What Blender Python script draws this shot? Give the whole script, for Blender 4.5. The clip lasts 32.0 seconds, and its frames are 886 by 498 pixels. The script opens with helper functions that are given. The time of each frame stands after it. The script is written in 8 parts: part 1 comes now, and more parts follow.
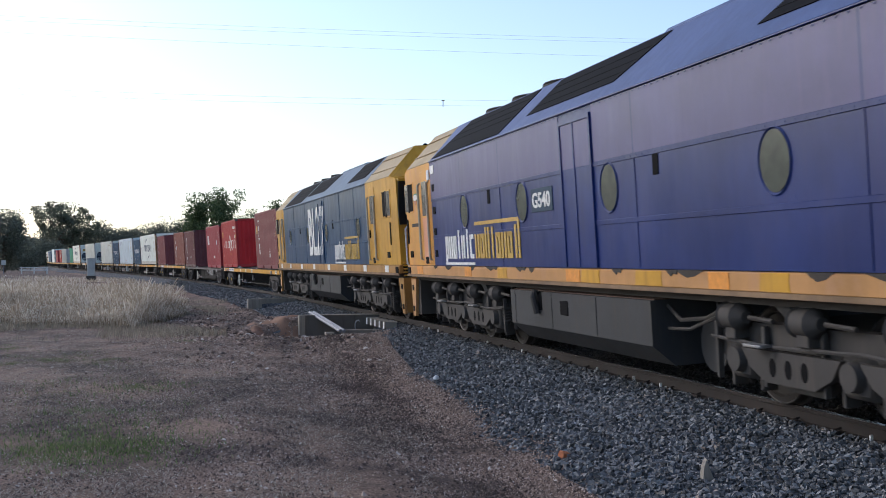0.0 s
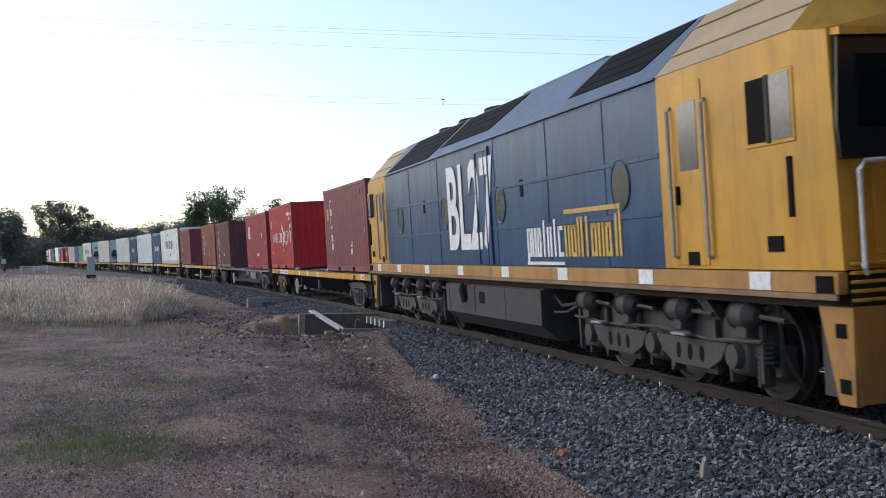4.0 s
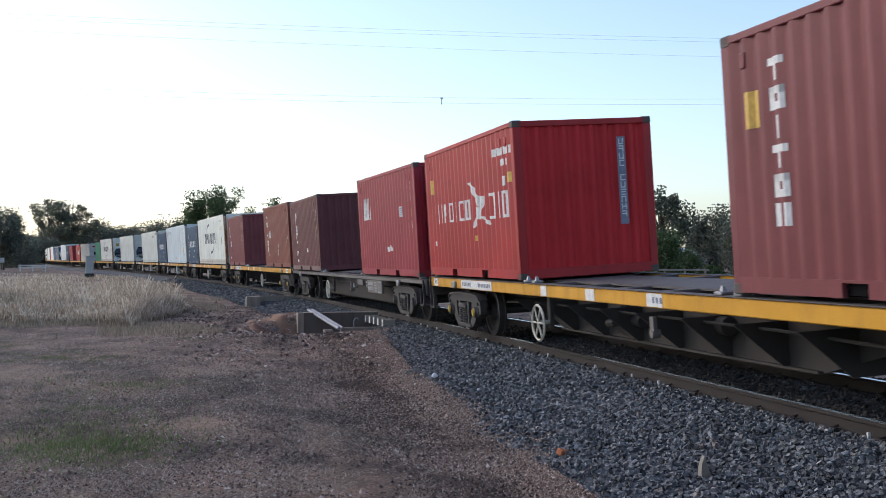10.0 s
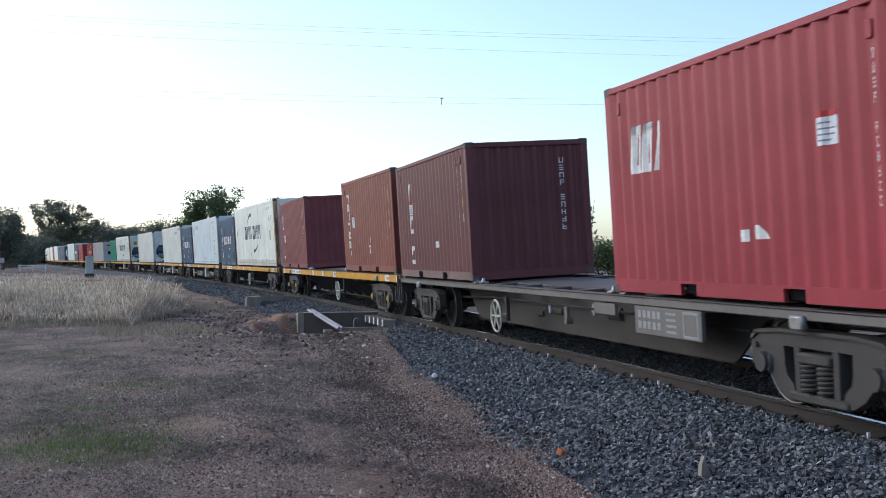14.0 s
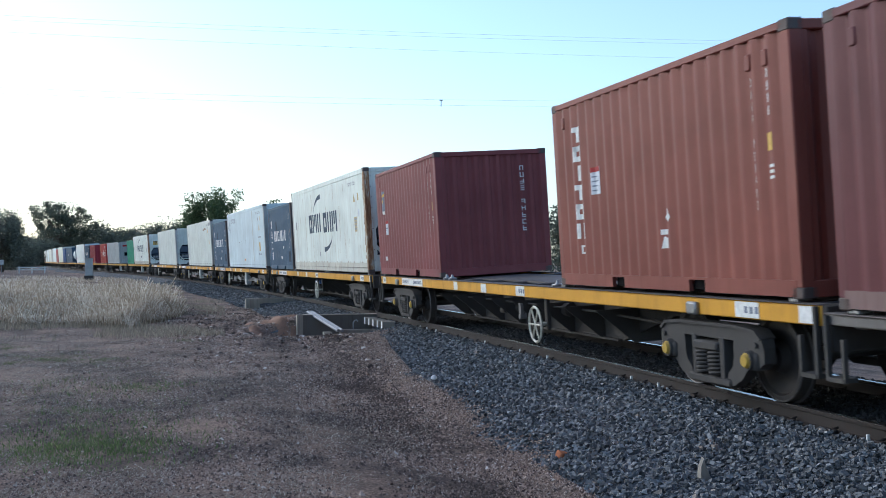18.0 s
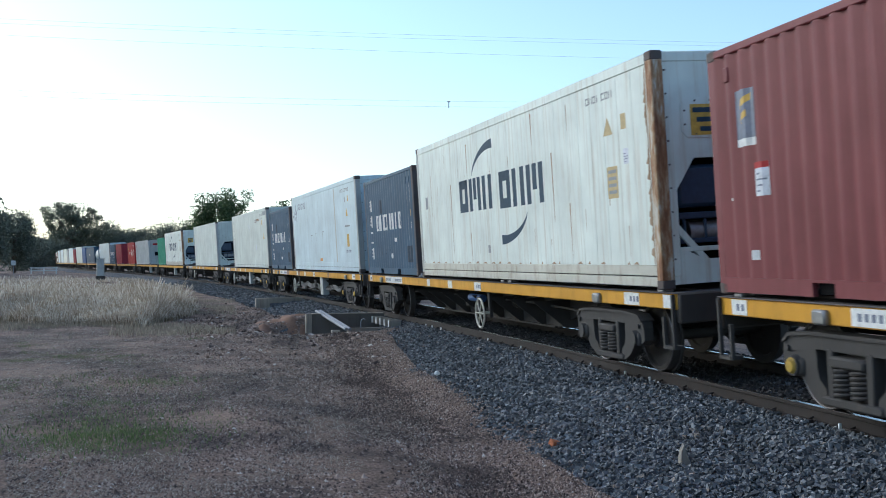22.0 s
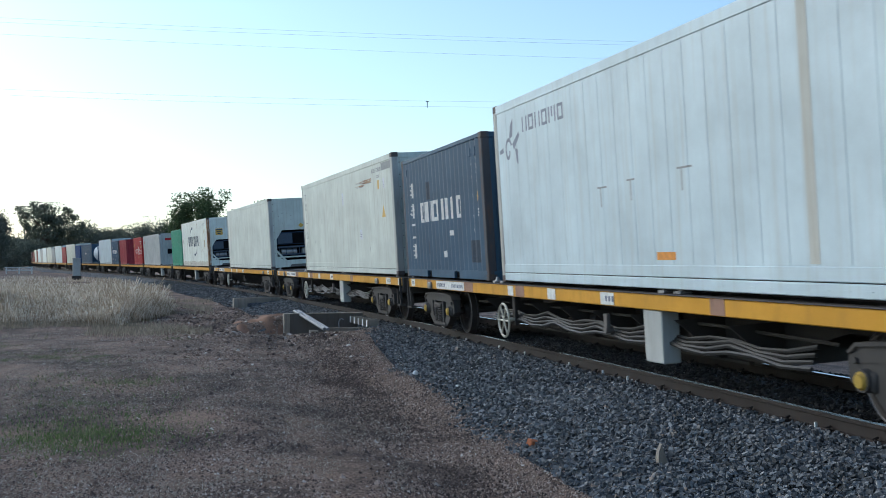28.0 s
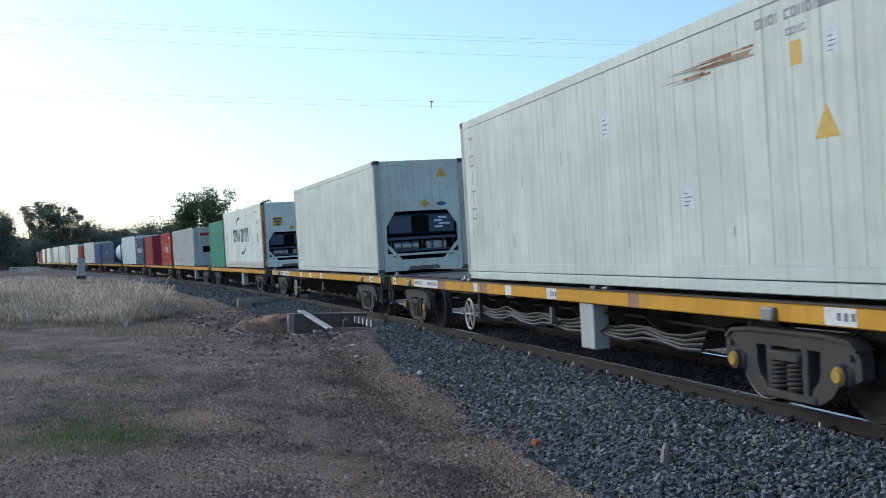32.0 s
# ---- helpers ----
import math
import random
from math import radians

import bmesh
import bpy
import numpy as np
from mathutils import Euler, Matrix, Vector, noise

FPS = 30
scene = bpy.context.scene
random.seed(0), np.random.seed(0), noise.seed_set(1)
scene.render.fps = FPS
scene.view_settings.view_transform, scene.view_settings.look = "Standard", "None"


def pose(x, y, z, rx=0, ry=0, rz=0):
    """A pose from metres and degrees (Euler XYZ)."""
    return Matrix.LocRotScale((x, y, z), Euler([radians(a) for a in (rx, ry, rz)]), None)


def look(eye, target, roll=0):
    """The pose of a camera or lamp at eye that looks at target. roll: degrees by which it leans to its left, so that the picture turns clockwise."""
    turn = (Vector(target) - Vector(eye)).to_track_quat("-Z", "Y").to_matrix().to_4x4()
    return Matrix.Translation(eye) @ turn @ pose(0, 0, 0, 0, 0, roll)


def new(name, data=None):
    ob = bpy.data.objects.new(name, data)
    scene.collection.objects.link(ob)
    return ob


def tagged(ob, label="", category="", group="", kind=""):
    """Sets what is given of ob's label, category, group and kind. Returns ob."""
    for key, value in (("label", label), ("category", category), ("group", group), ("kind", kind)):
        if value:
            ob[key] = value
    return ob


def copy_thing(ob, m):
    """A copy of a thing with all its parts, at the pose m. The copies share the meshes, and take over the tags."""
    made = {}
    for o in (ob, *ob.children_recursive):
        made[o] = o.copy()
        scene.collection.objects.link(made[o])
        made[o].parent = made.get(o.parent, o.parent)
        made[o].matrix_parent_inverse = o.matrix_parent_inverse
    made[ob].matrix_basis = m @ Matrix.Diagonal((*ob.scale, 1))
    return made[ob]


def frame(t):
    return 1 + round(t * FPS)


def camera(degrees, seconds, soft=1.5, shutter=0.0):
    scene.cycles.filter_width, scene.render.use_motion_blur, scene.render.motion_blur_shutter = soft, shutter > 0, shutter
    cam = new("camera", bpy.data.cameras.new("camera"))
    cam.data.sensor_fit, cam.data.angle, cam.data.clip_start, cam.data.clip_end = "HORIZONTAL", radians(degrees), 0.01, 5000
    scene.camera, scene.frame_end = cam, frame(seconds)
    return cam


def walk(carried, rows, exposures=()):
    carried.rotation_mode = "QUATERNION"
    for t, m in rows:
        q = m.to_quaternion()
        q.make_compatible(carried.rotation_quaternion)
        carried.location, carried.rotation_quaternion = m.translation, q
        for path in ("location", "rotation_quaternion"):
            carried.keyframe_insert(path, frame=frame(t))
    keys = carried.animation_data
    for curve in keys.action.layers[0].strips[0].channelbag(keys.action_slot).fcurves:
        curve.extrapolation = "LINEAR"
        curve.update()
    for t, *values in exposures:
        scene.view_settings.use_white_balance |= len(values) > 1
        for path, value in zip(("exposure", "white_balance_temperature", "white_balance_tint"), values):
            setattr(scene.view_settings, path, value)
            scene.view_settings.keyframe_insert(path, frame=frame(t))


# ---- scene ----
import itertools

# ============ camera ============
cam = camera(44.29, 32.0, soft=0.7, shutter=0.3)
PATH = [
    (0.0, -0.004, 0.009, 1.38, 0.626, 0.006, 0.069),
    (1.5, -0.002, 0.001, 1.38, 0.626, 0.004, 0.082),
    (3.0, -0.002, 0.002, 1.38, 0.58, 0.002, 0.11),
    (3.5, -0.002, 0.002, 1.38, 0.575, 0.003, 0.09),
    (5.5, 0.0, 0.0, 1.38, 0.52, 0.003, 0.044),
    (6.5, 0.0, 0.0, 1.38, 0.5, 0.003, 0.035),
    (9.0, 0.0, 0.0, 1.38, 0.503, 0.004, 0.0),
    (12.0, 0.0, 0.0, 1.38, 0.5, 0.004, 0.0),
    (14.5, 0.0, 0.0, 1.38, 0.512, 0.005, -0.003),
    (16.5, 0.0, 0.0, 1.38, 0.572, 0.006, -0.02),
    (18.0, 0.0, 0.0, 1.38, 0.612, 0.008, -0.032),
    (19.0, 0.0, 0.0, 1.38, 0.632, 0.009, -0.036),
    (20.0, 0.004, -0.022, 1.38, 0.628, 0.004, -0.042),
    (20.5, 0.066, -0.401, 1.378, 0.617, -0.038, 0.26),
    (21.0, 0.108, -0.66, 1.377, 0.619, -0.057, 0.467),
    (22.0, 0.108, -0.66, 1.377, 0.622, -0.057, 0.465),
    (24.0, 0.108, -0.66, 1.377, 0.622, -0.058, 0.472),
    (24.5, 0.108, -0.66, 1.377, 0.618, -0.057, 0.363),
    (25.0, 0.107, -0.656, 1.377, 0.617, -0.055, 0.082),
    (25.5, 0.107, -0.656, 1.377, 0.612, -0.053, -0.132),
    (27.5, 0.107, -0.656, 1.377, 0.608, -0.049, -0.732),
    (28.0, 0.108, -0.656, 1.377, 0.609, -0.05, -0.672),
    (28.5, 0.108, -0.656, 1.377, 0.609, -0.05, -0.523),
    (29.0, 0.108, -0.656, 1.377, 0.611, -0.051, -0.477),
    (30.0, 0.107, -0.656, 1.377, 0.613, -0.05, -0.473),
    (32.0, 0.107, -0.656, 1.377, 0.61, -0.051, -0.45),
]
walk(cam, [(t, pose(x, y, z, 90 + tilt, 0, turn) @ pose(0, 0, 0, 0, 0, lean)) for t, x, y, z, tilt, lean, turn in PATH],
     exposures=[(0, 0.61, 6080, 12), (7, 0.63, 6180, 12), (12, 0.67, 6150, 11), (14.5, 0.71, 5800, 7), (17, 0.72, 5600, 5), (20, 0.66, 5580, 3), (24, 0.57, 5680, 1), (28, 0.48, 5700, 1), (32, 0.48, 5720, 1)])

# ============ light ============
world = bpy.data.worlds.new("sky")
scene.world = world
world.use_nodes = True
wn = world.node_tree.nodes
sky = wn.new("ShaderNodeTexSky")
sky.sky_type = "NISHITA"
sky.sun_disc = False
sky.sun_elevation = radians(30.0)
sky.sun_rotation = radians(-62.0)
sky.altitude = 150.0
sky.air_density = 1.0
sky.dust_density = 1.7
sky.ozone_density = 1.6
wn["Background"].inputs["Strength"].default_value = 0.15
haze = wn.new("ShaderNodeHueSaturation")
haze.inputs["Saturation"].default_value = 0.95
world.node_tree.links.new(sky.outputs["Color"], haze.inputs["Color"])
world.node_tree.links.new(haze.outputs["Color"], wn["Background"].inputs["Color"])
sun = new("sun", bpy.data.lights.new("sun", "SUN"))
sun.data.energy = 0.5
sun.data.angle = radians(40.0)
sun.data.color = (1.0, 0.83, 0.67)
sun.matrix_world = look((-300 * math.sin(radians(62)), 300 * math.cos(radians(62)), 150), (0, 0, 0))

# ============ the line of the track ============
# distance back along the line (metres) against curvature; heading and place at 0
BEND_AT = (-200.0, 0.0, 30.0, 60.0, 110.0, 180.0, 320.0, 460.0)
BEND = (0.00186, 0.00186, 0.00165, 0.00087, 0.00118, -0.0005, -0.0004, -0.0004)
LINE_U = np.arange(-200.0, 461.0, 1.0)
_k = np.interp(LINE_U, BEND_AT, BEND)
_th = np.concatenate([[0.0], np.cumsum((_k[1:] + _k[:-1]) / 2)])
_th += 1.82064 - np.interp(0.0, LINE_U, _th)
_x = np.concatenate([[0.0], np.cumsum((np.cos(_th)[1:] + np.cos(_th)[:-1]) / 2)])
_y = np.concatenate([[0.0], np.cumsum((np.sin(_th)[1:] + np.sin(_th)[:-1]) / 2)])
_x += 3.8242 - np.interp(0.0, LINE_U, _x)
_y += 12.6 - np.interp(0.0, LINE_U, _y)
CANT = 0.0633


def line_at(u):
    """Place and heading of the track's centre, u metres back along it."""
    return float(np.interp(u, LINE_U, _x)), float(np.interp(u, LINE_U, _y)), float(np.interp(u, LINE_U, _th))


def beside(u, n, z=0.0):
    """A point n metres to the camera's side of the centre line."""
    x, y, a = line_at(u)
    return Vector((x - math.sin(a) * n, y + math.cos(a) * n, z))


def gone(t):
    """How far the train has come since 9 s."""
    def d(q):
        return 4.25396 * q + 0.01465 * q * q + 0.0002351 * q ** 3 - 3.92869e-5 * q ** 4
    return d(t - 16.0) - d(-7.0) + 0.0656 * max(0.0, 4.0 - t) ** 2


def ride(u, half):
    """Pose of a vehicle whose middle is at u and whose bogies are half apart from it; it leans with the track."""
    xa, ya, _ = line_at(u - half)
    xb, yb, _ = line_at(u + half)
    return Matrix.Translation(((xa + xb) / 2, (ya + yb) / 2, 0)) @ Matrix.Rotation(math.atan2(ya - yb, xa - xb), 4, "Z") @ Matrix.Rotation(CANT, 4, "X")


def line_coords(px, py):
    """Arrays of (u, n) for arrays of places near the line."""
    i = np.abs(px[..., None] - _x[::2]) ** 2 + np.abs(py[..., None] - _y[::2]) ** 2
    j = np.argmin(i, axis=-1) * 2
    dx, dy = px - _x[j], py - _y[j]
    return LINE_U[j] + dx * np.cos(_th[j]) + dy * np.sin(_th[j]), -dx * np.sin(_th[j]) + dy * np.cos(_th[j])


# ============ materials ============
def ramp(nt, fac, stops):
    r = nt.nodes.new("ShaderNodeValToRGB")
    r.color_ramp.elements[0].position, r.color_ramp.elements[-1].position = stops[0][0], stops[-1][0]
    r.color_ramp.elements[0].color, r.color_ramp.elements[-1].color = (*stops[0][1], 1), (*stops[-1][1], 1)
    for p, c in stops[1:-1]:
        r.color_ramp.elements.new(p).color = (*c, 1)
    nt.links.new(fac, r.inputs[0])
    return r.outputs[0]


def noise_tex(nt, vec, scale, detail=4.0, rough=0.6, stretch=None):
    n = nt.nodes.new("ShaderNodeTexNoise")
    n.inputs["Scale"].default_value, n.inputs["Detail"].default_value, n.inputs["Roughness"].default_value = scale, detail, rough
    if stretch:
        m = nt.nodes.new("ShaderNodeMapping")
        m.inputs["Scale"].default_value = stretch
        nt.links.new(vec, m.inputs[0])
        vec = m.outputs[0]
    nt.links.new(vec, n.inputs["Vector"])
    return n.outputs["Fac"]


def mix(nt, fac, a, b, mode="MIX"):
    m = nt.nodes.new("ShaderNodeMix")
    m.data_type, m.blend_type = "RGBA", mode
    if isinstance(fac, (int, float)):
        m.inputs[0].default_value = fac
    else:
        nt.links.new(fac, m.inputs[0])
    for s, v in ((m.inputs[6], a), (m.inputs[7], b)):
        if isinstance(v, tuple):
            s.default_value = (*v, 1)
        else:
            nt.links.new(v, s)
    return m.outputs[2]


def blank(name, rough=0.6, metal=0.0):
    m = bpy.data.materials.new(name)
    m.use_nodes = True
    nt = m.node_tree
    b = nt.nodes["Principled BSDF"]
    b.inputs["Roughness"].default_value, b.inputs["Metallic"].default_value = rough, metal
    co = nt.nodes.new("ShaderNodeTexCoord")
    return m, nt, b, co.outputs["Object"]


def bump(nt, b, height, strength, distance):
    n = nt.nodes.new("ShaderNodeBump")
    n.inputs["Strength"].default_value, n.inputs["Distance"].default_value = strength, distance
    nt.links.new(height, n.inputs["Height"])
    nt.links.new(n.outputs[0], b.inputs["Normal"])


def paint(name, colour, rough=0.5, metal=0.0, dirt=(0.16, 0.11, 0.08), amount=0.35, streak=(3.0, 3.0, 0.35), fade=0.16, grain=60.0, dent=0.0, gloss=0.26):
    """Weathered paint: faded patches, dirt that runs down in streaks, a fine grain."""
    m, nt, b, vec = blank(name, rough, metal)
    b.inputs["Specular IOR Level"].default_value = gloss
    big = noise_tex(nt, vec, 0.9, 5, 0.6)
    run = noise_tex(nt, vec, 2.2, 6, 0.65, streak)
    fine = noise_tex(nt, vec, grain, 3, 0.6)
    light = tuple(min(1, c * (1 + fade) + 0.03 * fade) for c in colour)
    dark = tuple(c * (1 - fade) for c in colour)
    base = ramp(nt, big, [(0.3, dark), (0.7, light)])
    stain = ramp(nt, run, [(0.5, (0, 0, 0)), (0.78, (amount,) * 3)])
    base = mix(nt, stain, base, dirt)
    base = mix(nt, 0.12, base, ramp(nt, fine, [(0.35, tuple(c * 0.7 for c in colour)), (0.65, colour)]))
    nt.links.new(base, b.inputs["Base Color"])
    rr = nt.nodes.new("ShaderNodeMapRange")
    rr.inputs["To Min"].default_value, rr.inputs["To Max"].default_value = rough - 0.1, rough + 0.15
    nt.links.new(run, rr.inputs["Value"])
    nt.links.new(rr.outputs[0], b.inputs["Roughness"])
    if dent:
        bump(nt, b, noise_tex(nt, vec, 1.9, 2, 0.5, (1.0, 1.0, 0.45) if dent > 0.2 else None), dent, 0.035)
    else:
        bump(nt, b, fine, 0.08, 0.004)
    return m


def plain(name, colour, rough=0.6, metal=0.0, gloss=0.5):
    m, nt, b, vec = blank(name, rough, metal)
    b.inputs["Specular IOR Level"].default_value = gloss
    n = noise_tex(nt, vec, 14.0, 5, 0.65)
    nt.links.new(ramp(nt, n, [(0.3, tuple(c * 0.78 for c in colour)), (0.7, tuple(min(1, c * 1.15) for c in colour))]), b.inputs["Base Color"])
    return m


RUST = (0.13, 0.05, 0.025)
M_MAROON = paint("maroon container paint", (0.188, 0.048, 0.052), 0.5, dirt=(0.1, 0.04, 0.03), amount=0.3)
M_BROWN = paint("brown container paint", (0.210, 0.062, 0.045), 0.5, dirt=(0.1, 0.04, 0.03), amount=0.3)
M_DARKMAROON = paint("dark plum container paint", (0.122, 0.036, 0.039), 0.5, dirt=(0.07, 0.03, 0.03), amount=0.3)
M_PLUMRAIL = paint("chalky faded plum paint", (0.175, 0.112, 0.102), 0.6, dirt=(0.12, 0.06, 0.05), amount=0.6)
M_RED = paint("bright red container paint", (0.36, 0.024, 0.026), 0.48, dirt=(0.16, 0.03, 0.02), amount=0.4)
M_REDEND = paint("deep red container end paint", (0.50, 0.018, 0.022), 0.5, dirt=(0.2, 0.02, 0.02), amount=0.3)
M_CRIMSON = paint("crimson container paint", (0.29, 0.032, 0.046), 0.48, dirt=(0.14, 0.03, 0.03), amount=0.3)
M_NAVY = paint("slate blue container paint", (0.040, 0.088, 0.148), 0.5, gloss=0.25, dirt=(0.08, 0.08, 0.08), amount=0.35)
M_BLUE = paint("blue container paint", (0.045, 0.10, 0.24), 0.5)
M_GREEN = paint("green container paint", (0.035, 0.26, 0.16), 0.5)
M_GREY = paint("pale grey container paint", (0.42, 0.43, 0.41), 0.55)
M_WHITE = paint("dirty white reefer skin", (0.69, 0.735, 0.675), 0.45, dirt=(0.40, 0.29, 0.18), amount=0.7, streak=(5.0, 5.0, 0.22), dent=0.1)
M_WHITE_B = paint("bluish white reefer skin", (0.555, 0.645, 0.675), 0.42, dirt=(0.40, 0.36, 0.28), amount=0.4, streak=(4.0, 4.0, 0.16), dent=0.08)
M_WHITE_C = paint("greyed white reefer skin", (0.58, 0.615, 0.56), 0.5, dirt=(0.32, 0.27, 0.2), amount=0.6, streak=(5.0, 5.0, 0.16), dent=0.1)
M_RUSTSTAIN = paint("runny brown rust", (0.36, 0.26, 0.17), 0.8, dirt=(0.2, 0.1, 0.05), amount=0.9, streak=(9.0, 9.0, 0.5))
M_WHITEGRIME = paint("grimy cream rail paint", (0.54, 0.52, 0.44), 0.5, dirt=(0.26, 0.16, 0.09), amount=0.85, streak=(2.5, 2.5, 1.2))
M_POST, _nt, _b, _v = blank("rust eaten white post", 0.7)
_c = ramp(_nt, noise_tex(_nt, _v, 2.6, 7, 0.7, (2.5, 2.5, 0.55)), [(0.40, (0.50, 0.47, 0.40)), (0.47, (0.36, 0.235, 0.13)), (0.55, (0.23, 0.10, 0.04)), (0.66, (0.10, 0.045, 0.025))])
_nt.links.new(_c, _b.inputs["Base Color"])
bump(_nt, _b, noise_tex(_nt, _v, 30.0, 4, 0.7), 0.3, 0.006)
M_SLATEPOST = paint("rusty slate post paint", (0.075, 0.075, 0.085), 0.65, dirt=(0.16, 0.085, 0.05), amount=0.95, streak=(4.0, 4.0, 1.0))
M_CASTING = paint("worn casting steel", (0.10, 0.085, 0.08), 0.6, 0.2, dirt=RUST, amount=0.5)
M_DECAL = plain("white lettering vinyl", (0.70, 0.70, 0.68), 0.5)
M_NAVYINK = plain("navy lettering paint", (0.030, 0.058, 0.092), 0.55, 0.0, 0.15)
M_GREYINK = plain("grey lettering paint", (0.17, 0.19, 0.25), 0.5)
M_FADEDMARK = plain("faded grey stencil paint", (0.26, 0.27, 0.27), 0.6)
M_GOLDINK = plain("gold lettering paint", (0.48, 0.30, 0.05), 0.5)
M_LABEL = plain("yellow label vinyl", (0.58, 0.36, 0.055), 0.5)
M_OLDLABEL = plain("faded tan label vinyl", (0.47, 0.36, 0.17), 0.6)
M_ORANGE = plain("orange label vinyl", (0.66, 0.26, 0.03), 0.5)
M_PALELABEL = plain("pale label vinyl", (0.55, 0.60, 0.66), 0.5)
M_SCRATCH = plain("faint scratched paint", (0.40, 0.44, 0.45), 0.6)
M_TANSTREAK = paint("pale tan water stain", (0.50, 0.50, 0.45), 0.6, dirt=(0.42, 0.37, 0.28), amount=0.9, streak=(9.0, 9.0, 0.3))
M_PAPER = plain("white sticker paper", (0.62, 0.64, 0.68), 0.6)
M_SCUFF = plain("dark rubbed paint", (0.03, 0.05, 0.075), 0.7)
M_POSTPALE = paint("pale grey frame paint", (0.42, 0.42, 0.39), 0.6, dirt=RUST, amount=0.55)
M_RIM = plain("dull worn wheel rim", (0.16, 0.15, 0.145), 0.4, 0.6)
M_UNIT = plain("dark blue cooling unit", (0.02, 0.04, 0.075), 0.4)
# black paint; also painted shade for holes, pockets, louvres and recesses
M_BLACK = plain("black paint and opening shade", (0.005, 0.005, 0.006), 0.8, 0.0, 0.08)
M_SILL = paint("yellow wagon sill paint", (0.60, 0.305, 0.028), 0.45, dirt=(0.16, 0.09, 0.04), amount=0.4, streak=(1.5, 1.5, 0.6))
M_PRIMER = paint("worn pinkish primer", (0.30, 0.175, 0.125), 0.6, dirt=(0.17, 0.10, 0.07), amount=0.8, streak=(4.0, 4.0, 2.0))
M_GREYSILL = paint("grey wagon paint", (0.15, 0.138, 0.128), 0.6, dirt=(0.12, 0.09, 0.07))
M_DECK = paint("worn wagon deck steel", (0.105, 0.093, 0.090), 0.7, 0.0, dirt=(0.13, 0.08, 0.05), amount=0.6)
M_UNDER = paint("brake dusted underframe", (0.055, 0.049, 0.044), 0.8, gloss=0.2, dirt=(0.085, 0.068, 0.055), amount=0.5)
M_BOGIE = paint("dusty cast bogie steel", (0.055, 0.051, 0.048), 0.75, gloss=0.25, dirt=(0.11, 0.092, 0.076), amount=0.6)
M_WHEEL = paint("dark wheel steel", (0.055, 0.048, 0.044), 0.6, 0.2, dirt=(0.09, 0.07, 0.058), amount=0.5)
M_SHINE = plain("polished steel tread", (0.55, 0.55, 0.56), 0.25, 1.0)
M_CAP = paint("dirty yellow bearing cap", (0.38, 0.25, 0.04), 0.6, dirt=(0.1, 0.07, 0.04), amount=0.8, streak=(6.0, 6.0, 3.0))
M_HOSE = plain("dark power cable sheath", (0.028, 0.027, 0.026), 0.5)
M_CREAM = plain("cream handwheel paint", (0.50, 0.47, 0.38), 0.6)
# on M_PURPLE and M_ENGBLUE the pale bluish streaks paint in the panels' sheen
M_PURPLE = paint("deep violet blue engine paint with sheen streaks", (0.010, 0.027, 0.135), 0.3, gloss=0.3, dirt=(0.045, 0.045, 0.13), amount=0.45, fade=0.25, dent=0.3)
# faded paint, paler and more violet to carry the sky's reflection in its colour
M_SKYVIOLET = paint("faded violet engine paint with sky reflection", (0.055, 0.052, 0.165), 0.36, gloss=0.45, dirt=(0.12, 0.10, 0.2), amount=0.4, fade=0.2, dent=0.25)
M_ENGBLUE = paint("weathered blue engine paint with sheen streaks", (0.010, 0.052, 0.125), 0.32, gloss=0.27, dirt=(0.035, 0.07, 0.11), amount=0.55, fade=0.28, dent=0.5)
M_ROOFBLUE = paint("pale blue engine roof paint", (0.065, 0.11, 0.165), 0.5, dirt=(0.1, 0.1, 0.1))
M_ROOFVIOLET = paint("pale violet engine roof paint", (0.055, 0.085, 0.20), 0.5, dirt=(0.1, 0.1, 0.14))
M_CABYELLOW = paint("yellow engine cab paint", (0.51, 0.275, 0.028), 0.45, dirt=(0.23, 0.115, 0.04), amount=0.75, fade=0.22)
M_CABORANGE = paint("sun faded orange engine cab paint", (0.57, 0.275, 0.04), 0.45, dirt=(0.52, 0.27, 0.18), amount=0.8, streak=(1.2, 1.2, 0.5), fade=0.22)
M_CABROOF = paint("bleached tan cab roof paint", (0.36, 0.272, 0.145), 0.6, dirt=(0.33, 0.24, 0.14), amount=0.6, streak=(1.5, 1.5, 0.8))
M_SALMON = paint("salmon faded door paint", (0.55, 0.26, 0.16), 0.5, dirt=(0.45, 0.22, 0.08), amount=0.4)
M_TANK = paint("grey fuel tank paint", (0.040, 0.042, 0.045), 0.65, gloss=0.25, dirt=(0.085, 0.068, 0.055), amount=0.6)
M_RUSTDUST = paint("rust brown dust", (0.10, 0.062, 0.045), 0.9, dirt=(0.055, 0.045, 0.04), amount=0.8)
M_GLASS, _nt, _b, _v = blank("dark cab glass", 0.06)
_b.inputs["Base Color"].default_value = (0.006, 0.008, 0.009, 1)
_b.inputs["Specular IOR Level"].default_value = 0.6
M_PORT, _nt, _b, _v = blank("dusty porthole glass", 0.25)
_nt.links.new(ramp(_nt, noise_tex(_nt, _v, 3.0), [(0.3, (0.04, 0.052, 0.045)), (0.7, (0.085, 0.095, 0.08))]), _b.inputs["Base Color"])
_b.inputs["Specular IOR Level"].default_value = 0.3
M_GSILL = paint("sun bleached orange sill paint", (0.45, 0.235, 0.085), 0.5, dirt=(0.42, 0.24, 0.15), amount=0.9, streak=(1.2, 1.2, 0.8), fade=0.3)
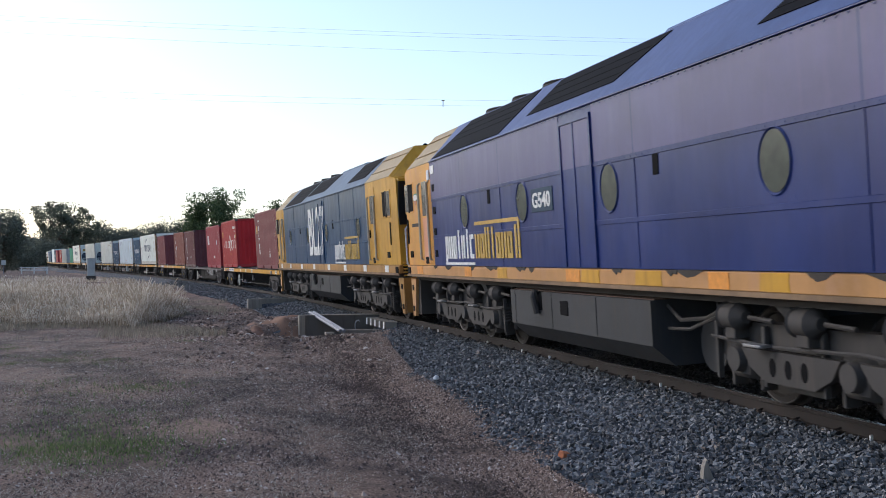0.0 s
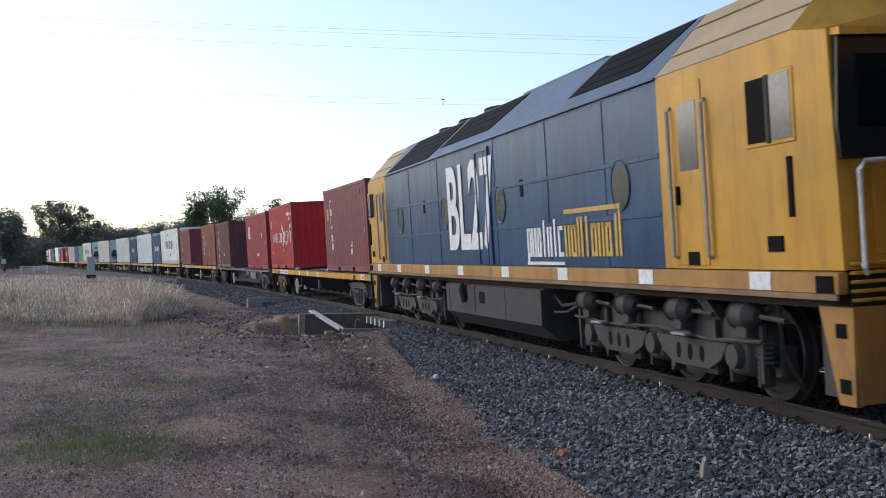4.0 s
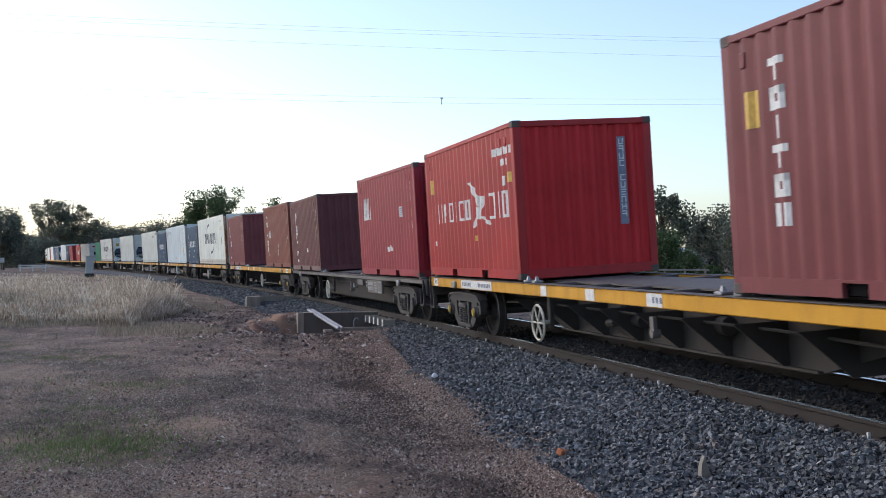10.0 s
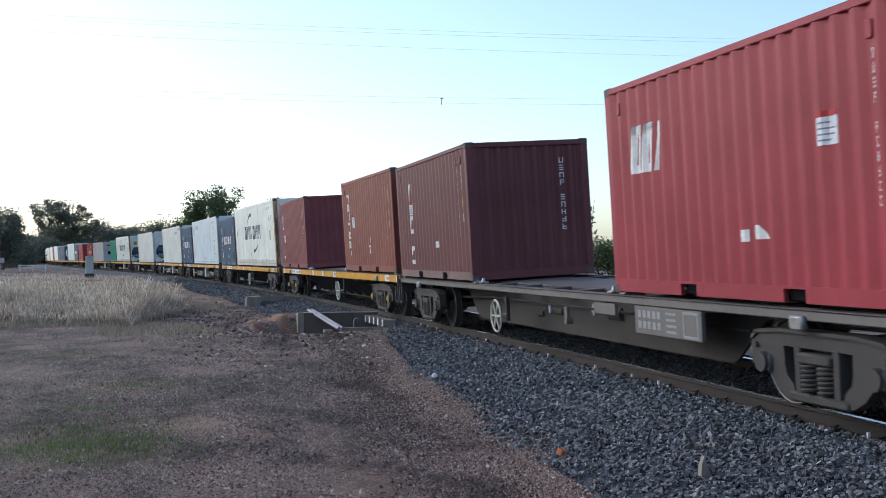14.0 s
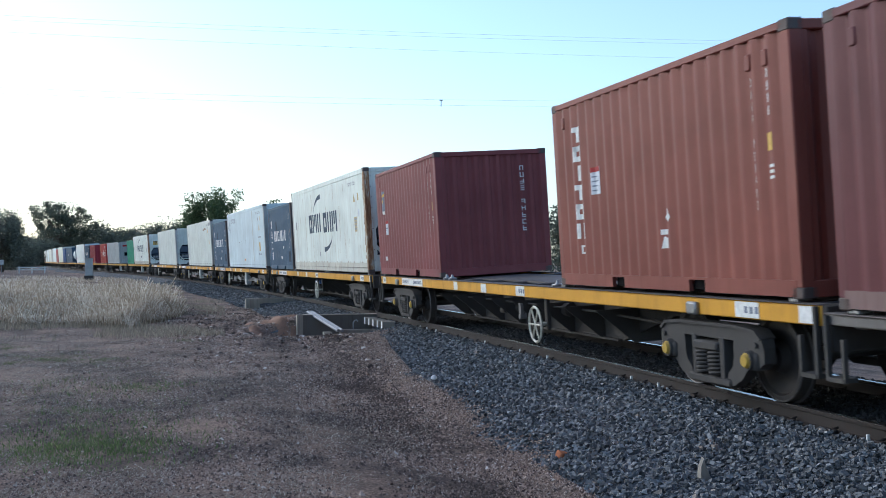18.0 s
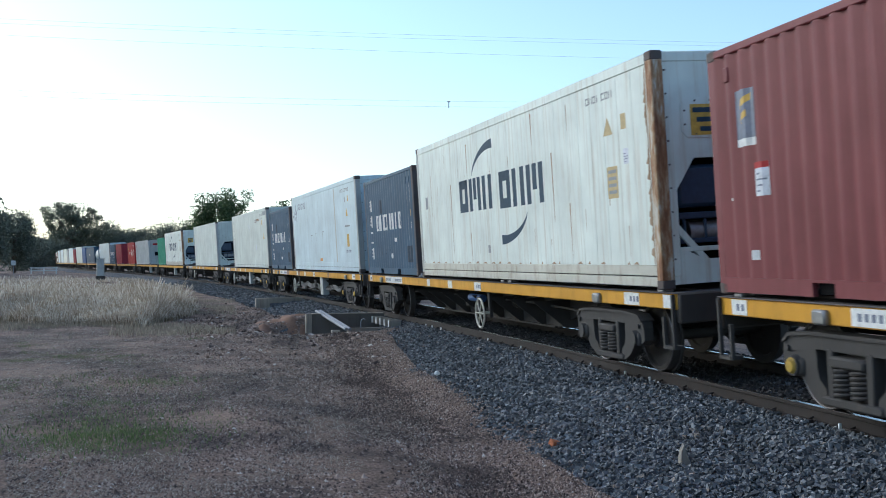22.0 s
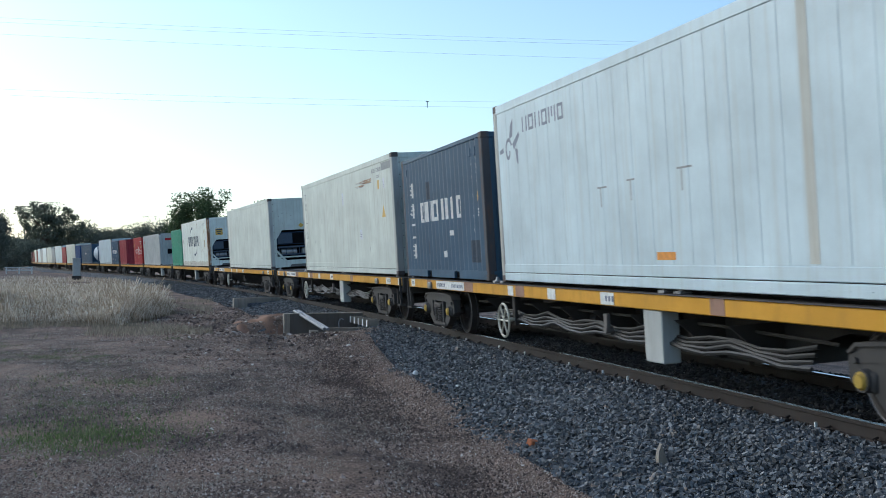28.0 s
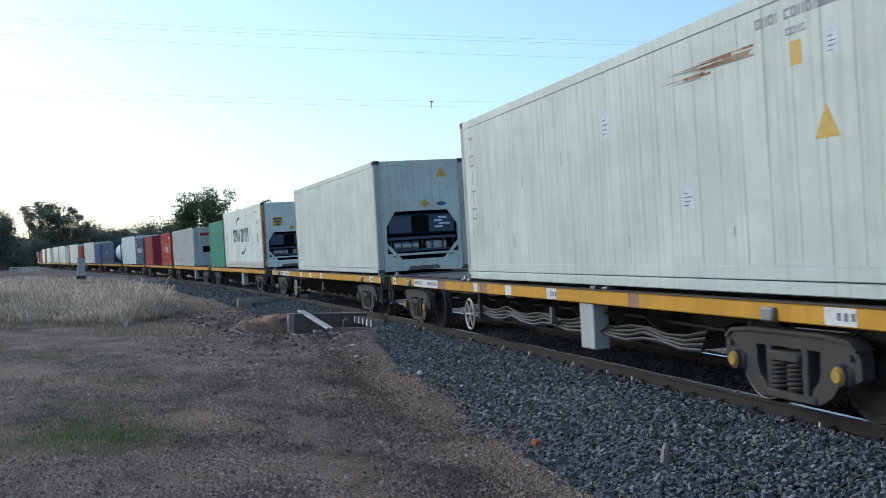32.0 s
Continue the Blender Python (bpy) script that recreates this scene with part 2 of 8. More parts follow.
M_LIP = paint("brake dusted sill lip paint", (0.21, 0.135, 0.075), 0.65, dirt=(0.10, 0.075, 0.06), amount=0.9, streak=(1.6, 1.6, 0.7), fade=0.3)
M_BLSILL = paint("grimy yellow sill paint", (0.36, 0.19, 0.05), 0.5, dirt=(0.15, 0.085, 0.06), amount=0.85, streak=(1.6, 1.6, 0.7), fade=0.25)
M_RUBBER = plain("black windscreen surround paint", (0.012, 0.012, 0.013), 0.35, 0.0, 0.4)
# the pale grey puts the reflected sky into the glass colour
M_SKYGLASS = plain("cab glass paled by sky reflection", (0.15, 0.148, 0.14), 0.15)
M_STEEL = plain("bare grey steel", (0.30, 0.30, 0.30), 0.45, 0.7)
M_HANDRAIL = plain("dull pale handrail paint", (0.42, 0.385, 0.31), 0.6)
M_RAIL = paint("rusty rail steel", (0.030, 0.024, 0.022), 0.7, 0.2, dirt=(0.055, 0.036, 0.026), amount=0.6)
# darker copy of the concrete, for the shaded headwall face
M_SHADECONC = paint("stained concrete in shade", (0.135, 0.12, 0.105), 0.9, dirt=(0.07, 0.055, 0.045), amount=0.7)
M_CONCRETE = paint("weathered concrete", (0.30, 0.265, 0.22), 0.9, dirt=(0.12, 0.09, 0.07), amount=0.6)
M_GALV = plain("galvanised pipe", (0.24, 0.25, 0.27), 0.5, 0.2)
M_WHITEPAINT = plain("white post paint", (0.72, 0.72, 0.70), 0.6)


# ============ mesh building ============
class Geo:
    """Vertices and faces of one mesh."""

    def __init__(self):
        self.v, self.f = [], []

    def add(self, verts, faces):
        o = len(self.v)
        self.v.extend(tuple(p) for p in verts)
        self.f.extend(tuple(i + o for i in face) for face in faces)
        return self

    def box(self, x0, x1, y0, y1, z0, z1, c=0.0):
        """A box; with c its edges are chamfered by c."""
        if c <= 0:
            v = [(x, y, z) for x in (x0, x1) for y in (y0, y1) for z in (z0, z1)]
            return self.add(v, [(0, 1, 3, 2), (4, 6, 7, 5), (0, 4, 5, 1), (2, 3, 7, 6), (0, 2, 6, 4), (1, 5, 7, 3)])
        lo, hi = (x0, y0, z0), (x1, y1, z1)
        c = min(c, (x1 - x0) * 0.45, (y1 - y0) * 0.45, (z1 - z0) * 0.45)
        v, idx = [], {}
        for s in [(a, b, d) for a in (0, 1) for b in (0, 1) for d in (0, 1)]:
            for ax in range(3):
                p = [(hi if s[k] else lo)[k] + (0 if k == ax else (-c if s[k] else c)) for k in range(3)]
                idx[s, ax] = len(v)
                v.append(tuple(p))
        f = []
        for ax in range(3):
            b, d = [k for k in range(3) if k != ax]
            for side in (0, 1):
                loop = []
                for sb, sd in ((0, 0), (1, 0), (1, 1), (0, 1)):
                    s = [0, 0, 0]
                    s[ax], s[b], s[d] = side, sb, sd
                    loop.append(idx[tuple(s), ax])
                f.append(tuple(loop))
            for sb in (0, 1):
                for sd in (0, 1):
                    s0, s1 = [0, 0, 0], [0, 0, 0]
                    s0[ax], s1[ax] = 0, 1
                    s0[b] = s1[b] = sb
                    s0[d] = s1[d] = sd
                    f.append((idx[tuple(s0), b], idx[tuple(s1), b], idx[tuple(s1), d], idx[tuple(s0), d]))
        for s in [(a, b, d) for a in (0, 1) for b in (0, 1) for d in (0, 1)]:
            f.append((idx[s, 0], idx[s, 1], idx[s, 2]))
        return self.add(v, f)

    def tube(self, a, b, r, seg=10, r2=None):
        a, b = Vector(a), Vector(b)
        q = (b - a).to_track_quat("Z", "Y")
        r2 = r if r2 is None else r2
        ring = [Vector((math.cos(2 * math.pi * i / seg), math.sin(2 * math.pi * i / seg), 0)) for i in range(seg)]
        v = [a + q @ (p * r) for p in ring] + [b + q @ (p * r2) for p in ring]
        f = [(i, (i + 1) % seg, seg + (i + 1) % seg, seg + i) for i in range(seg)]
        return self.add(v, f + [tuple(range(seg))[::-1], tuple(range(seg, 2 * seg))])

    def path(self, pts, r, seg=6):
        """One continuous round rod through the points."""
        pts = [Vector(p) for p in pts]
        rings = []
        for i, p in enumerate(pts):
            way = (pts[min(i + 1, len(pts) - 1)] - pts[max(i - 1, 0)]).normalized()
            side = way.cross(Vector((0.13, 0.21, 1.0))).normalized()
            up = side.cross(way)
            rings.append([p + (side * math.cos(2 * math.pi * k / seg) + up * math.sin(2 * math.pi * k / seg)) * r for k in range(seg)])
        return self.loft(rings)

    def slab(self, poly, y0, y1, axis="y"):
        """A polygon of (x, z) drawn out between y0 and y1 (or (y, z) along x, (x, y) along z)."""
        put = {"y": lambda p, w: (p[0], w, p[1]), "x": lambda p, w: (w, p[0], p[1]), "z": lambda p, w: (p[0], p[1], w)}[axis]
        n = len(poly)
        v = [put(p, y0) for p in poly] + [put(p, y1) for p in poly]
        return self.add(v, [tuple(range(n)), tuple(range(n, 2 * n))[::-1]] + [(i, n + i, n + (i + 1) % n, (i + 1) % n) for i in range(n)])

    def loft(self, sections, caps=True):
        """Sections of equal length: lists of 3D points, joined in order."""
        n = len(sections[0])
        v = [p for s in sections for p in s]
        f = [(k * n + i, k * n + (i + 1) % n, (k + 1) * n + (i + 1) % n, (k + 1) * n + i) for k in range(len(sections) - 1) for i in range(n)]
        if caps:
            f += [tuple(range(n))[::-1], tuple(range((len(sections) - 1) * n, len(sections) * n))]
        return self.add(v, f)

    def ring(self, centre, r, thick, axis="y", seg=20, flat=1.0):
        """A torus of square-ish section round the axis."""
        cx, cy, cz = centre
        v, f = [], []
        for i in range(seg):
            a = 2 * math.pi * i / seg
            for dr, dw in ((thick, 0), (0, thick), (-thick, 0), (0, -thick)):
                p, q, w = (r + dr) * math.cos(a) * flat, (r + dr) * math.sin(a), dw
                v.append({"y": (cx + p, cy + w, cz + q), "x": (cx + w, cy + p, cz + q), "z": (cx + p, cy + q, cz + w)}[axis])
        for i in range(seg):
            for k in range(4):
                f.append((i * 4 + k, i * 4 + (k + 1) % 4, ((i + 1) % seg) * 4 + (k + 1) % 4, ((i + 1) % seg) * 4 + k))
        return self.add(v, f)

    def mesh(self, name, material, smooth=False):
        me = bpy.data.meshes.new(name)
        me.from_pydata(self.v, [], self.f)
        bm = bmesh.new()
        bm.from_mesh(me)
        bmesh.ops.recalc_face_normals(bm, faces=bm.faces[:])
        bm.to_mesh(me)
        bm.free()
        me.materials.append(material)
        me.shade_smooth()
        if not smooth:
            me.set_sharp_from_angle(angle=radians(38))
        return me


def part(name, geo, material, parent, label="", smooth=False):
    """Links a Geo, or a mesh that is there already, as one mesh object under a thing or a part."""
    me = geo.mesh(name, material, smooth) if isinstance(geo, Geo) else geo
    ob = new(name, me)
    ob.parent = parent
    if label:
        ob["label"] = label
    return ob


def thing(name, label, category, group="", m=None):
    ob = new(name)
    ob.empty_display_size = 0.3
    if m is not None:
        ob.matrix_world = m
    return tagged(ob, label, category, group)


def sheet(name, verts, faces, material, smooth=True):
    """A mesh from numpy arrays; all faces have the same number of corners."""
    me = bpy.data.meshes.new(name)
    verts, faces = np.asarray(verts, dtype=np.float32), np.asarray(faces, dtype=np.int32)
    nf, k = faces.shape
    me.vertices.add(len(verts))
    me.vertices.foreach_set("co", verts.ravel())
    me.loops.add(nf * k)
    me.loops.foreach_set("vertex_index", faces.ravel())
    me.polygons.add(nf)
    me.polygons.foreach_set("loop_start", np.arange(0, nf * k, k, dtype=np.int32))
    me.update(calc_edges=True)
    me.materials.append(material)
    if smooth:
        me.shade_smooth()
    else:
        me.shade_flat()
    return me


# ============ ground ============
def vnoise(x, y, scale, seed=0):
    """Smooth value noise for arrays, about -1 to 1."""
    x, y = x / scale + seed * 17.3, y / scale + seed * 9.1
    xi, yi = np.floor(x), np.floor(y)
    fx, fy = x - xi, y - yi
    fx, fy = fx * fx * (3 - 2 * fx), fy * fy * (3 - 2 * fy)

    def h(a, b):
        s = np.sin(a * 127.1 + b * 311.7 + seed * 74.7) * 43758.5453
        return (s - np.floor(s)) * 2 - 1
    return (h(xi, yi) * (1 - fx) + h(xi + 1, yi) * fx) * (1 - fy) + (h(xi, yi + 1) * (1 - fx) + h(xi + 1, yi + 1) * fx) * fy


def smooth(a, b, x):
    q = np.clip((x - a) / (b - a), 0, 1)
    return q * q * (3 - 2 * q)


def toe_n(u):
    """How far out the ballast reaches, along the line."""
    return np.interp(u, (-12, -3, 0, 4, 6.5, 10.5, 13, 15, 16.9, 17.2, 20, 24, 30, 60), (3.6, 3.4, 3.2, 2.95, 2.8, 2.35, 1.85, 1.55, 1.45, 2.95, 3.1, 3.2, 2.9, 2.9))


def culvert_cut(u, n):
    """1 inside the ditch of the culvert."""
    return smooth(14.5, 15.5, u) * (1 - smooth(17.05, 17.3 + 0.35 * smooth(3.2, 4.2, n), u)) * smooth(1.2, 1.45, n) * (1 - smooth(3.7, 4.8, n + 0.25 * vnoise(u, n, 0.5, 12)))


def ground_z(x, y):
    u, n = line_coords(x, y)
    near = np.exp(-(x * x + y * y) / 90.0 ** 2)
    z = -0.38 + (0.035 * vnoise(x, y, 2.3, 1) + 0.014 * vnoise(x, y, 0.7, 2) + 0.05 * vnoise(x, y, 7.0, 3)) * near
    z = z - 0.24 * np.exp(-((n - 3.8) / 1.25) ** 2) * (1 - 0.75 * smooth(5, 13, u))
    z = z + 0.08 * np.exp(-((n - 5.4) / 1.4) ** 2 - ((u - 13.5) / 3.0) ** 2) + 0.12 * np.exp(-((n - 6.5) / 2.0) ** 2 - ((u - 27.5) / 5.0) ** 2)
    rough = np.exp(-((n - 4.5) / 2.5) ** 2 - ((u - 23.0) / 7.0) ** 2)
    z = z + rough * (0.10 * vnoise(x, y, 0.9, 5) + 0.05 * vnoise(x, y, 0.35, 6))
    z = z + 0.24 * smooth(17.0, 17.3, u) * (1 - smooth(18.5, 23.0, u)) * smooth(2.3, 2.9, n) * (1 - smooth(3.3, 5.2, n))
    z = z + (-0.82 - z) * culvert_cut(u, n)
    z = np.where(n < 0, z - 0.25 * smooth(2, 6, -n) * (1 - smooth(30, 60, -n)), z)
    toe = np.where(n > 0, toe_n(u), 2.7)
    under = (1 - smooth(-0.45, 0.0, np.abs(n) - toe)) * smooth(-190, -150, u) * (1 - smooth(420, 440, u))
    return z * (1 - under) + (-0.95) * under


def spread(lo, hi, fine, count):
    """Coordinates from lo to hi, dense round 0."""
    q = np.linspace(math.asinh(lo / fine), math.asinh(hi / fine), count)
    return np.sinh(q) * fine


gx, gy = spread(-3000, 3000, 2.4, 420), spread(-3000, 3000, 4.0, 520) + 11.0
# closer steps round the culvert
gx = np.unique(np.concatenate([gx, np.arange(-7.0, 1.0, 0.11)]))
gy = np.unique(np.concatenate([gy, np.arange(24.5, 33.0, 0.12)]))
GX, GY = np.meshgrid(gx, gy, indexing="ij")
GZ = np.concatenate([ground_z(a, b) for a, b in zip(np.array_split(GX, 12), np.array_split(GY, 12))])
I = np.arange(GX.size).reshape(GX.shape)
quads = np.stack([I[:-1, :-1], I[1:, :-1], I[1:, 1:], I[:-1, 1:]], -1).reshape(-1, 4)

def moist(nt, vec):
    """Where the dirt is dark and damp, in patches drawn out along the line."""
    turn = nt.nodes.new("ShaderNodeMapping")
    turn.inputs["Rotation"].default_value = (0, 0, -0.25)
    turn.inputs["Scale"].default_value = (1.0, 0.45, 1.0)
    nt.links.new(vec, turn.inputs[0])
    return ramp(nt, noise_tex(nt, turn.outputs[0], 0.95, 8, 0.72), [(0.38, (0.66, 0.66, 0.66)), (0.53, (0, 0, 0))])


M_DIRT, nt, b, vec = blank("trodden red grey dirt", 0.95)
n1, n2, n3 = noise_tex(nt, vec, 0.45, 7, 0.66), noise_tex(nt, vec, 3.4, 6, 0.72), noise_tex(nt, vec, 34.0, 6, 0.8)
col = ramp(nt, n1, [(0.40, (0.122, 0.096, 0.082)), (0.47, (0.24, 0.182, 0.148)), (0.56, (0.375, 0.272, 0.208))])
col = mix(nt, ramp(nt, n2, [(0.46, (0, 0, 0)), (0.66, (0.7, 0.7, 0.7))]), col, (0.35, 0.262, 0.205))
col = mix(nt, moist(nt, vec), col, (0.098, 0.076, 0.064))
col = mix(nt, 0.85, col, ramp(nt, n3, [(0.33, (0.05, 0.04, 0.04)), (0.5, (0.42, 0.40, 0.39)), (0.66, (0.9, 0.84, 0.80))]), "OVERLAY")
nt.links.new(col, b.inputs["Base Color"])
b.inputs["Specular IOR Level"].default_value = 0.2
bump(nt, b, n3, 1.0, 0.04)
ground = tagged(new("ground", sheet("ground", np.stack([GX, GY, GZ], -1).reshape(-1, 3), quads, M_DIRT)), "bare reddish grey trodden dirt ground with gravel", "ground", kind="structure")

# ============ track bed, rails, sleepers ============
M_BALLAST, nt, b, vec = blank("crushed blue grey ballast", 0.9)
vo = nt.nodes.new("ShaderNodeTexVoronoi")
vo.inputs["Scale"].default_value = 19.0
nt.links.new(vec, vo.inputs["Vector"])
sep = nt.nodes.new("ShaderNodeSeparateColor")
nt.links.new(vo.outputs["Color"], sep.inputs[0])
col = ramp(nt, sep.outputs[0], [(0.0, (0.045, 0.05, 0.058)), (0.5, (0.10, 0.108, 0.12)), (1.0, (0.20, 0.205, 0.22))])
col = mix(nt, ramp(nt, noise_tex(nt, vec, 0.8), [(0.45, (0, 0, 0)), (0.75, (0.5, 0.5, 0.5))]), col, (0.085, 0.07, 0.058))
nt.links.new(col, b.inputs["Base Color"])
bump(nt, b, vo.outputs["Distance"], 1.0, 0.05)

PROFILE = [(-4.2, -1.0), (-3.3, -0.62), (-1.6, -0.19), (-1.0, -0.16), (-0.5, -0.165), (0.0, -0.165), (0.5, -0.165), (1.0, -0.16), (1.5, -0.185), (2.1, -0.33), (2.8, -0.5), (3.5, -0.68), (4.2, -0.95)]


def bed_z(n):
    return np.interp(n, [p[0] for p in PROFILE], [p[1] for p in PROFILE]) - n * CANT * (1 - smooth(1.6, 3.0, np.abs(n)))


def bed_lift(u, n):
    behind = (0.18 * smooth(1.2, 1.8, n) + 0.17 * smooth(2.0, 2.9, n)) * smooth(16.95, 17.1, u) * (1 - smooth(18.0, 22.0, u))
    return behind + (0.19 * smooth(1.0, 1.5, n) + 0.19 * smooth(1.6, 2.35, n)) * (1 - smooth(2.4, 2.9, n)) * smooth(31.2, 31.45, u) * (1 - smooth(31.6, 34.0, u))


us = np.concatenate([np.arange(-150, -14, 4.0), np.arange(-14, 14, 0.5), np.arange(14, 19, 0.1), np.arange(19, 60, 0.5), np.arange(60, 450, 3.0)])
ns = np.interp(np.arange(0, 48.1, 1), np.linspace(0, 48, len(PROFILE)), [p[0] for p in PROFILE])
BU, BN = np.meshgrid(us, ns, indexing="ij")
ax, ay, aa = np.interp(BU, LINE_U, _x), np.interp(BU, LINE_U, _y), np.interp(BU, LINE_U, _th)
bz = bed_z(BN) + 0.02 * vnoise(BU, BN, 0.5, 8) + 0.03 * vnoise(BU, BN, 1.7, 9) * (np.abs(BN) > 1.2)
# the bed opens over the culvert and is held up behind its wall
bz = bz + bed_lift(BU, BN) - 0.95 * culvert_cut(BU, np.minimum(BN, 3.0))
I = np.arange(BU.size).reshape(BU.shape)
quads = np.stack([I[:-1, :-1], I[1:, :-1], I[1:, 1:], I[:-1, 1:]], -1).reshape(-1, 4)
bed = tagged(new("track_bed", sheet("track_bed", np.stack([ax - np.sin(aa) * BN, ay + np.cos(aa) * BN, bz], -1).reshape(-1, 3), quads, M_BALLAST)), "bed of crushed blue-grey ballast under the railway line", "track bed", kind="structure")

STONE_V = np.array([(-1, -1, -1), (1, -1, -1), (1, 1, -1), (-1, 1, -1), (-1, -1, 1), (1, -1, 1), (1, 1, 1), (-1, 1, 1)], dtype=np.float64)
STONE_F = np.array([(0, 2, 1), (0, 3, 2), (4, 5, 6), (4, 6, 7), (0, 1, 5), (0, 5, 4), (1, 2, 6), (1, 6, 5), (2, 3, 7), (2, 7, 6), (3, 0, 4), (3, 4, 7)])


def stones(name, places, sizes, rng, material, flat=0.66):
    """Many angular stones in one mesh."""
    k = len(places)
    v = STONE_V[None] * rng.uniform(0.42, 1.08, (k, 8, 3)) * np.array([1.2, 0.92, flat])
    q = rng.normal(size=(k, 4)) * np.array([1.0, 0.38, 0.38, 1.0])
    q /= np.linalg.norm(q, axis=1, keepdims=True)
    w, x, y, z = q.T
    R = np.stack([1 - 2 * (y * y + z * z), 2 * (x * y - z * w), 2 * (x * z + y * w), 2 * (x * y + z * w), 1 - 2 * (x * x + z * z), 2 * (y * z - x * w), 2 * (x * z - y * w), 2 * (y * z + x * w), 1 - 2 * (x * x + y * y)], -1).reshape(k, 3, 3)
    v = np.einsum("kij,kvj->kvi", R, v) * sizes[:, None, None] + places[:, None, :]
    f = STONE_F[None, 2:] + (np.arange(k) * 8)[:, None, None]
    return sheet(name, v.reshape(-1, 3), f.reshape(-1, 3), material, smooth=False)


def chips(name, places, sizes, rng, material):
    """Many small four-sided chips in one mesh."""
    k = len(places)
    a = rng.uniform(0, 2 * np.pi, (k, 1)) + np.array([[0, 1.57, 3.14, 4.71]]) + rng.uniform(-0.5, 0.5, (k, 4))
    rad = rng.uniform(0.6, 1.25, (k, 4))
    foot = np.stack([np.cos(a) * rad, np.sin(a) * rad, np.full((k, 4), -0.25)], -1)
    tip = np.stack([rng.uniform(-0.5, 0.5, k), rng.uniform(-0.5, 0.5, k), rng.uniform(0.4, 0.95, k)], -1)[:, None]
    v = np.concatenate([foot, tip], 1) * sizes[:, None, None] + places[:, None, :]
    f = np.array([(0, 1, 4), (1, 2, 4), (2, 3, 4), (3, 0, 4)])[None] + (np.arange(k) * 5)[:, None, None]
    return sheet(name, v.reshape(-1, 3), f.reshape(-1, 3), material, smooth=False)


def island_colour(name, stops, rough=0.9, patchy=False):
    m, nt, b, vec = blank(name, rough)
    g = nt.nodes.new("ShaderNodeNewGeometry")
    c = ramp(nt, g.outputs["Random Per Island"], stops)
    c = mix(nt, 0.35, c, ramp(nt, noise_tex(nt, vec, 40.0, 4, 0.7), [(0.3, (0.2, 0.2, 0.2)), (0.7, (0.8, 0.8, 0.8))]), "OVERLAY")
    if patchy:
        c = mix(nt, moist(nt, vec), c, (0.062, 0.052, 0.048))
    nt.links.new(c, b.inputs["Base Color"])
    b.inputs["Specular IOR Level"].default_value = 0.25
    return m


M_STONE = island_colour("ballast stone", [(0.0, (0.043, 0.045, 0.047)), (0.4, (0.102, 0.105, 0.109)), (0.8, (0.180, 0.185, 0.190)), (0.96, (0.292, 0.297, 0.30)), (1.0, (0.24, 0.19, 0.15))])
rng = np.random.default_rng(5)
k = 138000
su = -11 + 41 * rng.random(k) ** 1.55
sn = rng.uniform(-1.5, 3.75, k)
keep = (culvert_cut(su, np.minimum(sn, 3.0)) < 0.25) & (sn < toe_n(su) - 0.08 + 0.28 * vnoise(su, sn, 0.6, 41) + 0.34 * np.abs(rng.normal(0, 0.5, k)))
su, sn = su[keep], sn[keep]
sx, sy, sa = np.interp(su, LINE_U, _x), np.interp(su, LINE_U, _y), np.interp(su, LINE_U, _th)
size = rng.uniform(0.012, 0.031, len(su)) * (1 + 0.25 * smooth(8, 25, su))
off_rail = np.minimum(np.abs(sn - 0.7525), np.abs(sn + 0.7525)) > 0.075
sz = bed_z(sn) + rng.uniform(-0.012, 0.022, len(su)) + 0.03 * vnoise(su, sn, 1.7, 9) * (np.abs(sn) > 1.2) + bed_lift(su, sn)
P = np.stack([sx - np.sin(sa) * sn, sy + np.cos(sa) * sn, sz], -1)
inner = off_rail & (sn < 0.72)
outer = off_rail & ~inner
# brake dust, and darker still to carry the shade under the train
M_DUSTSHADESTONE = island_colour("brake dusted ballast stone with train shade", [(0.0, (0.025, 0.023, 0.022)), (0.6, (0.055, 0.05, 0.047)), (1.0, (0.10, 0.09, 0.082))])
tagged(new("ballast_stones", stones("ballast_stones", P[outer], size[outer], rng, M_STONE)), "loose crushed blue-grey ballast stones beside the rails", "ballast", kind="stuff")
tagged(new("ballast_stones", stones("ballast_stones", P[inner], size[inner], rng, M_DUSTSHADESTONE)), "brake-dusted ballast stones between the rails, darkened for the train's shade", "ballast", kind="stuff")
k = 15000
su = 30 + 50 * rng.random(k) ** 1.4
sn = rng.uniform(-1.0, 2.95, k)
sx, sy, sa = np.interp(su, LINE_U, _x), np.interp(su, LINE_U, _y), np.interp(su, LINE_U, _th)
sz = bed_z(sn) + rng.uniform(-0.01, 0.03, k) + 0.03 * vnoise(su, sn, 1.7, 9) * (np.abs(sn) > 1.2) + bed_lift(su, sn)
keep = np.minimum(np.abs(sn - 0.7525), np.abs(sn + 0.7525)) > 0.1
tagged(new("ballast_stones", stones("ballast_stones", np.stack([sx - np.sin(sa) * sn, sy + np.cos(sa) * sn, sz], -1)[keep], rng.uniform(0.025, 0.055, k)[keep], rng, M_STONE)), "loose ballast stones farther along the line", "ballast", kind="stuff")

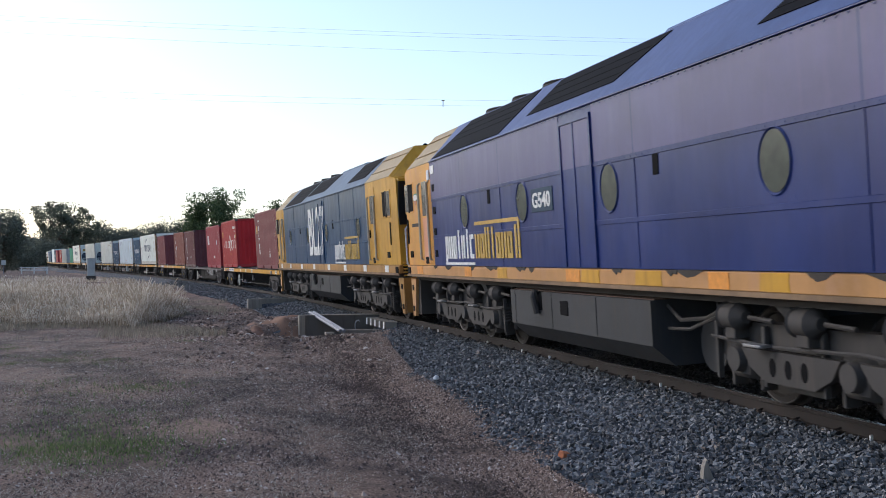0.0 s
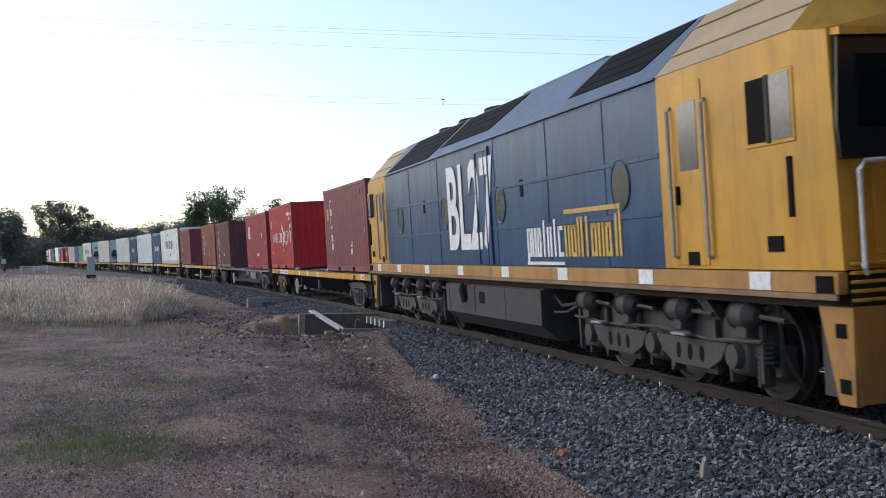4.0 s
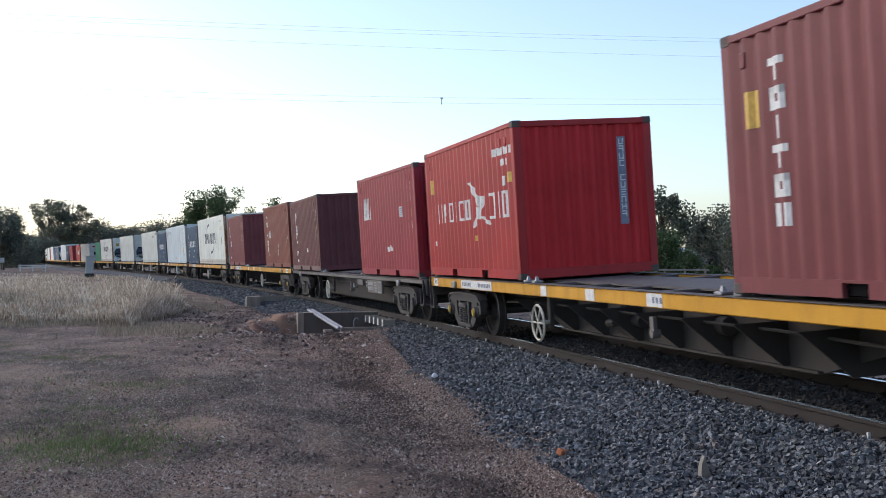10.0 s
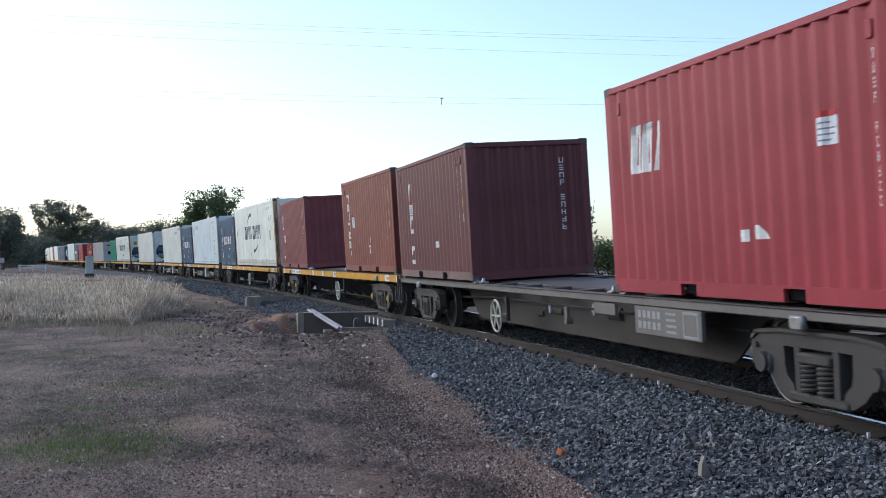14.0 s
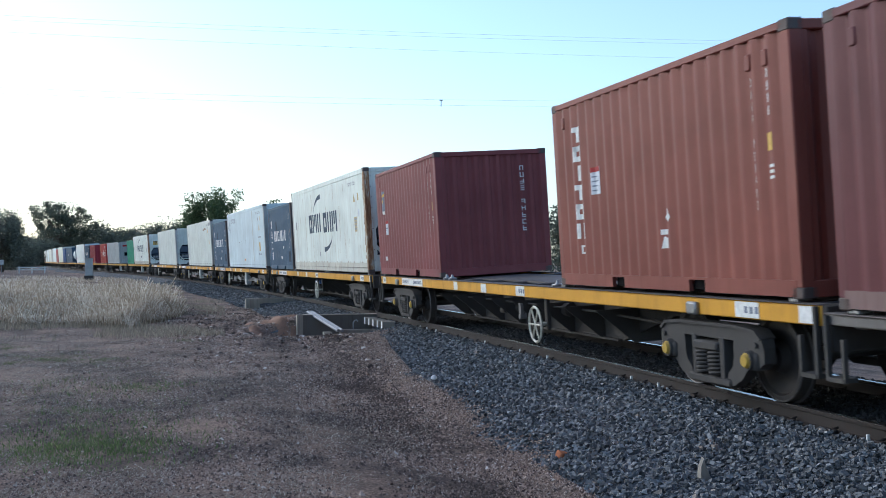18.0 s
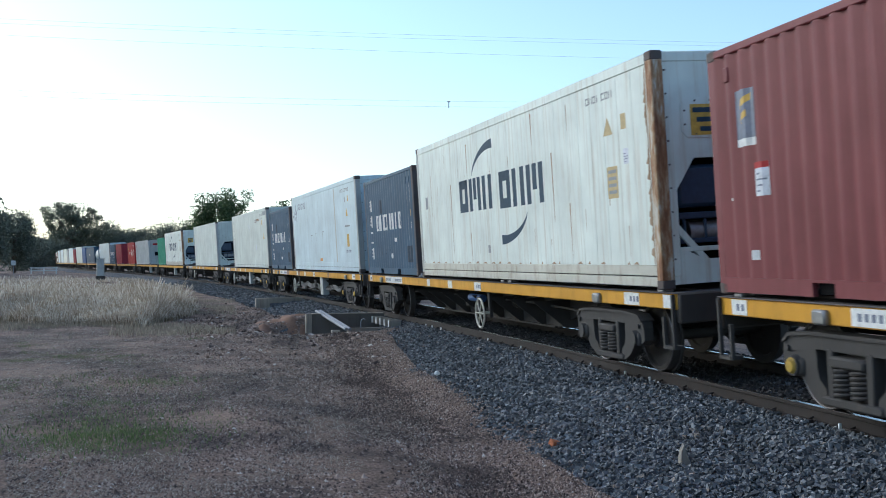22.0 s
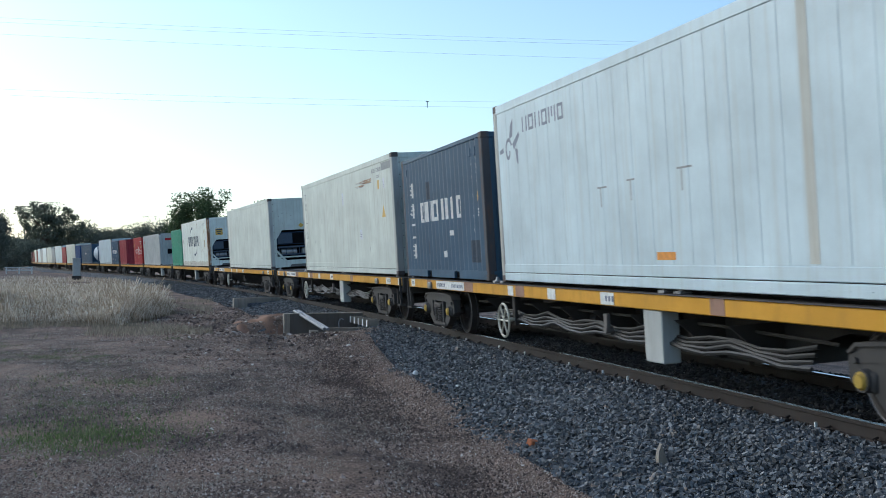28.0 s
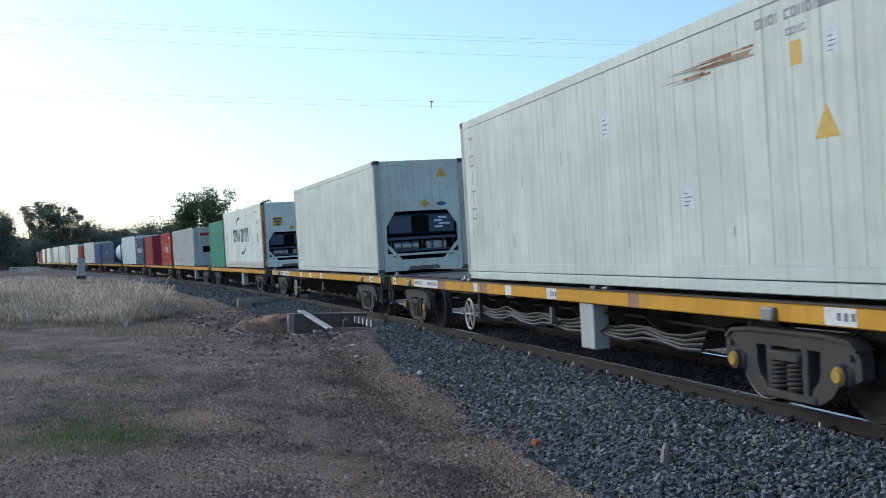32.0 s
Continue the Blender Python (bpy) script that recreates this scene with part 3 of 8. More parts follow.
track = thing("railway_track", "single railway track of rusty steel rails with polished heads", "railway track")
RAIL = [(-0.07, -0.17), (0.07, -0.17), (0.07, -0.155), (0.012, -0.14), (0.012, -0.045), (0.035, -0.035), (0.035, -0.004), (-0.035, -0.004), (-0.035, -0.035), (-0.012, -0.045), (-0.012, -0.14), (-0.07, -0.155)]
ru = np.concatenate([np.arange(-140, -14, 4.0), np.arange(-14, 60, 1.0), np.arange(60, 450, 4.0)])
for n0 in (0.7525, -0.7525):
    part("rail", Geo().loft([[beside(u, n0 + a, b - (n0 + a) * CANT) for a, b in RAIL] for u in ru]), M_RAIL, track)
    part("rail_head", Geo().loft([[beside(u, n0 + a, b - (n0 + a) * CANT) for a, b in ((-0.028, -0.003), (0.028, -0.003), (0.028, 0.0), (-0.028, 0.0))] for u in ru]), M_SHINE, track, "polished bright running surface")
sleeper_me = Geo().box(-0.125, 0.125, -1.25, 1.25, -0.33, -0.165, 0.02).mesh("sleeper", M_CONCRETE)
g = Geo().box(-0.06, 0.06, -0.02, 0.02, -0.165, -0.12, 0.006).tube((0, -0.015, -0.13), (0, 0.06, -0.11), 0.012, 6)
clip_me = g.mesh("rail_clip", M_RAIL)
peg_me = Geo().box(-0.012, 0.012, -0.015, 0.015, -0.16, -0.085, 0.004).mesh("painted_peg", M_WHITEPAINT)
for i in range(110):
    u = -12 + i * 0.685
    m = ride(u, 0.4)
    s = part("sleeper", sleeper_me, M_CONCRETE, track)
    s.matrix_world = m
    for y in (-0.85, -0.655, 0.655, 0.85):
        c = part("rail_clip", clip_me, M_RAIL, s)
        c.matrix_local = Matrix.Translation((0.0, y, 0)) @ Matrix.Rotation(0 if y in (-0.85, 0.655) else math.pi, 4, "Z")
for u in (-2.95, 1.25, 2.05, 3.3, 5.25, 6.6, 8.6, 12.2, 13.0, 13.6, -5.6):
    c = part("painted_peg", peg_me, M_WHITEPAINT, track, "small white-painted peg at the rail foot")
    c.matrix_world = ride(u, 0.4) @ Matrix.Translation((0, -0.855, 0))


# ============ containers ============
def wave(x0, x1, pitch, depth):
    """Breakpoints (along, inward) of a trapezoidal corrugation."""
    k = max(1, round((x1 - x0) / pitch))
    p = (x1 - x0) / k
    out = [(x0, 0.0)]
    for i in range(k):
        s = x0 + i * p
        out += [(s + p * 0.26, 0.0), (s + p * 0.5, depth), (s + p * 0.76, depth), (s + p, 0.0)]
    return out


_mesh_cache = {}


def cached(key, make):
    if key not in _mesh_cache:
        _mesh_cache[key] = make()
    return _mesh_cache[key]


def corrugated_side(length, h, material):
    def make():
        g = Geo()
        pts = wave(-length / 2 + 0.13, length / 2 - 0.13, 0.276, 0.036)
        v = [(x, d, z) for x, d in pts for z in (0.17, h - 0.085)]
        g.add(v, [(2 * i, 2 * i + 2, 2 * i + 3, 2 * i + 1) for i in range(len(pts) - 1)])
        return g.mesh("side_panel", material)
    return cached(("side", length, h, material.name), make)


def corrugated_end(h, material):
    def make():
        g = Geo()
        pts = wave(-1.07, 1.07, 0.25, 0.045)
        v = [(-d, y, z) for y, d in pts for z in (0.17, h - 0.1)]
        g.add(v, [(2 * i, 2 * i + 2, 2 * i + 3, 2 * i + 1) for i in range(len(pts) - 1)])
        return g.mesh("end_panel", material)
    return cached(("end", h, material.name), make)


SKIN = {}      # length of each corrugated box; smooth boxes are not in it


def decal(parent, shapes, material, name="lettering_shape", label=""):
    """Paint on a box's near side that follows its corrugation. shapes: convex outlines of (x, z)."""
    length = SKIN.get(parent.name, 0.0)
    folds = wave(-length / 2 + 0.13, length / 2 - 0.13, 0.276, 0.036) if length else [(-9.0, 0.0), (9.0, 0.0)]
    y0 = -1.216 if length else -1.2095
    g = Geo()
    for shape in shapes:
        lo, hi = min(p[0] for p in shape), max(p[0] for p in shape)
        for (xa, da), (xb, db) in zip(folds, folds[1:]):
            if xb <= lo or xa >= hi:
                continue
            poly = shape
            for edge, side in ((xa, 1), (xb, -1)):
                out = []
                for p, q in zip(poly, poly[1:] + poly[:1]):
                    a, c = (p[0] - edge) * side, (q[0] - edge) * side
                    if a >= 0:
                        out.append(p)
                    if a * c < 0:
                        k = a / (a - c)
                        out.append((p[0] + (q[0] - p[0]) * k, p[1] + (q[1] - p[1]) * k))
                poly = out
                if len(poly) < 3:
                    break
            if len(poly) >= 3:
                g.add([(x, y0 + da + (db - da) * (x - xa) / (xb - xa), z) for x, z in poly], [tuple(range(len(poly)))])
    return part(name, g, material, parent, label)


def bar(x0, x1, z0, z1):
    return [(x0, z0), (x1, z0), (x1, z1), (x0, z1)]


def cell(kind, x0, x1, z0, z1, w, slant=0.0):
    """Plain bars that fill one place of a row of marks."""
    t = w * 0.85
    made = []
    if kind in "noae":
        made.append(bar(x0, x0 + w, z0, z1))
    if kind in "no":
        made.append(bar(x1 - w, x1, z0, z1))
    if kind == "m":
        made += [bar(x0, x0 + w, z0, z1), bar(x1 - w, x1, z0, z1), bar((x0 + x1 - w) / 2, (x0 + x1 + w) / 2, z0 + (z1 - z0) * 0.35, z1)]
    if kind in "oet":
        made.append(bar(x0, x1, z1 - t, z1))
    if kind in "oe":
        made.append(bar(x0 + w, x1 - (w if kind == "o" else 0), z0, z0 + t))
    if kind in "lt":
        made.append(bar((x0 + x1 - w) / 2, (x0 + x1 + w) / 2, z0, z1 - (t if kind == "t" else 0)))
    if kind == "a":
        made.append([(x1 - w, z0), (x1, z0), (x0 + w * 1.2, z1), (x0 + w, z1)])
    if kind == "s":
        made += [bar(x0, x1, z1 - t, z1), bar(x0, x0 + w, (z0 + z1) / 2, z1 - t), bar(x1 - w, x1, z0 + t, (z0 + z1) / 2), bar(x0, x1, z0, z0 + t)]
    if kind == "x":
        mid = (x0 + x1) / 2
        made += [bar(x0, x1, z1 - (z1 - z0) * (0.12 + 0.3 * i) - t * 0.6, z1 - (z1 - z0) * (0.12 + 0.3 * i)) for i in range(3)] + [bar(mid - w / 2, mid + w / 2, z0, z1)]
    return [[(x + slant * (z - z0), z) for x, z in q] for q in made]


def mark_row(pattern, x0, x1, z0, z1, w, gap=0.22, slant=0.0):
    """A row of bar marks; a space in the pattern leaves a gap."""
    room = {"l": 0.5, "m": 1.3, " ": 0.6, "s": 0.85}
    sizes = [room.get(k, 1.0) for k in pattern]
    unit = (x1 - x0) / (sum(sizes) + gap * (len(pattern) - 1))
    out, x = [], x0
    for k, size in zip(pattern, sizes):
        if k != " ":
            out.append(cell(k, x, x + unit * size, z0, z1, min(w, unit * size * 0.45), slant))
        x += unit * (size + gap)
    return out


def mark_column(pattern, x0, x1, z0, z1, w, gap=0.25):
    """The same, one above the other, from the top down."""
    unit = (z1 - z0) / (len(pattern) + gap * (len(pattern) - 1))
    out = []
    for i, k in enumerate(pattern):
        top = z1 - i * unit * (1 + gap)
        if k != " ":
            out.append(cell(k, x0, x1, top - unit, top, w))
    return out


def marks(parent, cells, material, name="lettering_shape", label=""):
    """Each mark of a row as a part of its own."""
    for i, shapes in enumerate(cells):
        decal(parent, shapes, material, name, label if i == 0 else "")


def digit_column(r, x, z1, z0, w=0.07, h=0.085, gap=0.035):
    """A column of small figures, each a few fine bars."""
    out, z, i = [], z1, 0
    while z - h > z0:
        if i not in (4, 11):
            t = 0.017
            bars = [bar(x, x + w, z - t, z), bar(x, x + w, z - h, z - h + t), bar(x, x + t, z - h, z), bar(x + w - t, x + w, z - h, z), bar(x, x + w, z - h / 2 - t / 2, z - h / 2 + t / 2)]
            r.shuffle(bars)
            out += bars[:3]
        z -= h + gap
        i += 1
    return out


def letter_row(parent, x, z, w, h, count, material, gap=0.28, upright=False, label="", fill=0.55):
    """A row (or column) of plain bars. x, z: the first bar's lower left corner; forward is +x."""
    cells = []
    for i in range(count):
        a, c = (x, z - i * h * (1 + gap)) if upright else (x + i * w * (1 + gap), z)
        cells.append([bar(a, a + w * (1 if upright else fill), c, c + h * (fill if upright else 1))])
    marks(parent, cells, material, "lettering_shape", label)


def patch(parent, x, z, w, h, material, name="label_plate", label=""):
    return decal(parent, [bar(x, x + w, z, z + h)], material, name, label)


def sticker(parent, x, z, w, h, head=None):
    """A white data sticker with fine printed lines."""
    patch(parent, x, z, w, h, M_PAPER, "data_sticker", "white printed data sticker")
    lines = [bar(x + w * 0.1, x + w * (0.55 + 0.35 * ((i * 7) % 3) / 2), z + h * (0.12 + 0.17 * i), z + h * (0.17 + 0.17 * i)) for i in range(4)]
    m = decal(parent, lines, M_GREYINK, "printed_lines")
    m.location.y = -0.002
    if head:
        q = decal(parent, [bar(x, x + w, z + h * 0.82, z + h)], head, "sticker_band", "coloured band of the sticker")
        q.location.y = -0.003


def dry_container(length, h, material, label, detail=2, end_paint=None, post_paint=None, rail_paint=None):
    """A steel box with corrugated walls, on its own base at z 0; forward is +x and the camera's side is -y."""
    box = thing("shipping_container", label, "container", "containers on the train")
    SKIN[box.name] = length
    l2, w2 = length / 2, 1.219
    for y, turn in ((-w2 + 0.006, 0), (w2 - 0.006, 180)):
        s = part("side_panel", corrugated_side(length, h, material), material, box)
        s.matrix_local = pose(0, y, 0, 0, 0, turn)

    def roof():
        g = Geo()
        pts = wave(-l2 + 0.1, l2 - 0.1, 0.42, 0.02)
        g.add([(x, y, h - 0.03 - d) for x, d in pts for y in (-w2 + 0.05, w2 - 0.05)], [(2 * i, 2 * i + 2, 2 * i + 3, 2 * i + 1) for i in range(len(pts) - 1)])
        return g.mesh("roof_sheet", material)
    part("roof_sheet", cached(("roof", length, h, material.name), roof), material, box)
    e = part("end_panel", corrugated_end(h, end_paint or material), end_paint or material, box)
    e.matrix_local = pose(l2 - 0.02, 0, 0)
    e = part("end_panel", corrugated_end(h, material), material, box)
    e.matrix_local = pose(-l2 + 0.02, 0, 0, 0, 0, 180)

    def rails():
        g = Geo()
        for y in (-w2, w2 - 0.06):
            g.box(-l2 + 0.1, l2 - 0.1, y, y + 0.06, h - 0.09, h - 0.012, 0.01)
        for x in (-l2, l2 - 0.07):
            g.box(x, x + 0.07, -w2 + 0.1, w2 - 0.1, h - 0.11, h - 0.012, 0.01)
        return g.mesh("top_rail", material)
    part("top_rail", cached(("toprail", length, h, material.name), rails), material, box)

    def sill():
        # the lower rail is broken by two fork pockets
        low = [(-l2 + 0.1, 0.02)]
        for c in (-1.03, 1.03) if length < 7 else ():
            low += [(c - 0.18, 0.02), (c - 0.18, 0.15), (c + 0.18, 0.15), (c + 0.18, 0.02)]
        g = Geo().slab(low + [(l2 - 0.1, 0.02), (l2 - 0.1, 0.175), (-l2 + 0.1, 0.175)], 0, 0.05)
        return g.mesh("bottom_rail", rail_paint or material)
    for y, turn in ((-w2, 0), (w2, 180)):
        s = part("bottom_rail", cached(("sill", length, (rail_paint or material).name), sill), rail_paint or material, box)
        s.matrix_local = pose(0, y, 0, 0, 0, turn)
    if length < 7:
        for c in (-1.03, 1.03):
            # black block in place of the pocket's inner shade
            part("fork_pocket", Geo().box(c - 0.17, c + 0.17, -w2 + 0.06, w2 - 0.06, 0.04, 0.15), M_BLACK, box)
    part("floor_frame", Geo().box(-l2 + 0.05, l2 - 0.05, -w2 + 0.07, w2 - 0.07, 0.1, 0.17).box(-l2, -l2 + 0.08, -w2 + 0.1, w2 - 0.1, 0.01, 0.17, 0.01).box(l2 - 0.08, l2, -w2 + 0.1, w2 - 0.1, 0.01, 0.17, 0.01), material, box)
    if detail > 1:
        vent = cached(("vent", material.name), lambda: Geo().box(-0.05, 0.05, -0.02, 0.03, -0.08, 0.08, 0.012).mesh("air_vent", material))
        for x in (-l2 + 0.42, l2 - 0.42, l2 - 0.72):
            part("air_vent", vent, material, box).matrix_local = pose(x, -w2 + 0.01, h - 0.3)
    post_paint = post_paint or material
    post = cached(("post", h, post_paint.name), lambda: Geo().box(-0.08, 0.08, -0.075, 0.075, 0.1, h - 0.1, 0.015).mesh("corner_post", post_paint))
    cast = cached("casting", lambda: Geo().box(-0.09, 0.09, -0.083, 0.083, 0, 0.118, 0.014).mesh("corner_casting", M_CASTING))
    for sx in (-1, 1):
        for sy in (-1, 1):
            p = part("corner_post", post, post_paint, box)
            p.matrix_local = pose(sx * (l2 - 0.082), sy * (w2 - 0.078), 0)
            for z in (0, h - 0.118):
                p = part("corner_casting", cast, M_CASTING, box)
                p.matrix_local = pose(sx * (l2 - 0.09), sy * (w2 - 0.083), z)
    return box


def reefer(h, skin, label, unit=True):
    """A 40-foot cold container: smooth ribbed skin, heavy end frames, cooling machinery in its front end."""
    box = thing("reefer_container", label, "container", "containers on the train")
    l2, w2 = 6.096, 1.219

    def side():
        g = Geo()
        pts = []
        k = 26
        x0, x1 = -l2 + 0.16, l2 - 0.16
        for i in range(k):
            a, c = x0 + (x1 - x0) * i / k, x0 + (x1 - x0) * (i + 1) / k
            pts += [(a + 0.003, 0.005), (a + 0.006, 0.0), (c - 0.006, 0.0), (c - 0.003, 0.005)]
        g.add([(x, d, z) for x, d in pts for z in (0.3, h - 0.14)], [(2 * i, 2 * i + 2, 2 * i + 3, 2 * i + 1) for i in range(len(pts) - 1)])
        return g.mesh("side_panel", skin)
    for y, turn in ((-w2 + 0.012, 0), (w2 - 0.012, 180)):
        s = part("side_panel", cached(("rside", h, skin.name), side), skin, box)
        s.matrix_local = pose(0, y, 0, 0, 0, turn)
        g = Geo().box(-l2 + 0.15, l2 - 0.15, 0.0, 0.06, h - 0.15, h - 0.01, 0.012).mesh("top_rail", skin) if turn == 0 else None
        me = cached(("rtop", h, skin.name), lambda: g)
        s = part("top_rail", me, skin, box)
        s.matrix_local = pose(0, y - 0.012 if turn == 0 else y + 0.012, 0, 0, 0, turn)

        def low():
            q = Geo().box(-l2 + 0.15, l2 - 0.15, 0.0, 0.05, 0.03, 0.155, 0.01).box(-l2 + 0.15, l2 - 0.15, 0.004, 0.05, 0.165, 0.3, 0.008)
            for i in range(40):
                x = -l2 + 0.3 + i * (2 * l2 - 0.6) / 39
                q.box(x - 0.04, x + 0.04, -0.004, 0.0, 0.085, 0.1)
            return q.mesh("bottom_rail", M_WHITEGRIME if skin is M_WHITE else skin)
        s = part("bottom_rail", cached(("rlow", skin.name), low), skin, box)
        s.matrix_local = pose(0, y - 0.012 if turn == 0 else y + 0.012, 0, 0, 0, turn)
    part("roof_sheet", Geo().box(-l2 + 0.05, l2 - 0.05, -w2 + 0.03, w2 - 0.03, h - 0.05, h - 0.008, 0.01), skin, box)
    part("floor_frame", Geo().box(-l2 + 0.05, l2 - 0.05, -w2 + 0.07, w2 - 0.07, 0.06, 0.2), M_GREYSILL, box)
    pmat = M_POST if skin is M_WHITE else M_POSTPALE
    post = {}
    for sx, paint_ in ((-1, M_POSTPALE), (1, pmat)):
        post[sx] = cached(("rpost", h, paint_.name), lambda: Geo().box(-0.085, 0.085, -0.08, 0.08, 0.1, h - 0.1, 0.015).mesh("corner_post", paint_))
    cast = cached("casting", lambda: Geo().box(-0.09, 0.09, -0.083, 0.083, 0, 0.118, 0.014).mesh("corner_casting", M_CASTING))
    for sx in (-1, 1):
        for sy in (-1, 1):
            p = part("corner_post", post[sx], pmat if sx > 0 else M_POSTPALE, box)
            p.matrix_local = pose(sx * (l2 - 0.085), sy * (w2 - 0.082), 0)
            for z in (0, h - 0.118):
                p = part("corner_casting", cast, M_CASTING, box)
                p.matrix_local = pose(sx * (l2 - 0.09), sy * (w2 - 0.083), z)
    part("rear_doors", Geo().box(-l2 + 0.02, -l2 + 0.06, -1.06, -0.01, 0.16, h - 0.16, 0.01).box(-l2 + 0.02, -l2 + 0.06, 0.01, 1.06, 0.16, h - 0.16, 0.01), skin, box)
    part("top_header", Geo().box(l2 - 0.14, l2 - 0.02, -1.06, 1.06, h - 0.14, h - 0.012, 0.012).box(-l2 + 0.02, -l2 + 0.12, -1.06, 1.06, h - 0.16, h - 0.012, 0.012), skin, box)
    # front end: upper panel with a bevelled opening, two bolted hatches, recessed machinery below
    part("front_panel", Geo().slab([(-1.06, 1.2), (-0.95, 1.2), (-0.7, 1.58), (0.7, 1.58), (0.95, 1.2), (1.06, 1.2), (1.06, h - 0.14), (-1.06, h - 0.14)], l2 - 0.09, l2 - 0.03, "x"), skin, box)
    for y in (-1.06, 0.95):
        part("side_frame", Geo().box(l2 - 0.12, l2 - 0.02, y, y + 0.11, 0.15, 1.22, 0.01), skin, box)
    part("base_guard", Geo().slab([(-1.06, 0.05), (-0.45, 0.05), (-0.38, 0.16), (0.38, 0.16), (0.45, 0.05), (1.06, 0.05), (1.06, 0.5), (0.95, 0.5), (0.62, 0.34), (-0.62, 0.34), (-0.95, 0.5), (-1.06, 0.5)], l2 - 0.1, l2 - 0.03, "x"), skin, box)
    for y in (-1, 1):
        part("guard_strut", Geo().slab([(y * 0.95, 0.78), (y * 0.95, 0.66), (y * 0.66, 0.34), (y * 0.56, 0.34)], l2 - 0.085, l2 - 0.04, "x"), skin, box, "white slanting strut")
    part("guard_bar", Geo().box(l2 - 0.07, l2 - 0.035, -0.95, 0.95, 0.44, 0.5, 0.01), skin, box, "white guard bar")
    # black back sheet: the recess's shade is put into its colour
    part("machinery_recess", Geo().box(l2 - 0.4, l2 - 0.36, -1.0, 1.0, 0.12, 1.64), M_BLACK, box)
    part("evaporator_cover", Geo().box(l2 - 0.34, l2 - 0.07, -0.92, 0.92, 0.98, 1.5, 0.05), M_UNIT, box, "dark blue moulded cover")
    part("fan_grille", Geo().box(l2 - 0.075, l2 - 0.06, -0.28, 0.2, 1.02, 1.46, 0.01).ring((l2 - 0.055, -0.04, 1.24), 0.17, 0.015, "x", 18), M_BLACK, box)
    ctl = part("control_box", Geo().box(l2 - 0.3, l2 - 0.055, 0.3, 0.82, 1.08, 1.46, 0.02), M_UNIT, box, "dark control box")
    for i in range(4):
        part("printed_label", Geo().box(l2 - 0.056, l2 - 0.051, 0.34 + 0.12 * (i % 2), 0.56 + 0.12 * (i % 2) + 0.08 * (i == 1), 1.12 + 0.08 * i, 1.17 + 0.08 * i), M_PALELABEL, ctl)
    part("condenser_frame", Geo().box(l2 - 0.2, l2 - 0.08, -0.92, 0.92, 0.84, 0.92, 0.01).box(l2 - 0.2, l2 - 0.08, -0.92, 0.92, 0.54, 0.6, 0.01), M_UNIT, box)
    for i in range(7):
        y = -0.85 + i * 0.28
        part("grille_bar", Geo().box(l2 - 0.14, l2 - 0.1, y, y + 0.03, 0.6, 0.84, 0.005), M_UNIT, box)
    part("compressor", Geo().tube((l2 - 0.25, -0.75, 0.68), (l2 - 0.25, -0.1, 0.68), 0.14, 12).box(l2 - 0.32, l2 - 0.18, 0.1, 0.7, 0.56, 0.82, 0.04), M_STEEL, box, "grey compressor")
    for y in (-0.55, 0.5):
        ha = part("access_hatch", Geo().slab([(y - 0.3, h * 0.66), (y - 0.22, h * 0.63), (y + 0.22, h * 0.63), (y + 0.3, h * 0.66), (y + 0.3, h * 0.77), (y + 0.22, h * 0.8), (y - 0.22, h * 0.8), (y - 0.3, h * 0.77)], l2 - 0.03, l2 - 0.018, "x"), skin, box)
        rim = Geo()
        for q in range(8):
            a = 2 * math.pi * (q + 0.5) / 8
            rim.box(l2 - 0.018, l2 - 0.01, y + 0.27 * math.cos(a) - 0.011, y + 0.27 * math.cos(a) + 0.011, h * 0.715 + 0.22 * math.sin(a) - 0.011, h * 0.715 + 0.22 * math.sin(a) + 0.011)
        tagged(part("hatch_clamps", rim, M_CASTING, ha), kind="stuff")
    if unit:
        part("warning_diamond", Geo().slab([(0.1, h * 0.57), (0.22, h * 0.605), (0.1, h * 0.64), (-0.02, h * 0.605)], l2 - 0.029, l2 - 0.02, "x"), M_LABEL, box, "yellow diamond sticker")
        part("warning_triangle", Geo().slab([(0.45, h * 0.84), (0.74, h * 0.84), (0.595, h * 0.93)], l2 - 0.029, l2 - 0.02, "x"), M_LABEL, box, "yellow triangle sticker")
        part("oval_badge", Geo().loft([[(x, 0.55 + 0.13 * math.cos(a), h * 0.6 + 0.05 * math.sin(a)) for a in [i * math.pi / 8 for i in range(16)]] for x in (l2 - 0.03, l2 - 0.022)]), M_BLUE, box, "small blue oval badge")
    # bolt heads up the front frame
    g = Geo()
    for i in range(9):
        z = 0.35 + i * (h - 0.6) / 8
        for y in (-1.03, 1.03):
            g.box(l2 - 0.03, l2 - 0.014, y - 0.01, y + 0.01, z, z + 0.02)
    tagged(part("frame_bolts", g, M_CASTING, box), kind="stuff")
    return box


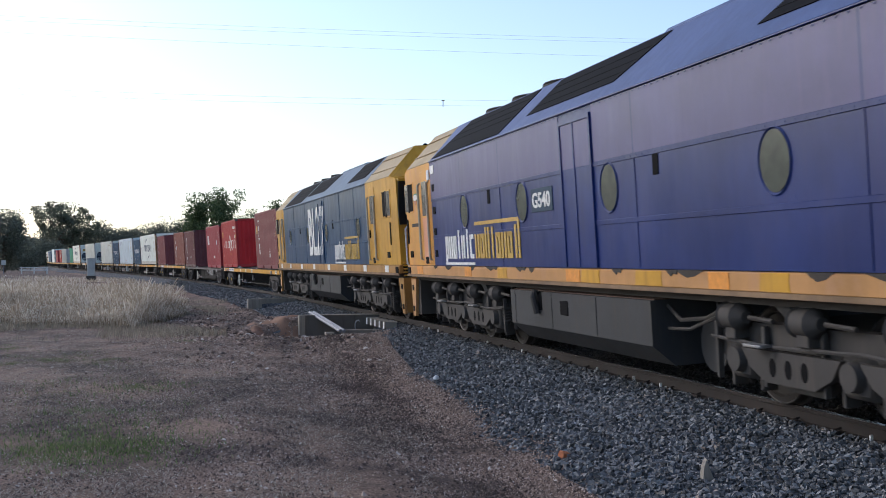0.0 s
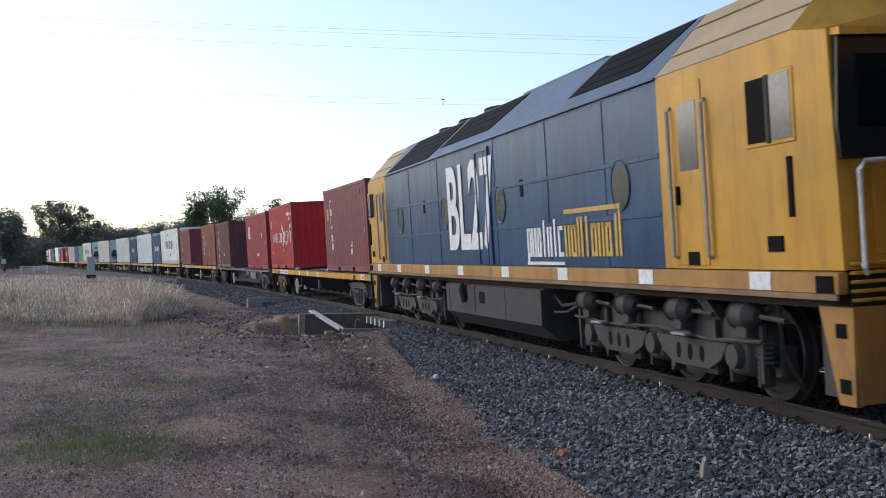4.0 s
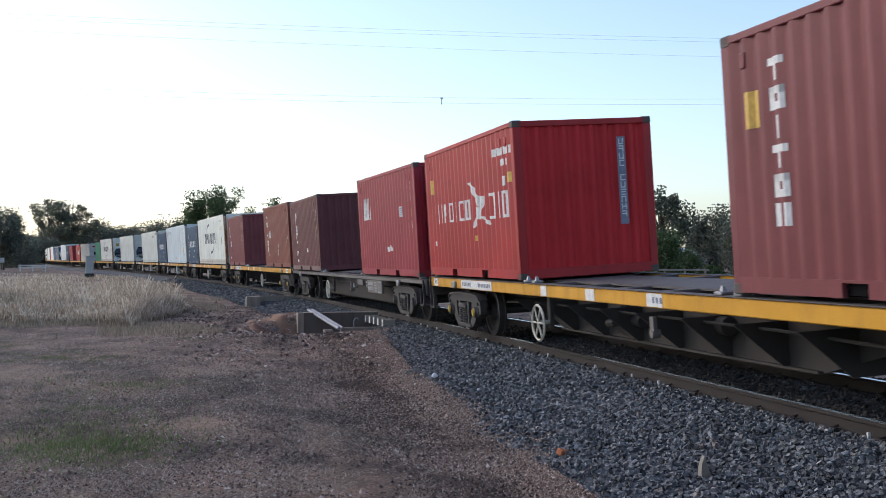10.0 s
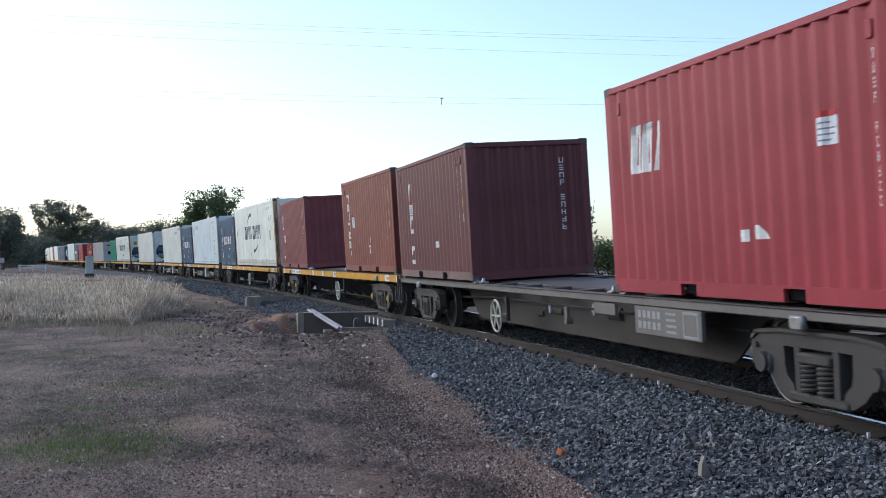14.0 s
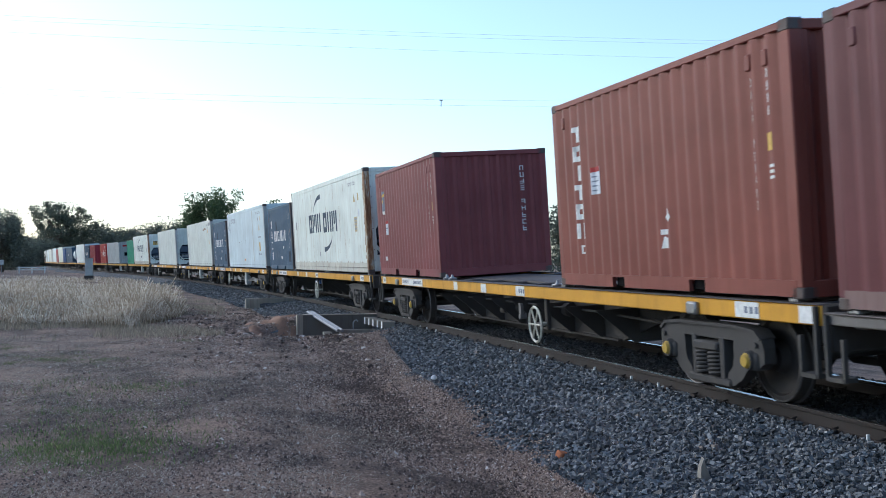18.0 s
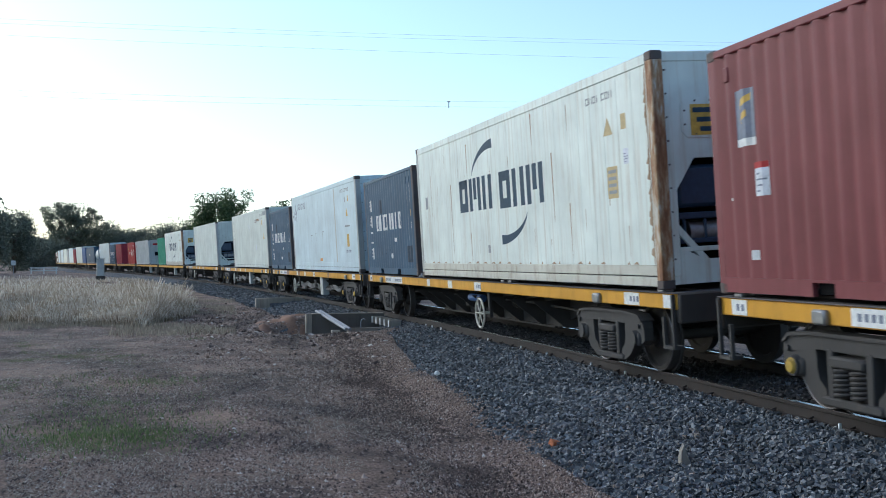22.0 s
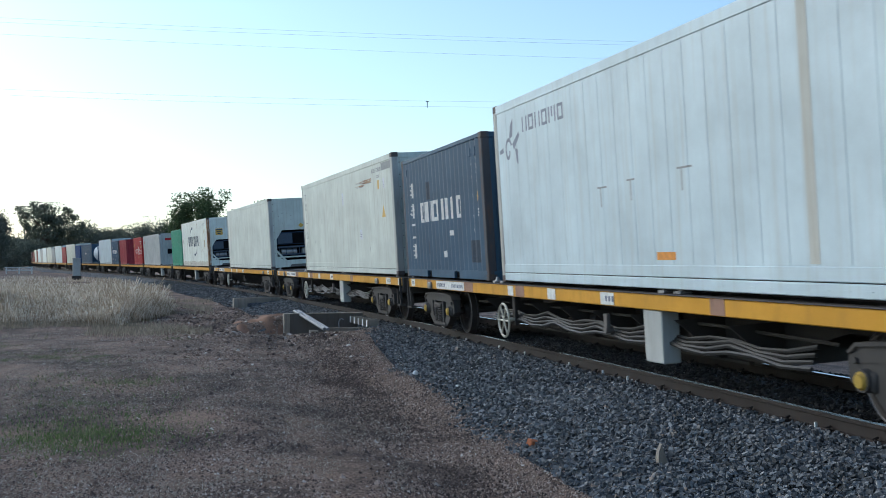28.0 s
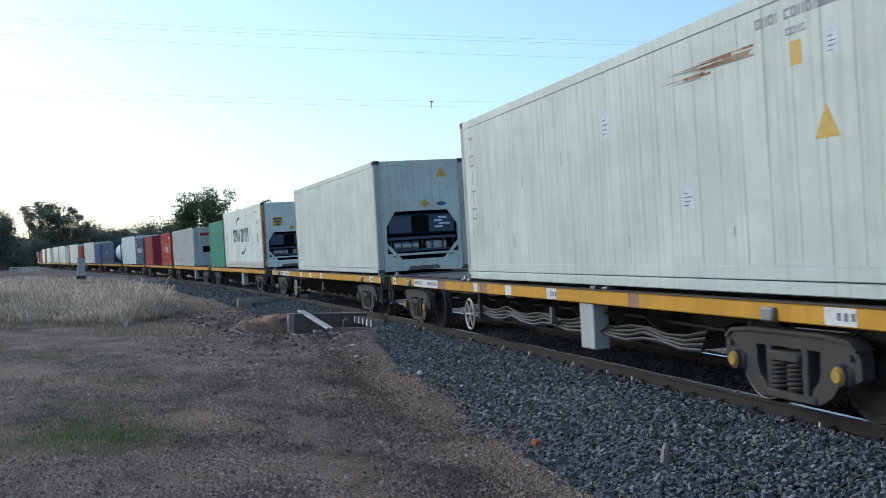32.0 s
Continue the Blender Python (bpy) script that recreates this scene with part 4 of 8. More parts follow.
def small_marks(box, length, h, seed, ink=None):
    """The number columns, data block and stickers near the front end of a box's side, and the number on its end."""
    r = random.Random(seed)
    ink = ink or M_DECAL
    x = length / 2 - 0.75
    tagged(decal(box, digit_column(r, x, h - 0.45, 0.8), ink, "number_marks", "white vertical serial marks"), kind="stuff")
    tagged(decal(box, digit_column(r, x + 0.29, h - 0.4, h - 0.95), ink, "number_marks", "white vertical serial marks"), kind="stuff")
    patch(box, x + 0.25, h * 0.545, 0.13, 0.17, M_LABEL, "safety_label", "yellow safety label")
    for i in range(3):
        patch(box, x + 0.26, h * 0.44 + i * 0.055, 0.13, 0.03, ink, "data_line")
    g = Geo()
    for q in digit_column(r, 0.62, h - 0.35, 0.85, 0.085, 0.1, 0.04):
        g.add([(length / 2 - 0.014 - 0.0, y, z) for y, z in q], [(0, 1, 2, 3)])
    tagged(part("end_marks", g, ink, box, "white vertical serial marks"), kind="stuff")


def arch(x0, x1, z0, rise, thick, k=12):
    """A quarter-round stroke, in short pieces, from a fine point at x0 to a full end at x1."""
    rows = []
    for i in range(k + 1):
        q = i / k
        x, z = x0 + (x1 - x0) * (1 - math.cos(q * math.pi / 2)) ** 0.8, z0 + rise * math.sin(q * math.pi / 2)
        w = thick * (0.12 + 0.88 * q) * (1 if rise > 0 else -1)
        rows.append(((x - 0.3 * w * (1 - q), z), (x + 0.3 * w * (1 - q), z - w)))
    return [[a[0], b[0], b[1], a[1]] for a, b in zip(rows, rows[1:])]


def rust_run(parent, x, z, w, h):
    """A ragged stain that runs down the skin, wider at its top."""
    r = random.Random(int(x * 1000))
    rows = [(x - w * (0.15 + 0.35 * q / 6) * r.uniform(0.6, 1.2), x + w * (0.15 + 0.35 * q / 6) * r.uniform(0.6, 1.2), z + h * q / 6) for q in range(7)]
    return decal(parent, [[(a[0], a[2]), (a[1], a[2]), (b[1], b[2]), (b[0], b[2])] for a, b in zip(rows, rows[1:])], M_RUSTSTAIN, "rust_stain", "brown rust stain")


def box_maroon_column():
    b_ = dry_container(6.058, 2.591, M_MAROON, "maroon corrugated steel container with white upright lettering bars")
    marks(b_, mark_column("tolton", -2.22, -1.95, 0.66, 2.24, 0.085), M_DECAL, label="white column of lettering bars")
    patch(b_, -2.62, 1.62, 0.2, 0.36, M_LABEL, "safety_label", "yellow height label")
    decal(b_, [bar(0.8, 0.92, 0.82, 0.9), bar(0.76, 0.9, 0.74, 0.8), [(0.72, 0.52), (0.92, 0.52), (0.9, 0.7), (0.76, 0.68)]], M_DECAL, "label_plate", "torn white sticker")
    small_marks(b_, 6.058, 2.591, 1)
    return b_


def box_red_logo():
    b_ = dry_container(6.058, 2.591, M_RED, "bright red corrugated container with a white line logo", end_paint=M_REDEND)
    marks(b_, mark_row("nnmonoo", -2.45, 0.25, 1.08, 1.46, 0.055), M_DECAL, label="white row of lettering bars")
    marks(b_, mark_row("ono", 1.42, 2.5, 1.05, 1.5, 0.06), M_DECAL, label="white row of lettering bars")
    logo = [[(0.2, 1.76), (0.36, 1.79), (1.02, 1.36), (0.78, 1.3)], [(0.75, 1.5), (1.27, 1.47), (1.02, 1.22), (0.8, 1.25)], [(0.62, 1.3), (1.05, 1.28), (0.95, 1.05), (0.6, 1.1)], [(0.6, 1.2), (0.76, 1.1), (0.5, 0.92), (0.43, 0.93)], [(0.9, 1.12), (1.05, 1.12), (1.6, 0.97), (1.46, 0.92)]]
    decal(b_, logo, M_DECAL, "logo_shape", "white angular logo shape")
    patch(b_, -2.65, 1.7, 0.26, 0.3, M_LABEL, "safety_label", "yellow height label")
    patch(b_, 0.5, 0.68, 0.14, 0.1, M_LABEL, "label_plate")
    for x in (1.84, 1.98, 2.12, 2.3, 2.44, 2.58, 2.72):
        patch(b_, x, 2.1, 0.11, 0.13, M_DECAL, "number_mark")
    for x in (2.2, 2.34, 2.48):
        patch(b_, x, 1.92, 0.1, 0.11, M_DECAL, "number_mark")
    patch(b_, 2.3, 1.58, 0.15, 0.16, M_DECAL, "data_block")
    patch(b_, 2.62, 1.62, 0.14, 0.17, M_LABEL, "safety_label", "yellow safety label")
    patch(b_, -2.52, 0.62, 0.08, 0.1, M_DECAL)
    r = random.Random(2)
    g = Geo()
    for q in digit_column(r, 0.62, 2.24, 0.85, 0.085, 0.1, 0.02):
        g.add([(3.015, y, z) for y, z in q], [(0, 1, 2, 3)])
    tagged(part("end_marks", g, M_DECAL, b_, "white vertical serial marks"), kind="stuff")
    part("end_plate", Geo().box(3.008, 3.012, 0.59, 0.735, 0.82, 2.27), M_GREYINK, b_, "dark plate behind the marks")
    return b_


def box_crimson_block():
    b_ = dry_container(6.058, 2.591, M_CRIMSON, "crimson corrugated container with a white block logo")
    marks(b_, mark_row("ool", -2.36, -1.62, 1.46, 2.03, 0.12, 0.12, 0.16), M_DECAL, "logo_shape", "white slanting block logo")
    sticker(b_, 1.5, 1.42, 0.32, 0.3, M_RED)
    decal(b_, [bar(0.12, 0.26, 0.6, 0.72), [(0.4, 0.62), (0.62, 0.62), (0.48, 0.76), (0.4, 0.76)]], M_DECAL, "label_plate", "torn white sticker")
    g = Geo()
    for q in itertools.chain(*mark_row("ool", -0.95, -0.1, 1.72, 1.98, 0.07, 0.15, 0.16)):
        g.add([(3.045, y, z) for y, z in q], [(0, 1, 2, 3)])
    part("end_logo", g, M_DECAL, b_, "white block logo")
    for y in (-0.95, -0.5, -0.05, 0.4, 0.9):
        part("locking_bar", Geo().tube((3.05, y, 0.2), (3.05, y, 2.45), 0.018, 8), M_CRIMSON, b_)
    part("door_plate", Geo().box(3.03, 3.036, -0.95, -0.7, 0.62, 0.95), M_GREYINK, b_, "dull door plate")
    part("door_badge", Geo().tube((3.03, -0.82, 1.2), (3.037, -0.82, 1.2), 0.1, 16), M_DECAL, b_, "round white badge")
    small_marks(b_, 6.058, 2.591, 3)
    return b_


def box_plum():
    b_ = dry_container(6.058, 2.591, M_DARKMAROON, "dark plum corrugated container with white upright lettering bars", rail_paint=M_PLUMRAIL)
    for kind, z0, z1 in (("n", 1.73, 2.12), ("e", 1.0, 1.4), ("s", 0.31, 0.71)):
        decal(b_, cell(kind, -1.86, -1.55, z0, z1, 0.11, 0.15), M_DECAL, label="large white lettering bars")
    sticker(b_, -1.8, 1.42, 0.32, 0.28, M_RED)
    patch(b_, 0.35, 0.66, 0.32, 0.13, M_DECAL)
    patch(b_, -2.2, 0.3, 0.08, 0.06, M_DECAL)
    small_marks(b_, 6.058, 2.591, 4)
    return b_


def box_brown():
    b_ = dry_container(6.058, 2.591, M_BROWN, "brown corrugated container with white upright lettering bars")
    marks(b_, mark_column("tolton", -2.32, -2.05, 0.66, 2.2, 0.085), M_DECAL, label="white column of lettering bars")
    decal(b_, cell("e", -2.24, -2.12, 0.45, 0.57, 0.03), M_DECAL)
    sticker(b_, -1.74, 1.24, 0.3, 0.36, M_RED)
    decal(b_, [[(0.3, 0.86), (0.4, 0.78), (0.48, 0.86), (0.42, 0.96)], bar(0.22, 0.38, 0.66, 0.72), [(0.22, 0.5), (0.34, 0.5), (0.34, 0.62), (0.26, 0.64)]], M_DECAL, "label_plate", "torn white stickers")
    small_marks(b_, 6.058, 2.591, 5)
    return b_


def box_maroon_plain():
    b_ = dry_container(6.058, 2.591, M_MAROON, "maroon corrugated container with small pale labels")
    patch(b_, -2.5, 1.6, 0.36, 0.5, M_GREYINK, "label_plate", "grey square label")
    m = decal(b_, [[(-2.42, 1.9), (-2.2, 1.98), (-2.2, 2.05), (-2.42, 1.97)], [(-2.42, 1.76), (-2.26, 1.82), (-2.26, 1.89), (-2.42, 1.83)]], M_LABEL, "label_flash", "yellow flashes on the label")
    m.location.y = -0.002
    patch(b_, -2.5, 1.52, 0.36, 0.08, M_DECAL)
    sticker(b_, -2.2, 1.0, 0.28, 0.34, M_RED)
    patch(b_, -2.3, 0.36, 0.1, 0.1, M_DECAL)
    patch(b_, -2.72, 0.98, 0.1, 0.03, M_DECAL)
    small_marks(b_, 6.058, 2.591, 6)
    return b_


def box_slate(seed):
    b_ = dry_container(6.058, 2.591, M_NAVY, "slate blue corrugated container with white lettering bars", post_paint=M_SLATEPOST)
    marks(b_, mark_row("onnonmnno", -1.5, 1.55, 1.16, 1.58, 0.085, 0.16), M_DECAL, label="white row of lettering bars")
    for i in range(4):
        decal(b_, cell("x" if i != 2 else "e", -2.42, -2.04, 1.72 - i * 0.44, 2.04 - i * 0.44, 0.055), M_DECAL, label="white character bars")
    decal(b_, [[(-2.52, 1.38), (-2.44, 1.33), (-2.36, 1.38), (-2.44, 1.44)]], M_DECAL)
    decal(b_, [bar(0.62, 0.86, 0.84, 0.94), [(0.2, 0.42), (0.34, 0.42), (0.36, 0.56), (0.18, 0.54)]], M_DECAL, "label_plate", "torn white stickers")
    patch(b_, 2.02, 0.32, 0.5, 0.4, M_SCUFF, "repaint", "dark repainted patch")
    patch(b_, -1.0, 1.62, 0.36, 0.36, M_SCUFF, "repaint", "dark repainted patch")
    for x in (-1.05, -0.55, 0.0):
        patch(b_, x, 0.5, 0.14, 0.26, M_SCUFF, "scuff", "dark rubbed patch")
    small_marks(b_, 6.058, 2.591, seed)
    return b_


def end_caution(b_, h):
    part("caution_plate", Geo().box(6.079, 6.084, -0.72, -0.3, h * 0.64, h * 0.77), M_LABEL, b_, "yellow caution plate")
    for z, y0, y1 in ((0.735, -0.69, -0.33), (0.695, -0.64, -0.38), (0.655, -0.6, -0.42)):
        part("print_line", Geo().box(6.083, 6.087, y0, y1, h * z, h * z + 0.06), M_NAVYINK, b_)


def box_navy_swoosh(label="dirty white cold container with navy lettering bars and swooshes"):
    b_ = reefer(2.896, M_WHITE, label)
    marks(b_, mark_row("omn", -2.66, -0.55, 1.3, 1.92, 0.2, 0.2), M_NAVYINK, label="navy row of lettering bars")
    marks(b_, mark_row("onm", -0.1, 2.13, 1.27, 1.91, 0.2, 0.2), M_NAVYINK, label="navy row of lettering bars")
    decal(b_, arch(-1.75, -0.4, 1.98, 0.56, 0.17), M_NAVYINK, "swoosh", "navy curved swoosh")
    decal(b_, arch(1.3, -0.1, 1.14, -0.5, 0.17), M_NAVYINK, "swoosh", "navy curved swoosh")
    for x, z0, w, hh in ((-3.3, 0.5, 0.05, 1.4), (-2.05, 2.0, 0.06, 0.6), (-2.0, 0.35, 0.04, 0.55), (2.55, 0.95, 0.06, 1.05), (1.7, 2.2, 0.05, 0.5), (3.2, 0.4, 0.04, 0.8), (-4.9, 1.3, 0.03, 0.9)):
        rust_run(b_, x, z0, w, hh)
    r = random.Random(77)
    for i in range(16):
        rust_run(b_, -5.6 + i * 0.72 + r.uniform(-0.3, 0.3), r.uniform(0.33, 2.3), r.uniform(0.012, 0.03), r.uniform(0.1, 0.4))
    patch(b_, -0.95, 0.5, 0.14, 0.14, M_FADEDMARK)
    patch(b_, -5.45, 1.5, 0.2, 0.26, M_FADEDMARK)
    # flaking rust up the edge beside the corner post and along the lower edge
    for i in range(26):
        z = 0.3 + i * 0.094
        w_ = r.uniform(0.02, 0.11)
        decal(b_, [[(5.905, z), (5.905, z + 0.13), (5.905 - w_ * r.uniform(0.4, 1.0), z + 0.1), (5.905 - w_, z + 0.03)]], M_RUSTSTAIN, "rust_stain", "brown rust stain")
    for i in range(22):
        x = -5.7 + i * 0.53 + r.uniform(-0.2, 0.2)
        w_ = r.uniform(0.06, 0.3)
        decal(b_, [[(x, 0.305), (x + w_, 0.305), (x + w_ * 0.7, 0.305 + r.uniform(0.015, 0.05)), (x + w_ * 0.2, 0.32)]], M_RUSTSTAIN, "rust_stain", "brown rust stain")
    decal(b_, [[(4.55, 2.02), (4.85, 2.02), (4.7, 2.26)]], M_OLDLABEL, "warning_triangle", "faded tan triangle sticker")
    patch(b_, 4.6, 1.18, 0.34, 0.42, M_OLDLABEL, "label_plate", "faded tan label")
    for i in range(4):
        patch(b_, 4.64, 1.24 + i * 0.09, 0.26, 0.045, M_FADEDMARK, "print_line").location.y -= 0.002
    patch(b_, 5.12, 2.05, 0.16, 0.2, M_OLDLABEL)
    marks(b_, mark_row("onol eon", 4.0, 4.9, 2.5, 2.6, 0.025), M_FADEDMARK, "number_marks")
    sticker(b_, 5.15, 1.6, 0.16, 0.2)
    end_caution(b_, 2.896)
    return b_


def box_bluish_white():
    b_ = reefer(2.896, M_WHITE_B, "bluish white cold container with grey lettering bars")
    marks(b_, mark_row("nonomo", -4.72, -3.02, 2.33, 2.56, 0.05, 0.3), M_GREYINK, label="grey row of lettering bars")
    curl = []
    for i in range(14):
        a0, a1 = 0.4 + i * 0.42, 0.4 + (i + 1) * 0.42
        q0, q1 = 0.24 - 0.010 * i, 0.24 - 0.010 * (i + 1)
        curl.append([(-5.42 + q0 * math.cos(a0) * 0.8, 2.1 + q0 * math.sin(a0)), (-5.42 + q1 * math.cos(a1) * 0.8, 2.1 + q1 * math.sin(a1)), (-5.42 + (q1 - 0.06) * math.cos(a1) * 0.8, 2.1 + (q1 - 0.06) * math.sin(a1)), (-5.42 + (q0 - 0.06) * math.cos(a0) * 0.8, 2.1 + (q0 - 0.06) * math.sin(a0))])
    curl += [[(-5.36, 2.28), (-5.2, 2.32), (-5.14, 2.6), (-5.28, 2.5)], [(-5.22, 2.2), (-4.9, 2.36), (-4.86, 2.3), (-5.15, 2.1)], [(-5.1, 2.12), (-4.98, 2.1), (-4.98, 1.86), (-5.06, 1.9)], [(-5.86, 2.14), (-5.66, 2.18), (-5.66, 2.1), (-5.84, 2.08)]]
    decal(b_, curl, M_GREYINK, "logo_shape", "grey curled logo shape")
    patch(b_, 2.6, 0.32, 0.15, 2.4, M_TANSTREAK, "water_stain", "tan water stain")
    patch(b_, -0.4, 0.36, 0.46, 0.09, M_ORANGE, "label_plate", "orange label")
    decal(b_, [[(4.42, 1.75), (4.72, 1.75), (4.57, 2.02)]], M_LABEL, "warning_triangle", "yellow triangle sticker")
    patch(b_, 4.4, 0.8, 0.34, 0.4, M_LABEL, "label_plate", "yellow label")
    marks(b_, mark_row("nonlonol", 4.2, 4.95, 0.62, 0.7, 0.03), M_GREYINK, "number_marks")
    patch(b_, 4.2, 1.42, 0.75, 0.05, M_FADEDMARK)
    patch(b_, 4.3, 2.2, 0.12, 0.16, M_FADEDMARK)
    patch(b_, 4.75, 2.2, 0.14, 0.18, M_LABEL)
    marks(b_, mark_row("onol eonolo", 3.7, 5.0, 2.52, 2.62, 0.025), M_FADEDMARK, "number_marks")
    for x, z, w in ((-2.0, 1.28, 0.3), (-1.1, 1.32, 0.22), (0.2, 1.36, 0.35)):
        patch(b_, x, z, w, 0.022, M_FADEDMARK, "scratch")
        patch(b_, x + 0.08, z - 0.24, 0.05, 0.24, M_SCRATCH, "scratch")
    return b_


def box_scraped_white():
    b_ = reefer(2.896, M_WHITE_C, "greyed white cold container with a scraped side")
    marks(b_, mark_column("tolton", -5.62, -5.36, 0.78, 2.56, 0.035, 0.55), M_FADEDMARK, label="grey column of lettering bars")
    sticker(b_, 0.3, 1.92, 0.2, 0.34, M_PALELABEL)
    decal(b_, [[(4.86, 1.42), (5.22, 1.42), (5.04, 1.72)]], M_LABEL, "warning_triangle", "yellow triangle sticker")
    patch(b_, 4.55, 2.12, 0.18, 0.22, M_LABEL)
    sticker(b_, 5.1, 2.12, 0.16, 0.24)
    marks(b_, mark_row("onol eonolo", 4.0, 5.1, 2.55, 2.65, 0.03), M_FADEDMARK, "number_marks")
    marks(b_, mark_row("eons", 4.5, 4.8, 2.4, 2.47, 0.02), M_FADEDMARK, "number_marks")
    r = random.Random(4)
    for i in range(9):
        x0, z0 = 1.9 + r.uniform(0, 1.0), 2.29 + 0.018 * i
        x1 = min(3.95, x0 + r.uniform(0.7, 1.5))
        decal(b_, [[(x0, z0), ((x0 + x1) / 2, z0 - 0.012), (x1, z0 - 0.02), (x1, z0 + 0.008)]], M_POST if i % 3 else M_FADEDMARK, "scrape", "long rusty scrape")
    decal(b_, [[(3.1, 2.35), (3.8, 2.33), (3.95, 2.4), (3.4, 2.4)]], M_RUSTSTAIN, "scrape", "long rusty scrape")
    sticker(b_, 2.35, 0.92, 0.26, 0.26, M_PALELABEL)
    for x, z, hh in ((-4.2, 0.9, 0.1), (-3.4, 0.55, 0.2), (-2.9, 1.5, 0.15), (-1.2, 1.7, 0.2), (0.9, 0.5, 0.16), (3.4, 0.6, 0.1)):
        patch(b_, x, z, 0.03, hh, M_FADEDMARK, "scuff")
    decal(b_, [bar(5.0, 6.0, 2.55, 2.73)], M_FADEDMARK, "worn_paint", "greyed patch of worn paint")
    return b_


def tank_box():
    b_ = thing("tank_container", "white cylindrical tank in a blue steel frame", "tank container", "containers on the train")
    part("tank", Geo().tube((-2.6, 0, 1.3), (2.6, 0, 1.3), 1.08, 24).tube((2.6, 0, 1.3), (2.9, 0, 1.3), 1.08, 24, 0.7).tube((-2.6, 0, 1.3), (-2.9, 0, 1.3), 1.08, 24, 0.7), M_WHITE_B, b_)
    for x in (-3.0, 2.92):
        g = Geo().box(x, x + 0.1, -1.22, -1.1, 0, 2.59, 0.01).box(x, x + 0.1, 1.1, 1.22, 0, 2.59, 0.01).box(x, x + 0.1, -1.22, 1.22, 2.49, 2.59, 0.01).box(x, x + 0.1, -1.22, 1.22, 0, 0.12, 0.01)
        part("end_frame", g, M_NAVY, b_)
    for y in (-1.2, 1.1):
        part("side_beam", Geo().box(-2.9, 2.92, y, y + 0.1, 0.03, 0.14, 0.01), M_NAVY, b_)
    return b_


# ============ wagons ============
DECK, DECK_Z = 19.2, 1.09
FIT = 0.9864     # the wagons and boxes are a little under their nominal size
WHEEL_R = 0.46


def wheelset_mesh(r=WHEEL_R):
    return cached(("axle", r), lambda: Geo().tube((0, -1.0, 0), (0, 1.0, 0), 0.075, 10).mesh("axle", M_WHEEL))


def wheel_mesh(r=WHEEL_R):
    """One turned wheel on the camera's side: flange, tread, dished web and hub."""
    def make():
        prof = [(0.072, 0.66), (0.13, 0.67), (0.15, 0.70), (r - 0.09, 0.715), (r - 0.07, 0.69), (r + 0.028, 0.69), (r + 0.028, 0.712), (r, 0.72), (r - 0.006, 0.822), (r - 0.07, 0.83), (r - 0.09, 0.80), (0.17, 0.775), (0.13, 0.86), (0.072, 0.865)]
        ring = [2 * math.pi * i / 28 for i in range(28)]
        return Geo().loft([[(q * math.cos(a), -y, q * math.sin(a)) for a in ring] for q, y in prof], caps=False).mesh("wheel", M_WHEEL)
    return cached(("wheel", r), make)


def tread_mesh(r=WHEEL_R):
    def make():
        return Geo().ring((0, 0, 0), r - 0.012, 0.009, "y", 28).mesh("wheel_rim", M_RIM)
    return cached(("tread", r), make)


def wagon_bogie():
    def make():
        g = Geo()
        for s in (-1, 1):
            y0, y1 = (s * 1.06 - 0.07, s * 1.06 + 0.07)
            g.slab([(-1.12, 0.58), (-1.09, 0.7), (-0.98, 0.77), (-0.6, 0.80), (0.6, 0.80), (0.98, 0.77), (1.09, 0.7), (1.12, 0.58), (0.5, 0.64), (-0.5, 0.64)], y0, y1)
            # rolled flange along the top edge
            g.slab([(-1.1, 0.69), (-0.98, 0.775), (-0.6, 0.805), (0.6, 0.805), (0.98, 0.775), (1.1, 0.69), (1.07, 0.67), (0.97, 0.74), (0.6, 0.77), (-0.6, 0.77), (-0.97, 0.74), (-1.07, 0.67)], y0 - 0.025, y1 + 0.025)
            for d in (-1, 1):
                g.slab([(d * 0.54, 0.66), (d * 1.12, 0.6), (d * 1.12, 0.44), (d * 1.0, 0.38), (d * 0.8, 0.36), (d * 0.68, 0.24), (d * 0.5, 0.15), (d * 0.36, 0.15), (d * 0.4, 0.28), (d * 0.5, 0.36), (d * 0.53, 0.46), (d * 0.53, 0.56)], y0 + 0.005, y1 - 0.005)
                g.box(d * 0.3 - 0.05, d * 0.3 + 0.05, y0 - 0.01, y1 + 0.01, 0.2, 0.66, 0.012)
                g.box(d * 0.875 - 0.14, d * 0.875 + 0.14, y0 - 0.03, y1 + 0.03, 0.36, 0.54, 0.025)
                g.tube((d * 1.0, y0 - 0.03, 0.62), (d * 1.0, y1 + 0.03, 0.62), 0.03, 8)
            g.box(-0.46, 0.46, y0 - 0.02, y1 + 0.02, 0.13, 0.22, 0.02)
            g.box(-0.26, 0.26, y0 - 0.05, y1 + 0.05, 0.5, 0.6, 0.02)
        g.box(-0.22, 0.22, -1.0, 1.0, 0.46, 0.7, 0.02)
        return g.mesh("bogie_frame", M_BOGIE)
    return cached("bogie_frame", make)


def spring_mesh():
    def make():
        g = Geo()
        for x in (-0.13, 0.13):
            g.path([(x + 0.105 * math.cos(q * 0.7), 0.105 * math.sin(q * 0.7), q * 0.0048) for q in range(56)], 0.018, 5)
        return g.mesh("spring_nest", M_BOGIE)
    return cached("spring", make)


def axlebox_mesh():
    def make():
        return Geo().tube((0, 0.0, 0), (0, -0.19, 0), 0.12, 14, 0.1).mesh("axle_box", M_BOGIE)
    return cached("axlebox", make)


